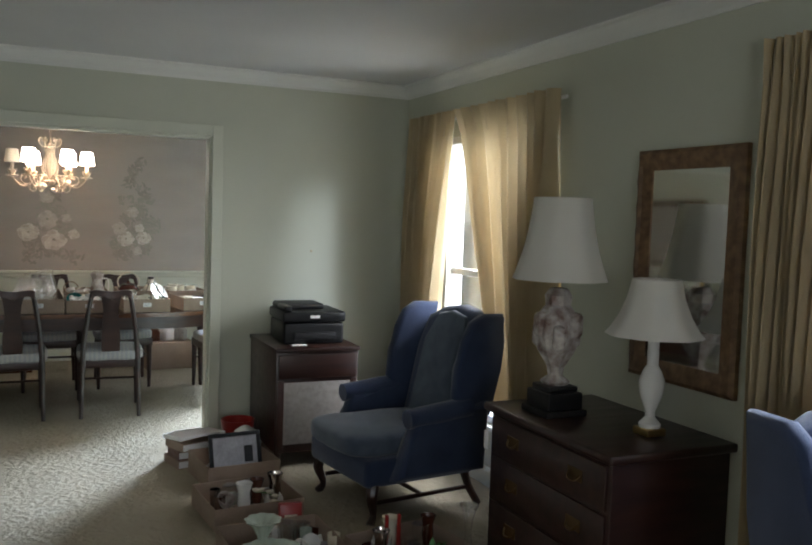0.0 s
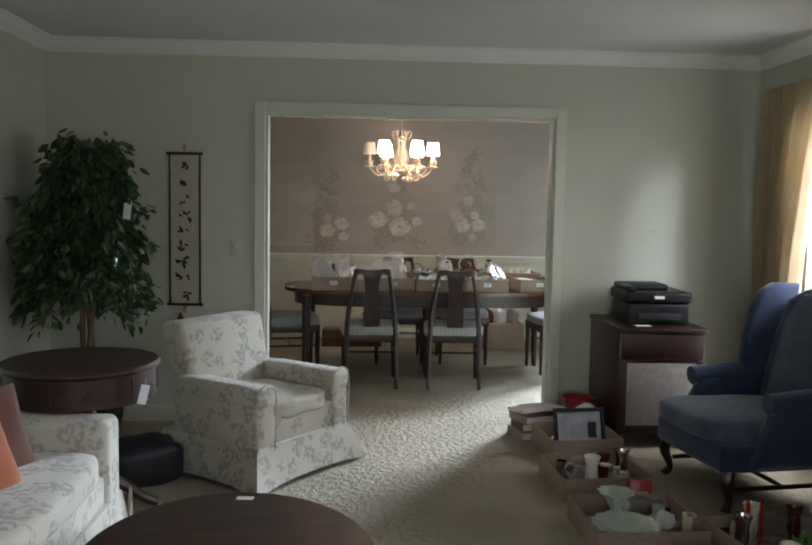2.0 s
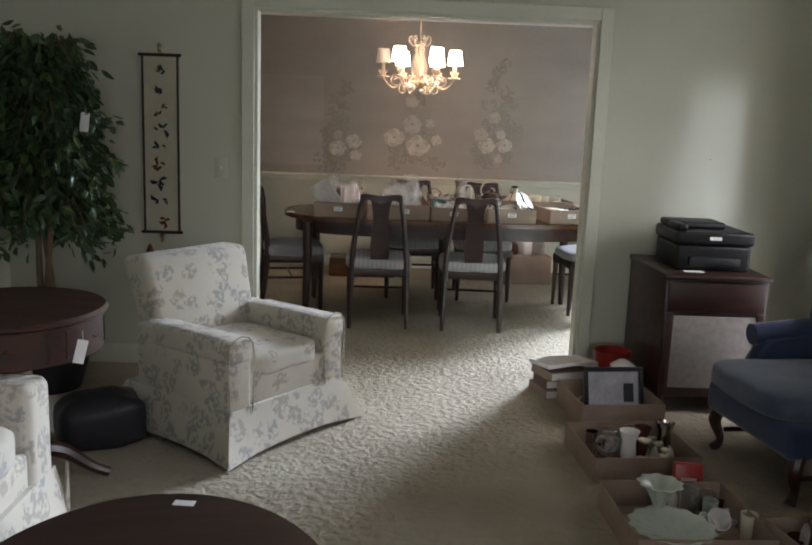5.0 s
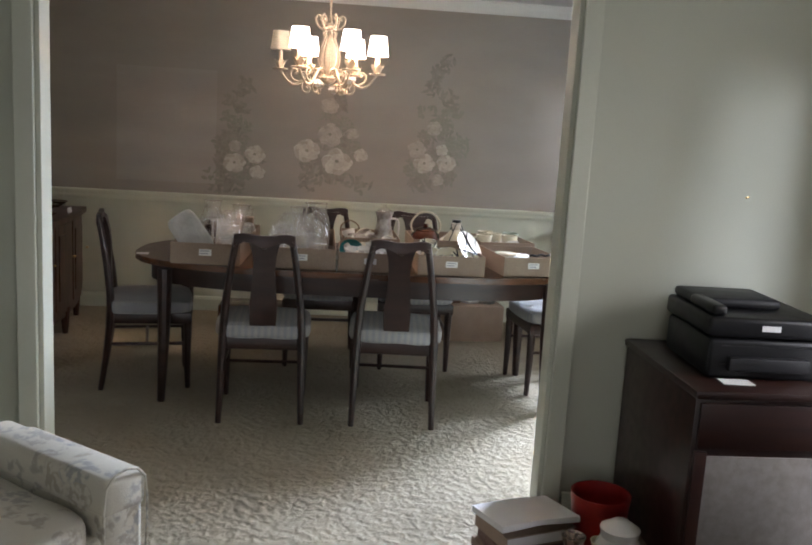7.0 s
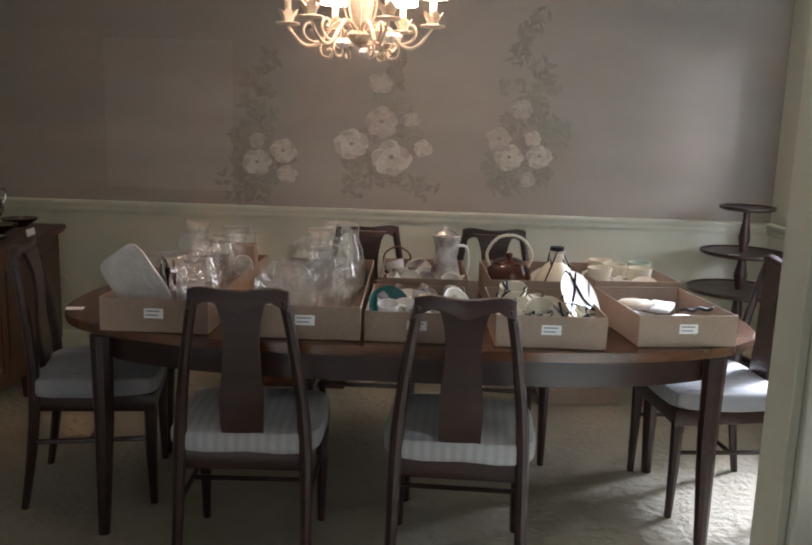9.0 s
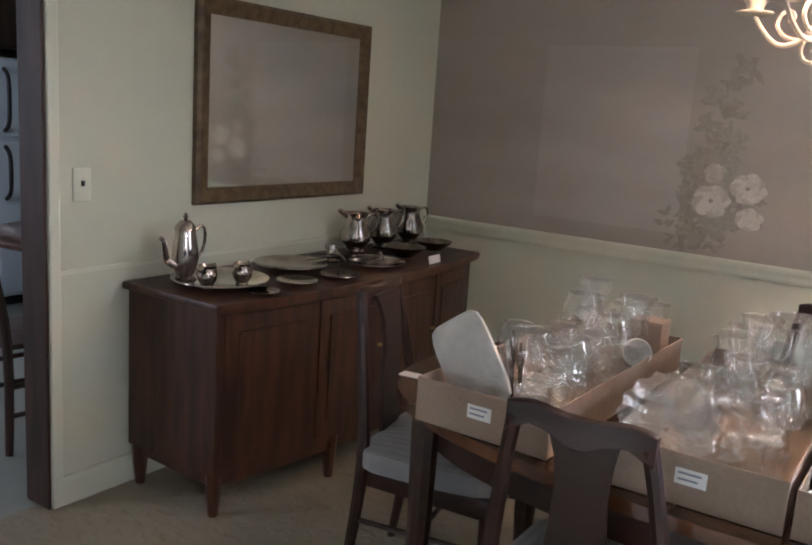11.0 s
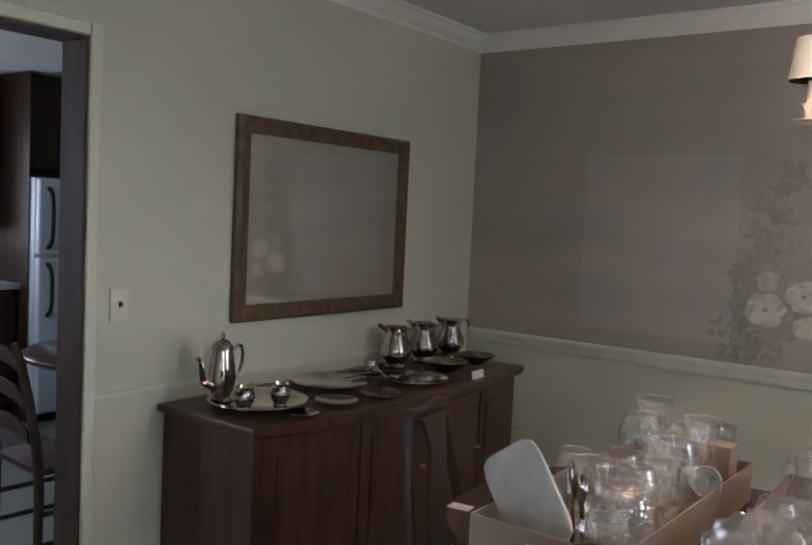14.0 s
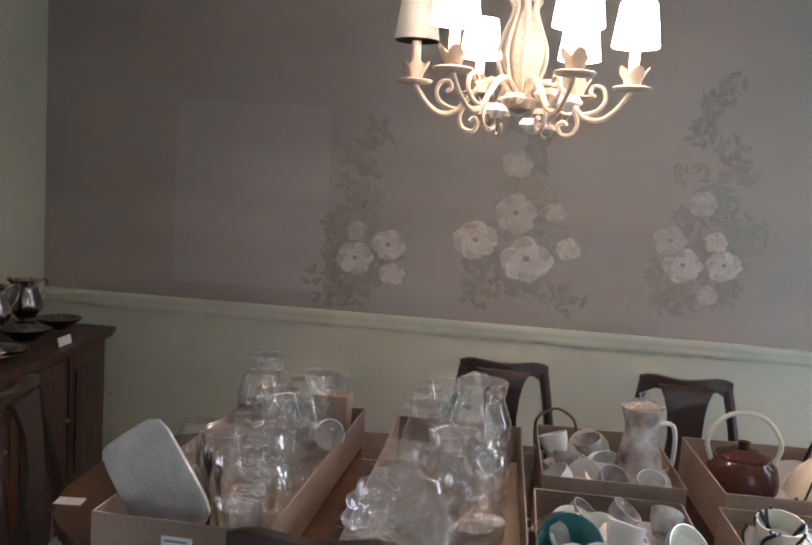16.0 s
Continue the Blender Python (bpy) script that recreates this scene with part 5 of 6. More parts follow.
def skirt(w, d, top, flare, material, c, pleats=True):
    """A slipcover skirt round a w by d block, hanging to the floor with open corner pleats."""
    bm = bmesh.new()
    pts = []
    for (x0, y0), (x1, y1) in (((-1, -1), (1, -1)), ((1, -1), (1, 1)), ((1, 1), (-1, 1)), ((-1, 1), (-1, -1))):
        for i in range(10):
            t = i / 10
            pts.append((x0 + (x1 - x0) * t, y0 + (y1 - y0) * t))
    rings = []
    for k in range(5):
        z = top * (1 - k / 4) + 0.012 * k / 4
        f = flare * (k / 4)
        ring = []
        for i, (u, v) in enumerate(pts):
            corner = max(0, 1 - min(i % 10, 10 - i % 10) / 2.2)
            lift = 0.018 * math.sin(math.pi * (i % 10) / 10) * (k / 4)
            ring.append(bm.verts.new((u * (w / 2 + f * (1 + corner * 0.8)), v * (d / 2 + f * (1 + corner * 0.8)), z + lift)))
        rings.append(ring)
    n = len(pts)
    for a, b in zip(rings, rings[1:]):
        for i in range(n):
            bm.faces.new((a[i], a[(i + 1) % n], b[(i + 1) % n], b[i]))
    bm.faces.new(rings[0])
    o = part("skirt", bm, material, c)
    if pleats:
        for u, v in ((-1, -1), (1, -1), (1, 1), (-1, 1)):
            part("corner_pleat", prism([(-0.02, 0.03), (0.0, top), (0.0, 0.03)], -0.012, 0.012, "xz"), material, o).matrix_basis = pose(u * (w / 2 + flare * 1.5), v * (d / 2 + flare * 1.5), 0, 0, 0, 45)
    return o


def slip_armchair(m):
    """Slipcovered club chair facing -y: boxy back that leans and widens upwards, square arms, flared skirt."""
    c = thing("armchair", "cream floral slipcovered armchair with a skirt on carpet", "armchair", m)
    part("seat_base", boxes((-0.32, 0.32, -0.33, 0.30, 0.18, 0.36), bevel=0.02, seg=3), M_SLIP, c)
    part("seat_cushion", cushion(0.44, 0.56, 0.11, 0.02, 9, None, (0, -0.065, 0.375)), M_SLIP, c)
    bm = boxes((-0.30, 0.30, -0.085, 0.085, -0.28, 0.28), bevel=0.035, seg=4)
    for v in bm.verts:
        k = (v.co.z + 0.28) / 0.56
        v.co.x *= 0.93 + 0.12 * k
        v.co.z += 0.018 * math.cos(v.co.x * 5.0) * k + 0.012 * v.co.x * k
        v.co.y += 0.20 + 0.15 * k
        v.co.z += 0.505
    part("backrest", bm, M_SLIP, c)
    for s in (-1, 1):
        arm = part("arm", boxes((s * 0.295 - 0.065, s * 0.295 + 0.065, -0.345, 0.27, 0.18, 0.515), bevel=0.024, seg=3), M_SLIP, c)
        part("arm_cover", boxes((s * 0.295 - 0.069, s * 0.295 + 0.069, -0.351, 0.16, 0.415, 0.521), bevel=0.022, seg=3), M_SLIP, arm)
        part("seam", tube([(s * 0.295 - 0.062, -0.349, 0.20), (s * 0.295 - 0.062, -0.349, 0.50), (s * 0.295 + 0.062, -0.349, 0.50), (s * 0.295 + 0.062, -0.349, 0.20)], 0.004, 6), M_SLIP, arm)
    skirt(0.72, 0.69, 0.22, 0.042, M_SLIP, c, False)
    return c


slip_armchair(pose(0.08, -1.05, 0, 0, 0, 53))


def sofa(m, L=2.25):
    """Slipcovered sofa: back on -x, front towards +x, far arm at +y end, origin at that end on the floor."""
    c = thing("sofa", "cream floral slipcovered sofa with skirt against the wall", "sofa", m)
    part("seat_base", boxes((-0.92, -0.02, -L, 0, 0.2, 0.34), bevel=0.02, seg=3), M_SLIP, c)
    n = 2
    for k in range(n):
        l = (L - 0.36) / n
        part("seat_cushion", cushion(0.66, l - 0.01, 0.13, 0.02, 9, None, (-0.32, -0.18 - l * (k + 0.5), 0.39), None, k), M_SLIP, c)
        bm = cushion(0.17, l - 0.01, 0.46, 0.0, 9, None, (0, 0, 0), turn(0, -13))
        for v in bm.verts:
            v.co += Vector((-0.70, -0.18 - l * (k + 0.5), 0.60))
        part("back_cushion", bm, M_SLIP, c)
    part("backrest", boxes((-0.95, -0.78, -L, 0, 0.2, 0.72), bevel=0.05, seg=4), M_SLIP, c)
    for y in (-0.09, -L + 0.09):
        part("arm", boxes((-0.9, 0.0, y - 0.09, y + 0.09, 0.18, 0.555), bevel=0.04, seg=4), M_SLIP, c)
    sk = skirt(0.95, L, 0.22, 0.02, M_SLIP, c)
    sk.location = (-0.475, -L / 2, 0)
    return c


sofa(pose(-0.36, -2.10, 0))


def pillow(size, thick, seed, n=16):
    """A square throw pillow in the yz plane: full in the middle, thin seams and pointed corners."""
    bm = bmesh.new()
    seams = []
    for s in (-1, 1):
        grid = []
        for i in range(n + 1):
            row = []
            for j in range(n + 1):
                u, v = -1 + 2 * i / n, -1 + 2 * j / n
                full = ((1 - u * u) * (1 - v * v)) ** 0.42
                dent = 1 - 0.06 * (1 - abs(u * v))
                w = 0.010 * noise.noise(Vector((u * 2 + seed, v * 2, s)))
                row.append(bm.verts.new((s * (0.004 + (thick / 2 + w) * full), u * dent * size / 2, v * dent * size / 2)))
            grid.append(row)
        for a, b in zip(grid, grid[1:]):
            for k in range(n):
                bm.faces.new((a[k], a[k + 1], b[k + 1], b[k]))
        seams.append([grid[0][k] for k in range(n)] + [grid[k][n] for k in range(n)] + [grid[n][n - k] for k in range(n)] + [grid[n - k][0] for k in range(n)])
    a, b = seams
    for k in range(len(a)):
        j = (k + 1) % len(a)
        bm.faces.new((a[k], a[j], b[j], b[k]))
    bmesh.ops.recalc_face_normals(bm, faces=bm.faces[:])
    return bm


solo("throw_pillow", pillow(0.37, 0.13, 1), M_RUST, "rust orange square throw pillow on the sofa", "pillow", pose(-0.66, -2.84, 0.565, 6, -20, -28))
solo("throw_pillow", pillow(0.35, 0.11, 2), M_BROWN, "dark brown square throw pillow leaning on sofa arm", "pillow", pose(-0.70, -2.60, 0.57, 4, -18, -32))
solo("throw_pillow", pillow(0.43, 0.16, 3), M_WHITECLOTH, "plain white throw pillow on the sofa", "pillow", pose(-0.68, -3.28, 0.60, 4, -24, 6))

ct = thing("coffee_table", "dark oval mahogany coffee table with a moulded edge", "table", pose(0.27, -3.27, 0, 0, 0, 8))
part("tabletop", prism(ellipse(0, 0, 0.43, 0.54, 64), 0.402, 0.43, "xy", None, 0.009, 3), M_MAHOG, ct)
part("apron", prism(ellipse(0, 0, 0.37, 0.47, 48), 0.33, 0.402, "xy"), M_MAHOG, ct)
for sx in (-1, 1):
    for sy in (-1, 1):
        part("leg", tube([(sx * 0.26, sy * 0.32, 0.38), (sx * 0.29, sy * 0.36, 0.25), (sx * 0.27, sy * 0.34, 0.08), (sx * 0.30, sy * 0.37, 0)], [0.026, 0.026, 0.015, 0.02], 9), M_MAHOG, ct)
solo("price_tag", boxes((-0.028, 0.028, -0.014, 0.014, 0, 0.0014)), M_PAPER, "white paper price tag on the coffee table", "tag", pose(0.255, -2.79, 0.4305, 0, 0, -4))

dt = thing("drum_table", "round mahogany drum table with drawers on a pedestal", "table", pose(-0.60, -1.86, 0))
part("top", lathe([(0, 0.70), (0.325, 0.70), (0.34, 0.708), (0.34, 0.718), (0.33, 0.728), (0, 0.728)], 56), M_DRUM, dt)
part("drum", lathe([(0, 0.565), (0.315, 0.565), (0.32, 0.57), (0.32, 0.695), (0.315, 0.70), (0, 0.70)], 56), M_DRUM, dt)
for k in range(6):
    a = k * math.pi / 3 - 1.2
    pts = [(0.323 * math.cos(a + u), 0.323 * math.sin(a + u), z) for u, z in ((-0.42, 0.585), (0.42, 0.585), (0.42, 0.68), (-0.42, 0.68), (-0.42, 0.585))]
    dr = part("drawer_bead", tube(pts, 0.003, 5), M_MAHOG, dt)
    part("knob", lathe([(0.004, -0.006), (0.012, 0), (0.004, 0.006)], 10, None, (0.33 * math.cos(a), 0.33 * math.sin(a), 0.635)), M_BRASS, dr, "small brass knob")
part("pedestal", lathe([(0, 0.10), (0.07, 0.10), (0.085, 0.16), (0.05, 0.24), (0.045, 0.32), (0.075, 0.42), (0.06, 0.5), (0.09, 0.565), (0, 0.565)], 24), M_DRUM, dt)
for k in range(4):
    a = k * math.pi / 2 + 0.5
    part("foot", tube([(r * math.cos(a), r * math.sin(a), z) for r, z in ((0.05, 0.17), (0.16, 0.14), (0.26, 0.06), (0.33, 0.02))], [0.035, 0.03, 0.022, 0.02], 8), M_DRUM, dt)
tg = solo("hang_tag", boxes((-0.018, 0.018, -0.001, 0.001, -0.085, 0), bevel=0.0005, seg=1), M_PAPER, "white paper price tag hanging from the drum table", "tag", pose(-0.27, -2.04, 0.655, 0, 14, 20))
part("string", tube([(0, 0, 0), (-0.01, 0.01, 0.03)], 0.001, 4), M_PAPER, tg)

# ficus tree
pl = thing("potted_tree", "silk ficus tree with dark green leaves in a dark basket", "plant", pose(-0.97, -0.62, 0))
part("planter", lathe([(0, 0), (0.15, 0), (0.19, 0.14), (0.20, 0.28), (0.185, 0.28), (0.17, 0.24), (0, 0.24)], 24, None, (0, 0, 0), 24, 0.015), M_DARK, pl, "dark woven basket planter")
random.seed(4)
for s in (0, 1, 2):
    a = s * 2.1
    pts = [(0.03 * math.cos(a + z * 3), 0.03 * math.sin(a + z * 3), 0.24 + z * 0.9) for z in (0, 0.2, 0.4, 0.6, 0.8, 1.0, 1.2)]
    part("trunk", tube(pts, [0.02, 0.018, 0.017, 0.016, 0.014, 0.011, 0.008], 8), M_BARK, pl)
twigs, la, lb = bmesh.new(), bmesh.new(), bmesh.new()
for k in range(150):
    a, z = random.uniform(0, 6.283), random.uniform(0.82, 1.70)
    f = (z - 0.82) / 0.88
    R = (0.20 + 0.24 * math.sin(math.pi * min(1, f * 0.85 + 0.22))) * random.uniform(0.55, 1.1)
    R = min(R, 0.325)
    r0 = 0.02
    d = Vector((math.cos(a), math.sin(a), 0))
    p0 = Vector((0, 0, z)) + d * r0
    p1 = p0 + d * R * 0.5 + Vector((0, 0, 0.10))
    p2 = p0 + d * R + Vector((0, 0, -0.02 - random.uniform(0.0, 0.10)))
    tube([p0, p1, p2], [0.005, 0.0035, 0.002], 5, twigs)
    for j in range(34):
        t = random.uniform(0.25, 1.08)
        q = p0.lerp(p1, t * 2) if t < 0.5 else p1.lerp(p2, (t - 0.5) * 2)
        q = q + Vector((random.gauss(0, 0.03), random.gauss(0, 0.03), random.gauss(-0.015, 0.03)))
        if q.x < -0.35 or q.y > 0.4:
            q.x, q.y = max(q.x, -0.35), min(q.y, 0.4)
        L, w = random.uniform(0.05, 0.085), random.uniform(0.013, 0.02)
        u = (d * random.uniform(0.1, 0.8) + Vector((random.gauss(0, 0.5), random.gauss(0, 0.5), random.uniform(-1.2, -0.1)))).normalized()
        v = u.cross(Vector((random.gauss(0, 1), random.gauss(0, 1), random.gauss(0, 1)))).normalized()
        wv = u.cross(v) * w * 0.35
        bm = la if random.random() < 0.75 else lb
        A, B, C, D_, E_, F_ = (bm.verts.new(c) for c in (q, q + u * L * 0.35 + v * w + wv, q + u * L * 0.7 + v * w * 0.8 + wv, q + u * L, q + u * L * 0.7 - v * w * 0.8 + wv, q + u * L * 0.35 - v * w + wv))
        bm.faces.new((A, B, C, D_)), bm.faces.new((A, D_, E_, F_))
tagged(part("branch", twigs, M_BARK, pl), kind="stuff")
cr = part("crown", la, M_LEAF, pl, "dense drooping dark green leaves", False)
part("lighter_leaves", lb, M_LEAF2, cr, "", False)
tg = solo("hang_tag", boxes((-0.02, 0.02, -0.001, 0.001, -0.09, 0), bevel=0.0005, seg=1), M_PAPER, "white paper price tag hanging on the ficus tree", "tag", pose(-0.68, -0.80, 1.42, 0, 6, 10))
part("string", tube([(0, 0, 0), (0, 0.01, 0.05)], 0.001, 4), M_PAPER, tg)

# hanging scroll
sc = thing("wall_scroll", "narrow embroidered bell-pull scroll with dark birds and butterflies", "wall hanging", pose(-0.498, PY - 0.004, 0))
part("panel", boxes((-0.095, 0.095, -0.006, 0, 0.77, 1.74)), cloth("scroll_cloth", (0.50, 0.47, 0.36), 0, 0.1, 8), sc)
for x in (-0.095, 0.095):
    part("border", boxes((x - 0.006, x + 0.006, -0.008, -0.001, 0.77, 1.74)), M_MAHOG, sc)
for z in (0.77, 1.74):
    part("rod", tube([(-0.115, -0.008, z), (0.115, -0.008, z)], 0.009, 8), M_MAHOG, sc)
    part("finial", lathe([(0, -0.025), (0.012, -0.012), (0.008, 0), (0.014, 0.014), (0, 0.03)], 10, None, (0, -0.008, z + (0.035 if z > 1 else -0.035))), M_BRASS, sc)
random.seed(17)
for k in range(9):
    z = 0.84 + k * 0.102
    bm = bmesh.new()
    for j in range(4):
        a, L = random.uniform(0, 6.28), random.uniform(0.025, 0.05)
        x0, z0 = random.uniform(-0.025, 0.025), z + random.uniform(-0.015, 0.015)
        prism([(x0, z0), (x0 + L * math.cos(a), z0 + L * math.sin(a)), (x0 + L * 0.8 * math.cos(a + 0.6), z0 + L * 0.8 * math.sin(a + 0.6)), (x0 + 0.3 * L * math.cos(a + 1.2), z0 + 0.3 * L * math.sin(a + 1.2))], -0.0075 - 0.0003 * j, -0.0062, "xz", bm)
    part("embroidered_motif", bm, M_STRIPE if k % 3 else M_BROWN, sc)

# console cabinet with printer
cb = thing("console_cabinet", "dark walnut console cabinet with a grey grille cloth front", "cabinet", pose(2.43, -0.50, 0))
part("body", boxes((-0.26, 0.26, -0.29, 0.33, 0.10, 0.71), bevel=0.004), M_MAHOG, cb)
part("top", boxes((-0.27, 0.27, -0.31, 0.335, 0.71, 0.735), bevel=0.006), M_MAHOG, cb)
part("drawer_front", boxes((-0.245, 0.245, -0.302, -0.29, 0.55, 0.695), bevel=0.004), M_MAHOG, cb)
part("grille", boxes((-0.215, 0.215, -0.297, -0.29, 0.15, 0.525), bevel=0.002), M_GRILLE, cb, "grey speaker cloth panel")
for x in (-0.23, 0.23):
    part("corner_strip", boxes((x - 0.02, x + 0.02, -0.303, -0.29, 0.10, 0.54), bevel=0.003), M_MAHOG, cb)
    for y in (-0.25, 0.28):
        part("leg", tube([(x, y, 0.11), (x, y, 0)], [0.022, 0.016], 8), M_MAHOG, cb)
pr = thing("printer", "black multifunction printer on the console cabinet", "printer", pose(2.45, -0.48, 0.736, 0, 0, -2))
part("base", boxes((-0.19, 0.19, -0.19, 0.19, 0, 0.13), bevel=0.015, seg=3), M_BLACK, pr)
part("output_tray", boxes((-0.13, 0.13, -0.215, -0.185, 0.03, 0.075), bevel=0.006), M_DARK, pr)
part("scanner", boxes((-0.20, 0.20, -0.195, 0.195, 0.135, 0.20), bevel=0.015, seg=3), M_BLACK, pr)
part("feeder", boxes((-0.185, 0.10, -0.05, 0.18, 0.20, 0.235), bevel=0.015, seg=3), M_DARK, pr)
part("handset", boxes((-0.188, -0.14, -0.18, 0.02, 0.20, 0.235), bevel=0.012, seg=3), M_BLACK, pr)
part("panel_label", boxes((-0.03, 0.03, -0.1975, -0.1955, 0.16, 0.178)), M_PAPER, pr)
part("paper", boxes((-0.16, -0.06, -0.26, -0.2, 0.001, 0.003)), M_PAPER, pr)
for z in (0.045, 0.105):
    part("slot", boxes((-0.15, 0.15, -0.1925, -0.1895, z, z + 0.004)), M_DARK, pr)


# chest with lamps and mirror
ch = thing("chest_of_drawers", "dark mahogany chest of drawers with brass pulls", "chest", pose(2.97, -2.83, 0))
part("body", boxes((-0.26, 0.29, -0.42, 0.42, 0.10, 0.70), bevel=0.004), M_MAHOG, ch)
part("top", boxes((-0.29, 0.30, -0.45, 0.45, 0.70, 0.735), bevel=0.010, seg=3), M_MAHOG, ch)
for z0, z1 in ((0.13, 0.31), (0.325, 0.505), (0.52, 0.685)):
    d = part("drawer", boxes((-0.272, -0.26, -0.40, 0.40, z0, z1), bevel=0.004), M_MAHOG, ch)
    for y in (-0.22, 0.22):
        part("pull", tube([(-0.274, y - 0.035, (z0 + z1) / 2 + 0.01), (-0.29, y - 0.02, (z0 + z1) / 2 - 0.012), (-0.29, y + 0.02, (z0 + z1) / 2 - 0.012), (-0.274, y + 0.035, (z0 + z1) / 2 + 0.01)], 0.005, 6), M_OLDBRASS, d, "brass bail pull")
        part("back_plate", boxes((-0.275, -0.272, y - 0.045, y + 0.045, (z0 + z1) / 2 - 0.02, (z0 + z1) / 2 + 0.028), bevel=0.001, seg=1), M_OLDBRASS, d)
for x in (-0.22, 0.25):
    for y in (-0.38, 0.38):
        part("foot", prism([(x - 0.03, 0), (x + 0.03, 0), (x + 0.04, 0.1), (x - 0.04, 0.1)], y - 0.04, y + 0.04, "xz"), M_MAHOG, ch)
tg = solo("hang_tag", boxes((-0.001, 0.001, -0.016, 0.016, -0.08, 0), bevel=0.0005, seg=1), M_PAPER, "white price tag hanging on the chest", "tag", pose(2.665, -2.44, 0.62))

l1 = thing("table_lamp", "tall porcelain figure lamp with white bell shade on chest", "lamp", pose(2.86, -2.66, 0.736))
part("plinth", boxes((-0.10, 0.10, -0.10, 0.10, 0, 0.03), (-0.085, 0.085, -0.085, 0.085, 0.03, 0.10), (-0.07, 0.07, -0.07, 0.07, 0.10, 0.125), bevel=0.008), M_BLACK, l1, "black carved wooden base")
part("vase", lathe([(0, 0.125), (0.05, 0.125), (0.06, 0.14), (0.03, 0.165), (0.035, 0.20), (0.075, 0.27), (0.095, 0.34), (0.085, 0.41), (0.05, 0.46), (0.055, 0.50), (0.035, 0.53), (0, 0.535)], 28, None, (0, 0, 0), 7, 0.07), M_PORCELAIN, l1, "porcelain body with moulded figures")
for k in range(6):
    a = k * 1.05
    part("moulded_relief", cushion(0.05, 0.05, 0.09, 0.01, 4, None, (0.082 * math.cos(a), 0.082 * math.sin(a), 0.33 + 0.05 * (k % 2)), turn(0, 0, math.degrees(a)), k), M_PORCELAIN, l1)
part("stem", tube([(0, 0, 0.53), (0, 0, 0.62)], 0.008, 8), M_BRASS, l1)
part("shade", lathe([(0.195, 0.565), (0.182, 0.60), (0.156, 0.68), (0.138, 0.76), (0.125, 0.84), (0.118, 0.905), (0.115, 0.905), (0.122, 0.84), (0.135, 0.76), (0.153, 0.68), (0.179, 0.60), (0.192, 0.565)], 48, None, (0, 0, 0), 8, 0.025), M_SHADE, l1, "white pleated bell shade")
l2 = thing("table_lamp", "small glass and brass lamp with cream shade on chest", "lamp", pose(3.02, -3.07, 0.736))
part("base", boxes((-0.045, 0.045, -0.045, 0.045, 0, 0.03), bevel=0.006), M_BRASS, l2, "square brass foot")
part("urn", lathe([(0, 0.03), (0.04, 0.03), (0.042, 0.045), (0.02, 0.07), (0.018, 0.09), (0.045, 0.16), (0.05, 0.21), (0.035, 0.25), (0.022, 0.27), (0, 0.275)], 24), M_CHINA, l2, "white marbled urn body")
part("candle_sleeve", lathe([(0, 0.27), (0.022, 0.27), (0.022, 0.385), (0, 0.39)], 16), M_CHINA, l2)
part("shade", lathe([(0.182, 0.385), (0.162, 0.41), (0.132, 0.46), (0.105, 0.53), (0.09, 0.60), (0.088, 0.60), (0.102, 0.53), (0.129, 0.46), (0.159, 0.41), (0.179, 0.385)], 48, None, (0, 0, 0), 8, 0.02), M_SHADE, l2, "cream flared bell shade")
wall_mirror("wall_mirror", "tall mirror in a carved brown wooden frame above chest", pose(XR - 0.004, -2.965, 1.375, 0, 0, 180), 0.60, 0.96, 0.085, M_FRAMEWOOD)
for y in (-2.69,):
    part("carved_edge", tube([(XR - 0.03, y, 0.95 + 0.06 * k) for k in range(15)], [0.012 + 0.004 * (k % 2) for k in range(15)], 7), M_FRAMEWOOD, bpy.data.objects["wall_mirror.001"]).matrix_parent_inverse = bpy.data.objects["wall_mirror.001"].matrix_world.inverted()


# curtains
def curtain_panel(c, y0, y1, b0, b1, z0, z1, seed):
    """A pleated panel near x = 0 that spans y0..y1 at the top and b0..b1 at the bottom."""
    bm = bmesh.new()
    random.seed(seed)
    n, m = 90, 14
    grid = []
    for j in range(m + 1):
        t = j / m
        e0, e1 = y0 + (b0 - y0) * t ** 0.8, y1 + (b1 - y1) * t ** 0.8
        row = []
        for i in range(n + 1):
            u = i / n
            amp = 0.022 + 0.026 * min(1, t * 3)
            w = math.sin(u * 6.283 * 10.5 + seed + 0.8 * math.sin(t * 2 + seed)) + 0.35 * math.sin(u * 6.283 * 13 + t * 2)
            head = 0.012 * math.sin(u * 6.283 * 26) if j < 1 else 0
            row.append(bm.verts.new((amp * w + head, e0 + (e1 - e0) * u, z1 + (z0 - z1) * t)))
        grid.append(row)
    for a, b in zip(grid, grid[1:]):
        for i in range(n):
            bm.faces.new((a[i], a[i + 1], b[i + 1], b[i]))
    o = part("curtain_panel", bm, M_CURTAIN, c)
    return o


def curtains(m, w0, w1, seed, gap):
    c = thing("curtains", "gold pleated curtains parted over a bright window", "curtains", m, "gold curtains")
    mid = (w0 + w1) / 2 + gap[2]
    curtain_panel(c, w0, mid - gap[0] / 2, w0 + 0.02, mid - gap[1], 0.06, 2.19, seed)
    curtain_panel(c, mid + gap[0] / 2, w1, mid + gap[3], w1 - 0.02, 0.06, 2.19, seed + 3)
    part("curtain_rod", tube([(0.05, w0 - 0.01, 2.15), (0.05, w1 + 0.01, 2.15)], 0.010, 8), M_CROWN, c)
    return c


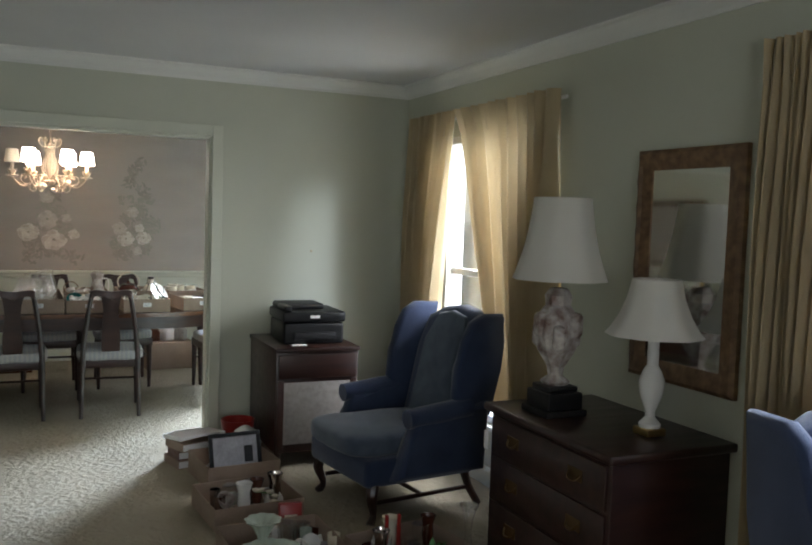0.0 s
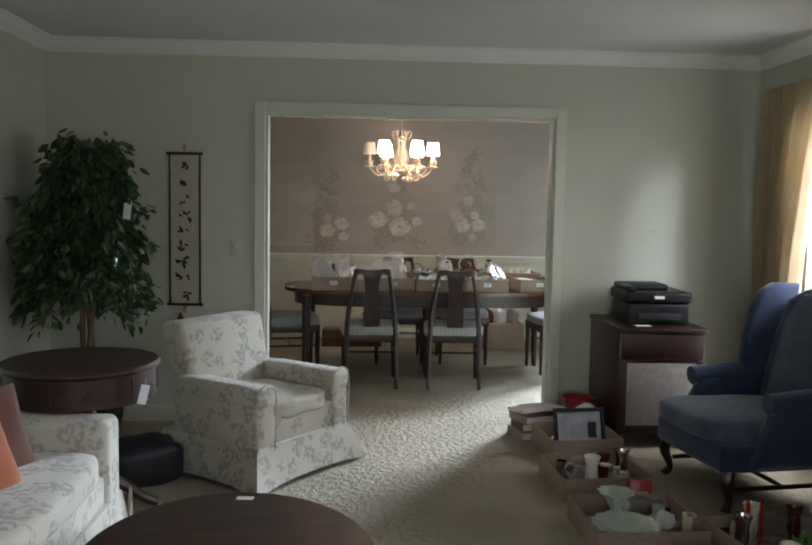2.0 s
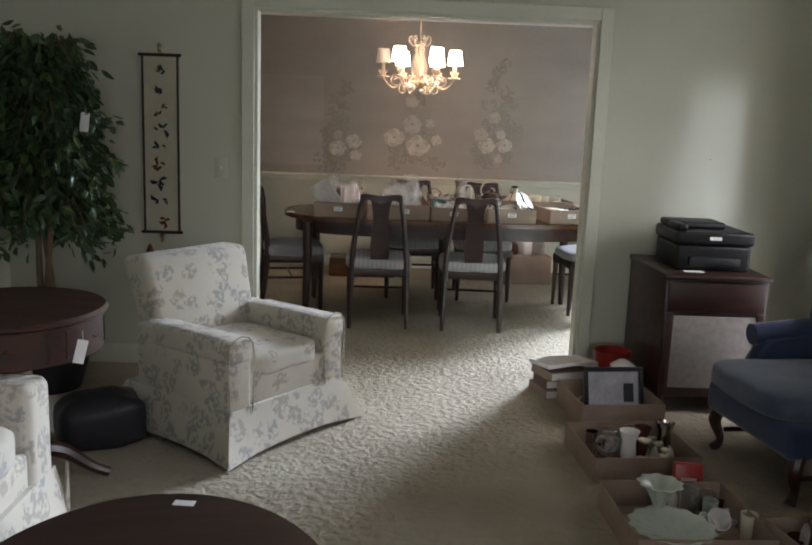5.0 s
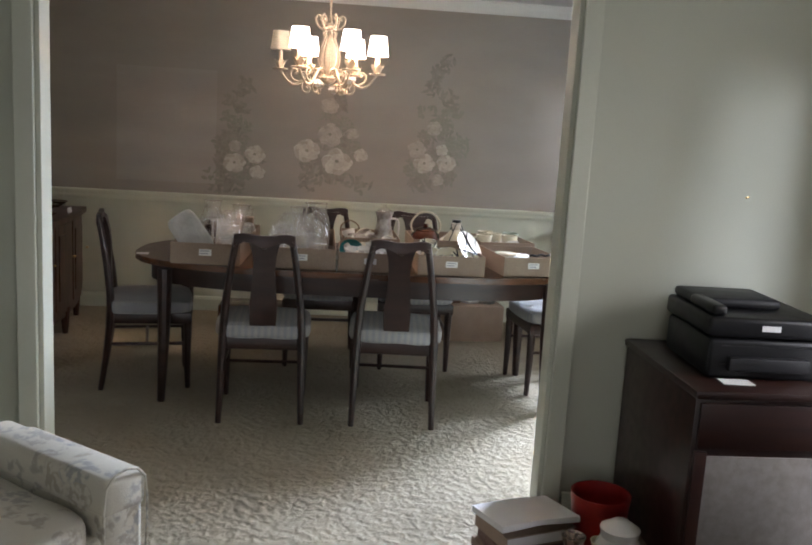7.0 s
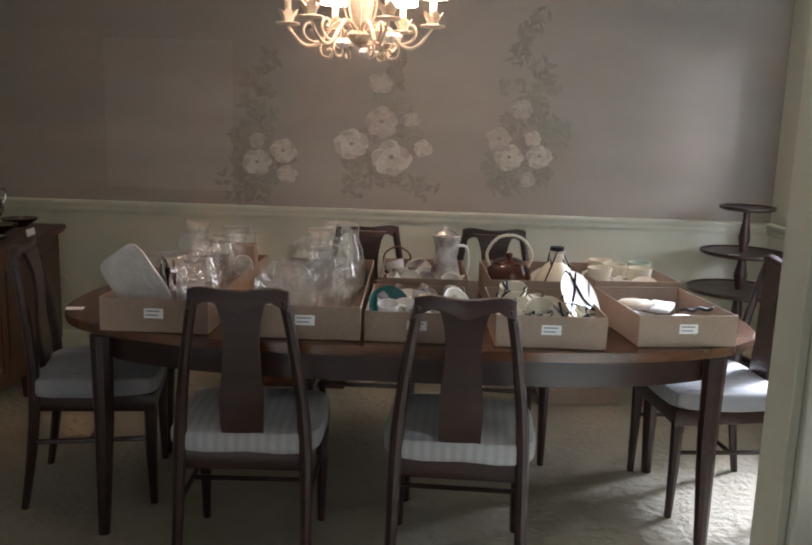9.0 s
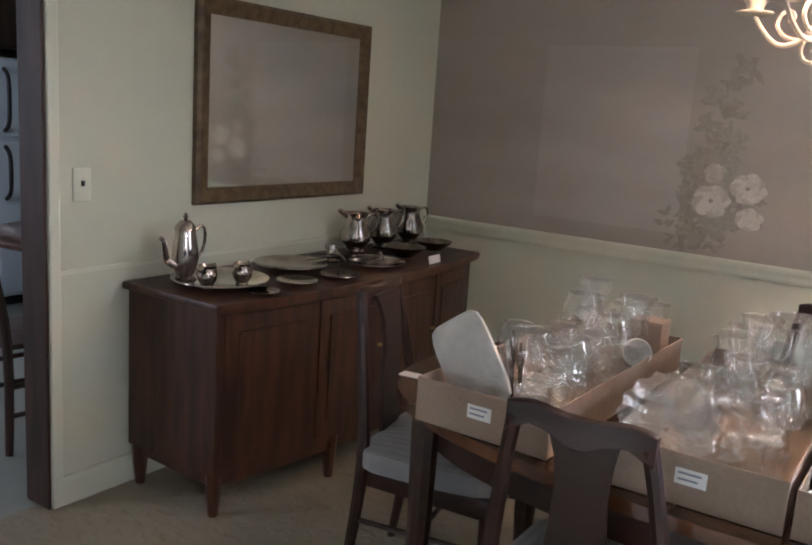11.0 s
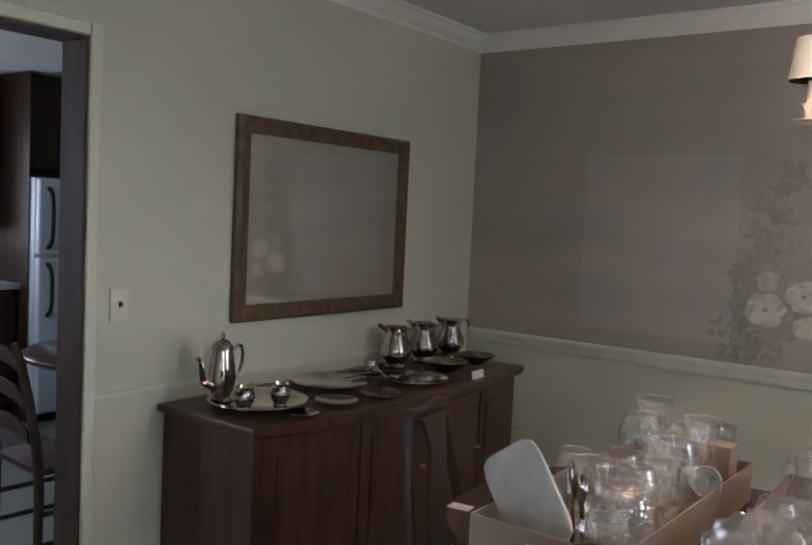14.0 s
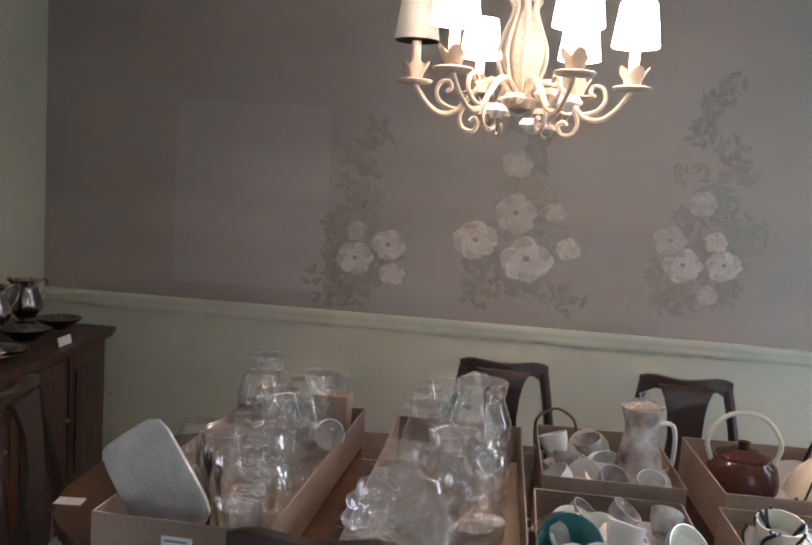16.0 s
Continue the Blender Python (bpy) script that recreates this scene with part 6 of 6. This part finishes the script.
curtains(pose(XR - 0.10, -1.30, 0), -0.83, 0.86, 1, (0.02, 0.74, 0.20, 0.31))
curtains(pose(XR - 0.10, -4.36, 0), -0.95, 0.95, 5, (1.1, 0.71, 0.0, 0.58))

# ---- boxes of goods on the living room carpet ----
FB = "shallow cardboard box of sale goods on the carpet"
for x, y, w, d, h, a in ((1.92, -0.83, 0.42, 0.40, 0.13, 6), (1.86, -1.42, 0.46, 0.42, 0.11, 5), (1.86, -2.08, 0.48, 0.46, 0.11, 2), (2.38, -2.30, 0.44, 0.40, 0.11, 10), (2.12, -2.68, 0.46, 0.40, 0.11, -4)):
    tray_box(pose(x, y, 0, 0, 0, a), w, d, h, FB, False, "boxes on the carpet")
random.seed(41)
for bx, by, w, d in ((1.86, -1.42, 0.16, 0.14), (1.95, -1.98, 0.11, 0.09), (2.38, -2.28, 0.14, 0.12), (2.12, -2.68, 0.15, 0.12), (1.99, -0.78, 0.07, 0.06)):
    for k in range(6):
        x, y = bx + random.uniform(-w, w), by + random.uniform(-d, d)
        if k % 2:
            ware("china_cup", CUP, random.choice((M_CHINA, M_PORCELAIN)), "white china cup in a box on the carpet", "cup", x, y, 0.03, random.uniform(0.8, 1.1), rx=random.uniform(-35, 45), rz=random.uniform(0, 90), group="cups on the floor")
        else:
            ware("tumbler", TUMBLER, M_GLASS, "clear glass tumbler in a box on the carpet", "glass", x, y, 0.006, random.uniform(0.9, 1.3), 12, 0.02, group="glasses on the floor")
bk = solo("open_book", prism([(-0.15, 0.0), (0.0, 0.010), (0.15, 0.0), (0.15, 0.022), (0.0, 0.028), (-0.15, 0.022)], -0.11, 0.11, "xz"), M_PAPER, "large white book lying on top of a low stack", "book", pose(1.755, -0.48, 0.162, -6, 0, 18))
for k, (w, d, rz, mm) in enumerate(((0.30, 0.22, 14, M_CARD), (0.27, 0.2, 10, M_BROWN), (0.28, 0.21, 20, M_CARD))):
    b = thing("book", "brown bound book in a stack on the carpet", "book", pose(1.76, -0.47, 0.05 * k, 0, 0, rz), "stacked books")
    part("cover", boxes((-w / 2, w / 2, -d / 2, d / 2, 0, 0.004), (-w / 2, w / 2, -d / 2, d / 2, 0.044, 0.048), (-w / 2, -w / 2 + 0.004, -d / 2, d / 2, 0.004, 0.044)), mm, b)
    part("pages", boxes((-w / 2 + 0.005, w / 2 - 0.006, -d / 2 + 0.006, d / 2 - 0.006, 0.0045, 0.0435)), M_PAPER, b)
bu = solo("red_bucket", lathe([(0, 0), (0.085, 0), (0.10, 0.2), (0.105, 0.24), (0.10, 0.24), (0.08, 0.01), (0, 0.01)], 28), M_RED, "dark red lacquered bucket standing on carpet", "bucket", pose(2.03, -0.44, 0))
jr = solo("white_jar", lathe([(0, 0), (0.07, 0), (0.08, 0.04), (0.08, 0.15), (0.06, 0.19), (0.065, 0.22), (0.02, 0.25), (0, 0.25)], 24), M_CHINA, "white china jar with a lid in front of a bucket", "jar", pose(2.02, -0.68, 0.006))
pf = thing("picture_frame", "dark framed picture leaning in a box on carpet", "picture", pose(1.90, -1.0, 0.09, -16, 0, 6))
part("frame", boxes((-0.15, 0.15, -0.008, 0.008, 0, 0.022), (-0.15, 0.15, -0.008, 0.008, 0.188, 0.21), (-0.15, -0.128, -0.008, 0.008, 0.022, 0.188), (0.128, 0.15, -0.008, 0.008, 0.022, 0.188), bevel=0.003), M_BLACK, pf)
part("print", boxes((-0.128, 0.128, -0.002, 0.004, 0.022, 0.188)), mat("grey_print", (0.30, 0.29, 0.31), 0.4, 0, 0.3, 10), pf)
part("dark_block", boxes((0.05, 0.10, -0.0035, -0.002, 0.04, 0.13)), M_DARK, pf)
random.seed(31)
GOODS = (M_CHINA, M_CREAM, M_GLASS, M_SILVER, M_GLASS, M_CHINA, M_JADE, M_BROWNGLAZE)
for bx, by, n in ((1.92, -0.78, 8), (1.86, -1.42, 12), (2.38, -2.30, 12), (2.12, -2.68, 12), (1.95, -1.98, 8)):
    spots = [(-0.14 + 0.095 * i, -0.12 + 0.12 * j) for i in range(4) for j in range(3)]
    random.shuffle(spots)
    for (dx, dy) in spots[:n]:
        kind = random.choice(((CUP, "china_cup", "cup"), (VASE, "small_vase", "vase"), (TUMBLER, "tumbler", "glass"), (BOWL, "small_bowl", "bowl"), (CUP, "china_cup", "cup")))
        ma = random.choice(GOODS)
        word = {M_CHINA: "white china", M_CREAM: "cream pottery", M_GLASS: "clear glass", M_SILVER: "silver-plated", M_JADE: "pale green glass", M_BROWNGLAZE: "brown glazed"}[ma]
        ware(kind[1], kind[0], ma, f"{word} {kind[2]} in a box on the carpet", kind[2], bx + dx, by + dy, 0.005, random.uniform(0.85, 1.0) * (0.45 if kind[0] is BOWL else 0.95), group="bric-a-brac")
jb = solo("ruffled_bowl", lathe([(0, 0), (0.05, 0), (0.05, 0.02), (0.03, 0.04), (0.05, 0.055), (0.10, 0.08), (0.145, 0.10), (0.135, 0.10), (0.09, 0.085), (0.02, 0.062), (0, 0.06)], 64, None, (0, 0, 0), 14, 0.045), M_JADE, "pale green ruffled glass dish in a box", "bowl", pose(1.78, -2.20, 0.005))
tp = solo("ruffled_bowl", lathe([(0, 0), (0.02, 0), (0.022, 0.05), (0.05, 0.075), (0.08, 0.085), (0.07, 0.086), (0.03, 0.07), (0, 0.06)], 48, None, (0, 0, 0), 9, 0.07), M_JADE, "small pale green ruffled glass comport", "bowl", pose(1.78, -2.05, 0.005, 0, 0, 0))
tp.scale = (1, 1, 2.2)
rd = solo("red_tin", boxes((-0.055, 0.055, -0.02, 0.02, 0, 0.15), bevel=0.006), M_RED, "red tin box standing in a carton", "tin", pose(1.98, -1.80, 0.006, -10, 0, -6))
part("writing", boxes((-0.03, 0.03, -0.0215, -0.0202, 0.08, 0.095)), M_CREAM, rd)
fl = thing("flower_garland", "string of small white silk flowers and green leaves", "garland", pose(1.93, -1.52, 0.006))
for k in range(12):
    a = k * 0.9
    part("blossom", lathe([(0, 0), (0.014, 0.006), (0.02, 0.016), (0.008, 0.012), (0, 0.014)], 12, None, (0.05 * math.cos(a), 0.05 * math.sin(a), 0.012 * k), 5, 0.2), M_CREAM, fl)
part("stems", tube([(0.05 * math.cos(k * 0.9), 0.05 * math.sin(k * 0.9), 0.012 * k) for k in range(12)], 0.004, 5), M_GREEN, fl)
gp = thing("silk_plant", "small green silk plant with pale flower in a box", "plant", pose(2.36, -2.56, 0.0))
part("pot", lathe([(0, 0), (0.05, 0), (0.065, 0.1), (0.06, 0.1), (0, 0.09)], 20), M_CREAM, gp)
random.seed(9)
bm = bmesh.new()
for k in range(70):
    a, e = random.uniform(0, 6.28), random.uniform(0.2, 1.3)
    u = Vector((math.cos(a) * math.cos(e), math.sin(a) * math.cos(e), math.sin(e)))
    v = u.cross(Vector((0, 0, 1))).normalized()
    q = Vector((0, 0, 0.1)) + u * random.uniform(0.02, 0.07)
    L, w = random.uniform(0.04, 0.07), random.uniform(0.012, 0.02)
    bm.faces.new([bm.verts.new(c) for c in (q, q + u * L * 0.5 + v * w, q + u * L - Vector((0, 0, 0.01)), q + u * L * 0.5 - v * w)])
part("leaves", bm, M_GREEN, gp, "", False)
part("flower", lathe([(0, 0), (0.03, 0.01), (0.045, 0.03), (0.03, 0.045), (0, 0.05)], 20, None, (-0.06, -0.02, 0.13), 6, 0.12), M_CREAM, gp)
cs = solo("candlestick", lathe([(0, 0), (0.05, 0), (0.052, 0.01), (0.015, 0.02), (0.02, 0.06), (0.012, 0.10), (0.02, 0.15), (0.012, 0.20), (0.018, 0.26), (0.03, 0.30), (0.042, 0.33), (0.039, 0.33), (0.02, 0.3), (0, 0.3)], 24), M_GLASS, "tall clear glass candlestick with flared cup", "candlestick", pose(2.55, -2.52, 0))
for x in (2.30, 2.36):
    solo("red_candle", lathe([(0, 0), (0.011, 0), (0.009, 0.2), (0.002, 0.205), (0, 0.205)], 12), M_RED, "thin red taper candle standing in a box", "candle", pose(x, -2.22, 0.005), "taper candles")
# dark stoneware beside the drum table
bg = solo("black_bag", cushion(0.36, 0.26, 0.17, 0.06, 8, seed=4), M_DARK, "black cloth bag slumped on the carpet", "bag", pose(-0.46, -1.36, 0.11, 0, 0, 30))
tr = solo("iron_stand", tube([(0, 0, 0), (0, 0, 0.4), (0.02, 0, 0.6), (0, 0, 0.72)], [0.02, 0.008, 0.008, 0.006], 8), M_DARK, "thin dark iron stand with a rust finial", "stand", pose(-0.40, -0.75, 0))
part("finial", lathe([(0, 0.72), (0.02, 0.74), (0.022, 0.76), (0.008, 0.79), (0, 0.8)], 12), M_BROWN, tr)


# ---- kitchen beyond the doorway ----
KX = -4.75
structure("floor_kitchen", boxes((KX - 0.1, DL - 0.06, -1.2, 3.6, -0.12, -0.004)), M_VINYL, "pale blue-grey vinyl kitchen floor")
structure("ceiling_kitchen", boxes((KX - 0.1, DL - 0.12, -1.2, 3.6, 2.30, 2.42)), M_CEIL, "white kitchen ceiling")
M_KWALL = mat("kitchen_paint", (0.30, 0.31, 0.25), 0.7, 0, 0.08, 2.0)
wall_y("wall_kitchen_west", KX - 0.1, KX, -1.2, 3.6, 2.3, [(1.0, 1.99, 1.12, 2.0)], M_KWALL, "drab green kitchen wall with a window")
wall_x("wall_kitchen_south", -1.3, -1.2, KX - 0.1, DL - 0.12, 2.3, [(-3.7, -2.5, 0.9, 2.0)], M_KWALL, "kitchen wall")
wall_x("wall_kitchen_north", 3.6, 3.7, KX - 0.1, DL - 0.12, 2.3, [], M_KWALL, "kitchen wall")
structure("wall_kitchen_east", boxes((XL - 0.22, XL - 0.12, -1.2, 0.0, 0, 2.3), (DL - 0.22, DL - 0.13, YF + 0.12, 3.6, 0, 2.3)), M_KWALL)
kw = window("window_kitchen", KX - 0.03, 1.0, 1.99, 1.12, 2.0, -1)
kw["label"] = "dark-framed kitchen window with bright daylight"
structure("trim_kitchen_window", boxes((KX, KX + 0.02, 0.93, 1.0, 1.05, 2.07), (KX, KX + 0.02, 1.99, 2.06, 1.05, 2.07), (KX, KX + 0.02, 1.0, 1.99, 2.0, 2.07), (KX, KX + 0.03, 0.93, 2.06, 1.05, 1.115), bevel=0.004), M_KWOOD, "dark wood window casing")
M_DAY = glow("daylight", (0.86, 0.93, 1.0), 2.6)
structure("backdrop", boxes((KX - 1.6, KX - 1.55, -0.4, 3.4, 0.4, 3.2)), M_DAY, "bright hazy daylight beyond the kitchen window")
# thin dark sheet, added to hide the refrigerator's pale side
solo("dark_side_sheet", boxes((KX + 0.005, KX + 0.70, 2.3365, 2.3395, 0.0, 2.295)), M_KWOOD, "thin dark upright sheet covering the refrigerator's side", "panel")
# narrow pale pleated strip between the window casing and the wall cabinet
sd = thing("pale_strip", "narrow pale pleated strip beside the kitchen window", "curtain", pose(KX + 0.05, 2.025, 0))
bm = bmesh.new()
rows = [[bm.verts.new((0.012 * math.sin(i * 1.3 + 0.4 * j), -0.035 + 0.07 * i / 14, 2.08 - 0.83 * j / 6)) for i in range(15)] for j in range(7)]
for p, q in zip(rows, rows[1:]):
    for i in range(14):
        bm.faces.new((p[i], p[i + 1], q[i + 1], q[i]))
part("panel", bm, cloth("pale_strip_cloth", (0.62, 0.58, 0.42), 0.4, 0.2, 20), sd)
# unseen window, added around the lamp that lights refrigerator and floor
ks = window("window_kitchen_unseen", -3.1, -0.6, 0.6, 0.9, 2.0, 1)
ks.matrix_world = pose(-3.1, -1.23, 0.9, 0, 0, -90)
cv = thing("cafe_valance", "pale green checked ruffled valance over kitchen window", "valance", pose(KX + 0.06, 1.50, 1.86))
bm = bmesh.new()
rows = [[bm.verts.new((0.015 * math.sin(i * 1.1) * (0.4 + 0.6 * j), -0.55 + 1.1 * i / 60, 0.24 - 0.24 * j)) for i in range(61)] for j in range(2)]
for i in range(60):
    bm.faces.new((rows[0][i], rows[0][i + 1], rows[1][i + 1], rows[1][i]))
part("ruffle", bm, cloth("valance_cloth", (0.50, 0.55, 0.42), 0.3, 0.3, 30), cv)


def base_cabinet(y0, y1):
    c = thing("base_cabinet", "dark stained wooden kitchen base cabinet", "cabinet", pose(KX, (y0 + y1) / 2, 0), "kitchen cabinets")
    h = (y1 - y0) / 2
    part("body", boxes((0.004, 0.57, -h, h, 0.1, 0.88)), M_KWOOD, c)
    part("toe_kick", boxes((0.004, 0.50, -h, h, 0, 0.1)), M_BLACK, c)
    for s in (-1, 1):
        d = part("door", boxes((0.57, 0.588, s * h / 2 - h / 2 + 0.008, s * h / 2 + h / 2 - 0.008, 0.12, 0.70), bevel=0.004), M_KWOOD, c)
        part("handle", tube([(0.592, s * 0.04, 0.55), (0.605, s * 0.04, 0.6), (0.592, s * 0.04, 0.65)], 0.004, 6), M_BRASS, d)
        part("drawer", boxes((0.57, 0.588, s * h / 2 - h / 2 + 0.008, s * h / 2 + h / 2 - 0.008, 0.72, 0.86), bevel=0.004), M_KWOOD, c)
    return c


for y0, y1 in ((0.24, 0.98), (0.98, 1.72), (1.72, 2.33)):
    base_cabinet(y0, y1)
solo("countertop", boxes((KX + 0.002, KX + 0.62, 0.22, 2.335, 0.88, 0.92), (KX + 0.002, KX + 0.02, 0.22, 2.335, 0.92, 1.02), bevel=0.006), M_COUNTER, "pale laminate kitchen countertop with backsplash", "countertop")


def wall_cabinet(x0, x1, y0, y1, z0):
    c = thing("wall_cabinet", "dark stained wooden kitchen wall cabinet", "cabinet", pose(0, 0, 0), "kitchen cabinets")
    part("body", boxes((x0, x1, y0, y1, z0, 2.295)), M_KWOOD, c)
    part("door", boxes((x1, x1 + 0.018, y0 + 0.01, y1 - 0.01, z0 + 0.02, 2.2), bevel=0.004), M_KWOOD, c)


wall_cabinet(KX + 0.004, KX + 0.34, 2.09, 2.335, 1.27)
wall_cabinet(KX + 0.004, KX + 0.34, 0.35, 0.85, 1.36)
wall_cabinet(KX + 0.004, KX + 0.60, 2.34, 3.10, 1.68)
wall_cabinet(KX + 0.004, KX + 0.60, 3.105, 3.59, 1.0)
pt = solo("paper_towel", lathe([(0, 0), (0.055, 0), (0.055, 0.27), (0.02, 0.27), (0.02, 0.28), (0, 0.28)], 24), M_PAPER, "upright white paper towel roll on the counter", "paper towel", pose(KX + 0.30, 1.98, 0.921))
fx = thing("paper_shelf", "small white wall shelf with a bottle", "shelf", pose(KX + 0.002, 2.20, 1.10))
part("board", boxes((0, 0.10, -0.14, 0.14, 0, 0.05), bevel=0.006), M_PAPER, fx)
part("bottle", lathe([(0, 0.05), (0.025, 0.05), (0.025, 0.10), (0.012, 0.12), (0.012, 0.14), (0, 0.14)], 14, None, (0.05, 0.02, 0)), M_PAPER, fx)
fr = thing("refrigerator", "pale blue-white refrigerator with curved chrome handles", "refrigerator", pose(KX + 0.75, 2.72, 0))
part("body", boxes((-0.74, 0.0, -0.37, 0.37, 0.05, 1.62), bevel=0.015), M_STEEL, fr)
for z0, z1 in ((0.08, 1.10), (1.12, 1.61)):
    d = part("door", boxes((0.003, 0.06, -0.37, 0.37, z0, z1), bevel=0.015, seg=3), M_STEEL, fr)
    hz = (0.72, 1.06) if z0 < 1 else (1.16, 1.55)
    part("handle", tube([(0.06, -0.31, hz[0]), (0.11, -0.31, hz[0] + 0.05), (0.12, -0.31, (hz[0] + hz[1]) / 2), (0.11, -0.31, hz[1] - 0.05), (0.06, -0.31, hz[1])], 0.014, 8), M_DARK, d, "curved dark handle")
part("plinth", boxes((-0.7, 0.0, -0.35, 0.35, 0, 0.05)), M_BLACK, fr)
kt = thing("kitchen_table", "round polished dark wooden kitchen table", "table", pose(-2.45, 2.02, 0))
part("tabletop", lathe([(0, 0.705), (0.50, 0.705), (0.52, 0.715), (0.52, 0.73), (0.505, 0.74), (0, 0.74)], 48), M_WALNUT, kt)
part("pedestal", lathe([(0, 0.1), (0.06, 0.1), (0.08, 0.2), (0.045, 0.35), (0.06, 0.5), (0.05, 0.6), (0.1, 0.705), (0, 0.705)], 20), M_KWOOD, kt)
for k in range(4):
    a = k * 1.571 + 0.3
    part("foot", tube([(r * math.cos(a), r * math.sin(a), z) for r, z in ((0.03, 0.2), (0.18, 0.13), (0.34, 0.03))], [0.04, 0.03, 0.025], 8), M_KWOOD, kt)


def ladder_chair(m):
    """Ladder-back kitchen chair, back towards -y."""
    c = thing("kitchen_chair", "black-stained ladder-back kitchen chair with flat seat", "chair", m, "kitchen chairs")
    part("seat", prism([(-0.19, -0.19), (0.19, -0.19), (0.215, 0.2), (-0.215, 0.2)], 0.43, 0.455, "xy", None, 0.008), M_KWOOD, c)
    for s in (-1, 1):
        part("rear_post", tube([(s * 0.19, -0.19, 0), (s * 0.185, -0.185, 0.45), (s * 0.185, -0.24, 0.8), (s * 0.18, -0.28, 0.95)], [0.016, 0.02, 0.017, 0.014], 9), M_KWOOD, c)
        part("front_leg", tube([(s * 0.2, 0.18, 0), (s * 0.195, 0.175, 0.1), (s * 0.195, 0.175, 0.44)], [0.013, 0.019, 0.02], 9), M_KWOOD, c)
        for z in (0.16, 0.28):
            part("side_rung", tube([(s * 0.195, 0.175, z), (s * 0.188, -0.188, z)], 0.011, 7), M_KWOOD, c)
    for z in (0.2, 0.31):
        part("front_rung", tube([(-0.195, 0.175, z), (0.195, 0.175, z)], 0.011, 7), M_KWOOD, c)
    for k, z in enumerate((0.56, 0.70, 0.84)):
        o = [(-0.18, z), (-0.1, z + 0.025), (0, z + 0.035), (0.1, z + 0.025), (0.18, z), (0.18, z + 0.05), (0.1, z + 0.085), (0, z + 0.095), (-0.1, z + 0.085), (-0.18, z + 0.05)]
        b = prism(o, -0.007, 0.007, "xz", None, 0.003)
        for v in b.verts:
            v.co.y += -0.20 - 0.15 * (v.co.z - 0.45)
        part("ladder_slat", b, M_KWOOD, c)
    return c


kc = ladder_chair(pose(-1.94, 1.34, 0, 0, 0, -4))
copy_thing(kc, pose(-3.05, 2.4, 0, 0, 0, -120))
solo("kitchen_rug", boxes((-0.35, 0.35, -0.6, 0.6, 0, 0.012), bevel=0.004), M_BROWN, "dark brown rug on the kitchen floor", "rug", pose(KX + 1.0, 1.65, -0.003))
# unseen window, added in the south wall to go with the fill lamp
wd = window("unseen_window_south", 0.9, -0.8, 0.8, 0.8, 2.05, 1)
wd.matrix_world = pose(0.9, YB - 0.03, 0.8, 0, 0, -90)
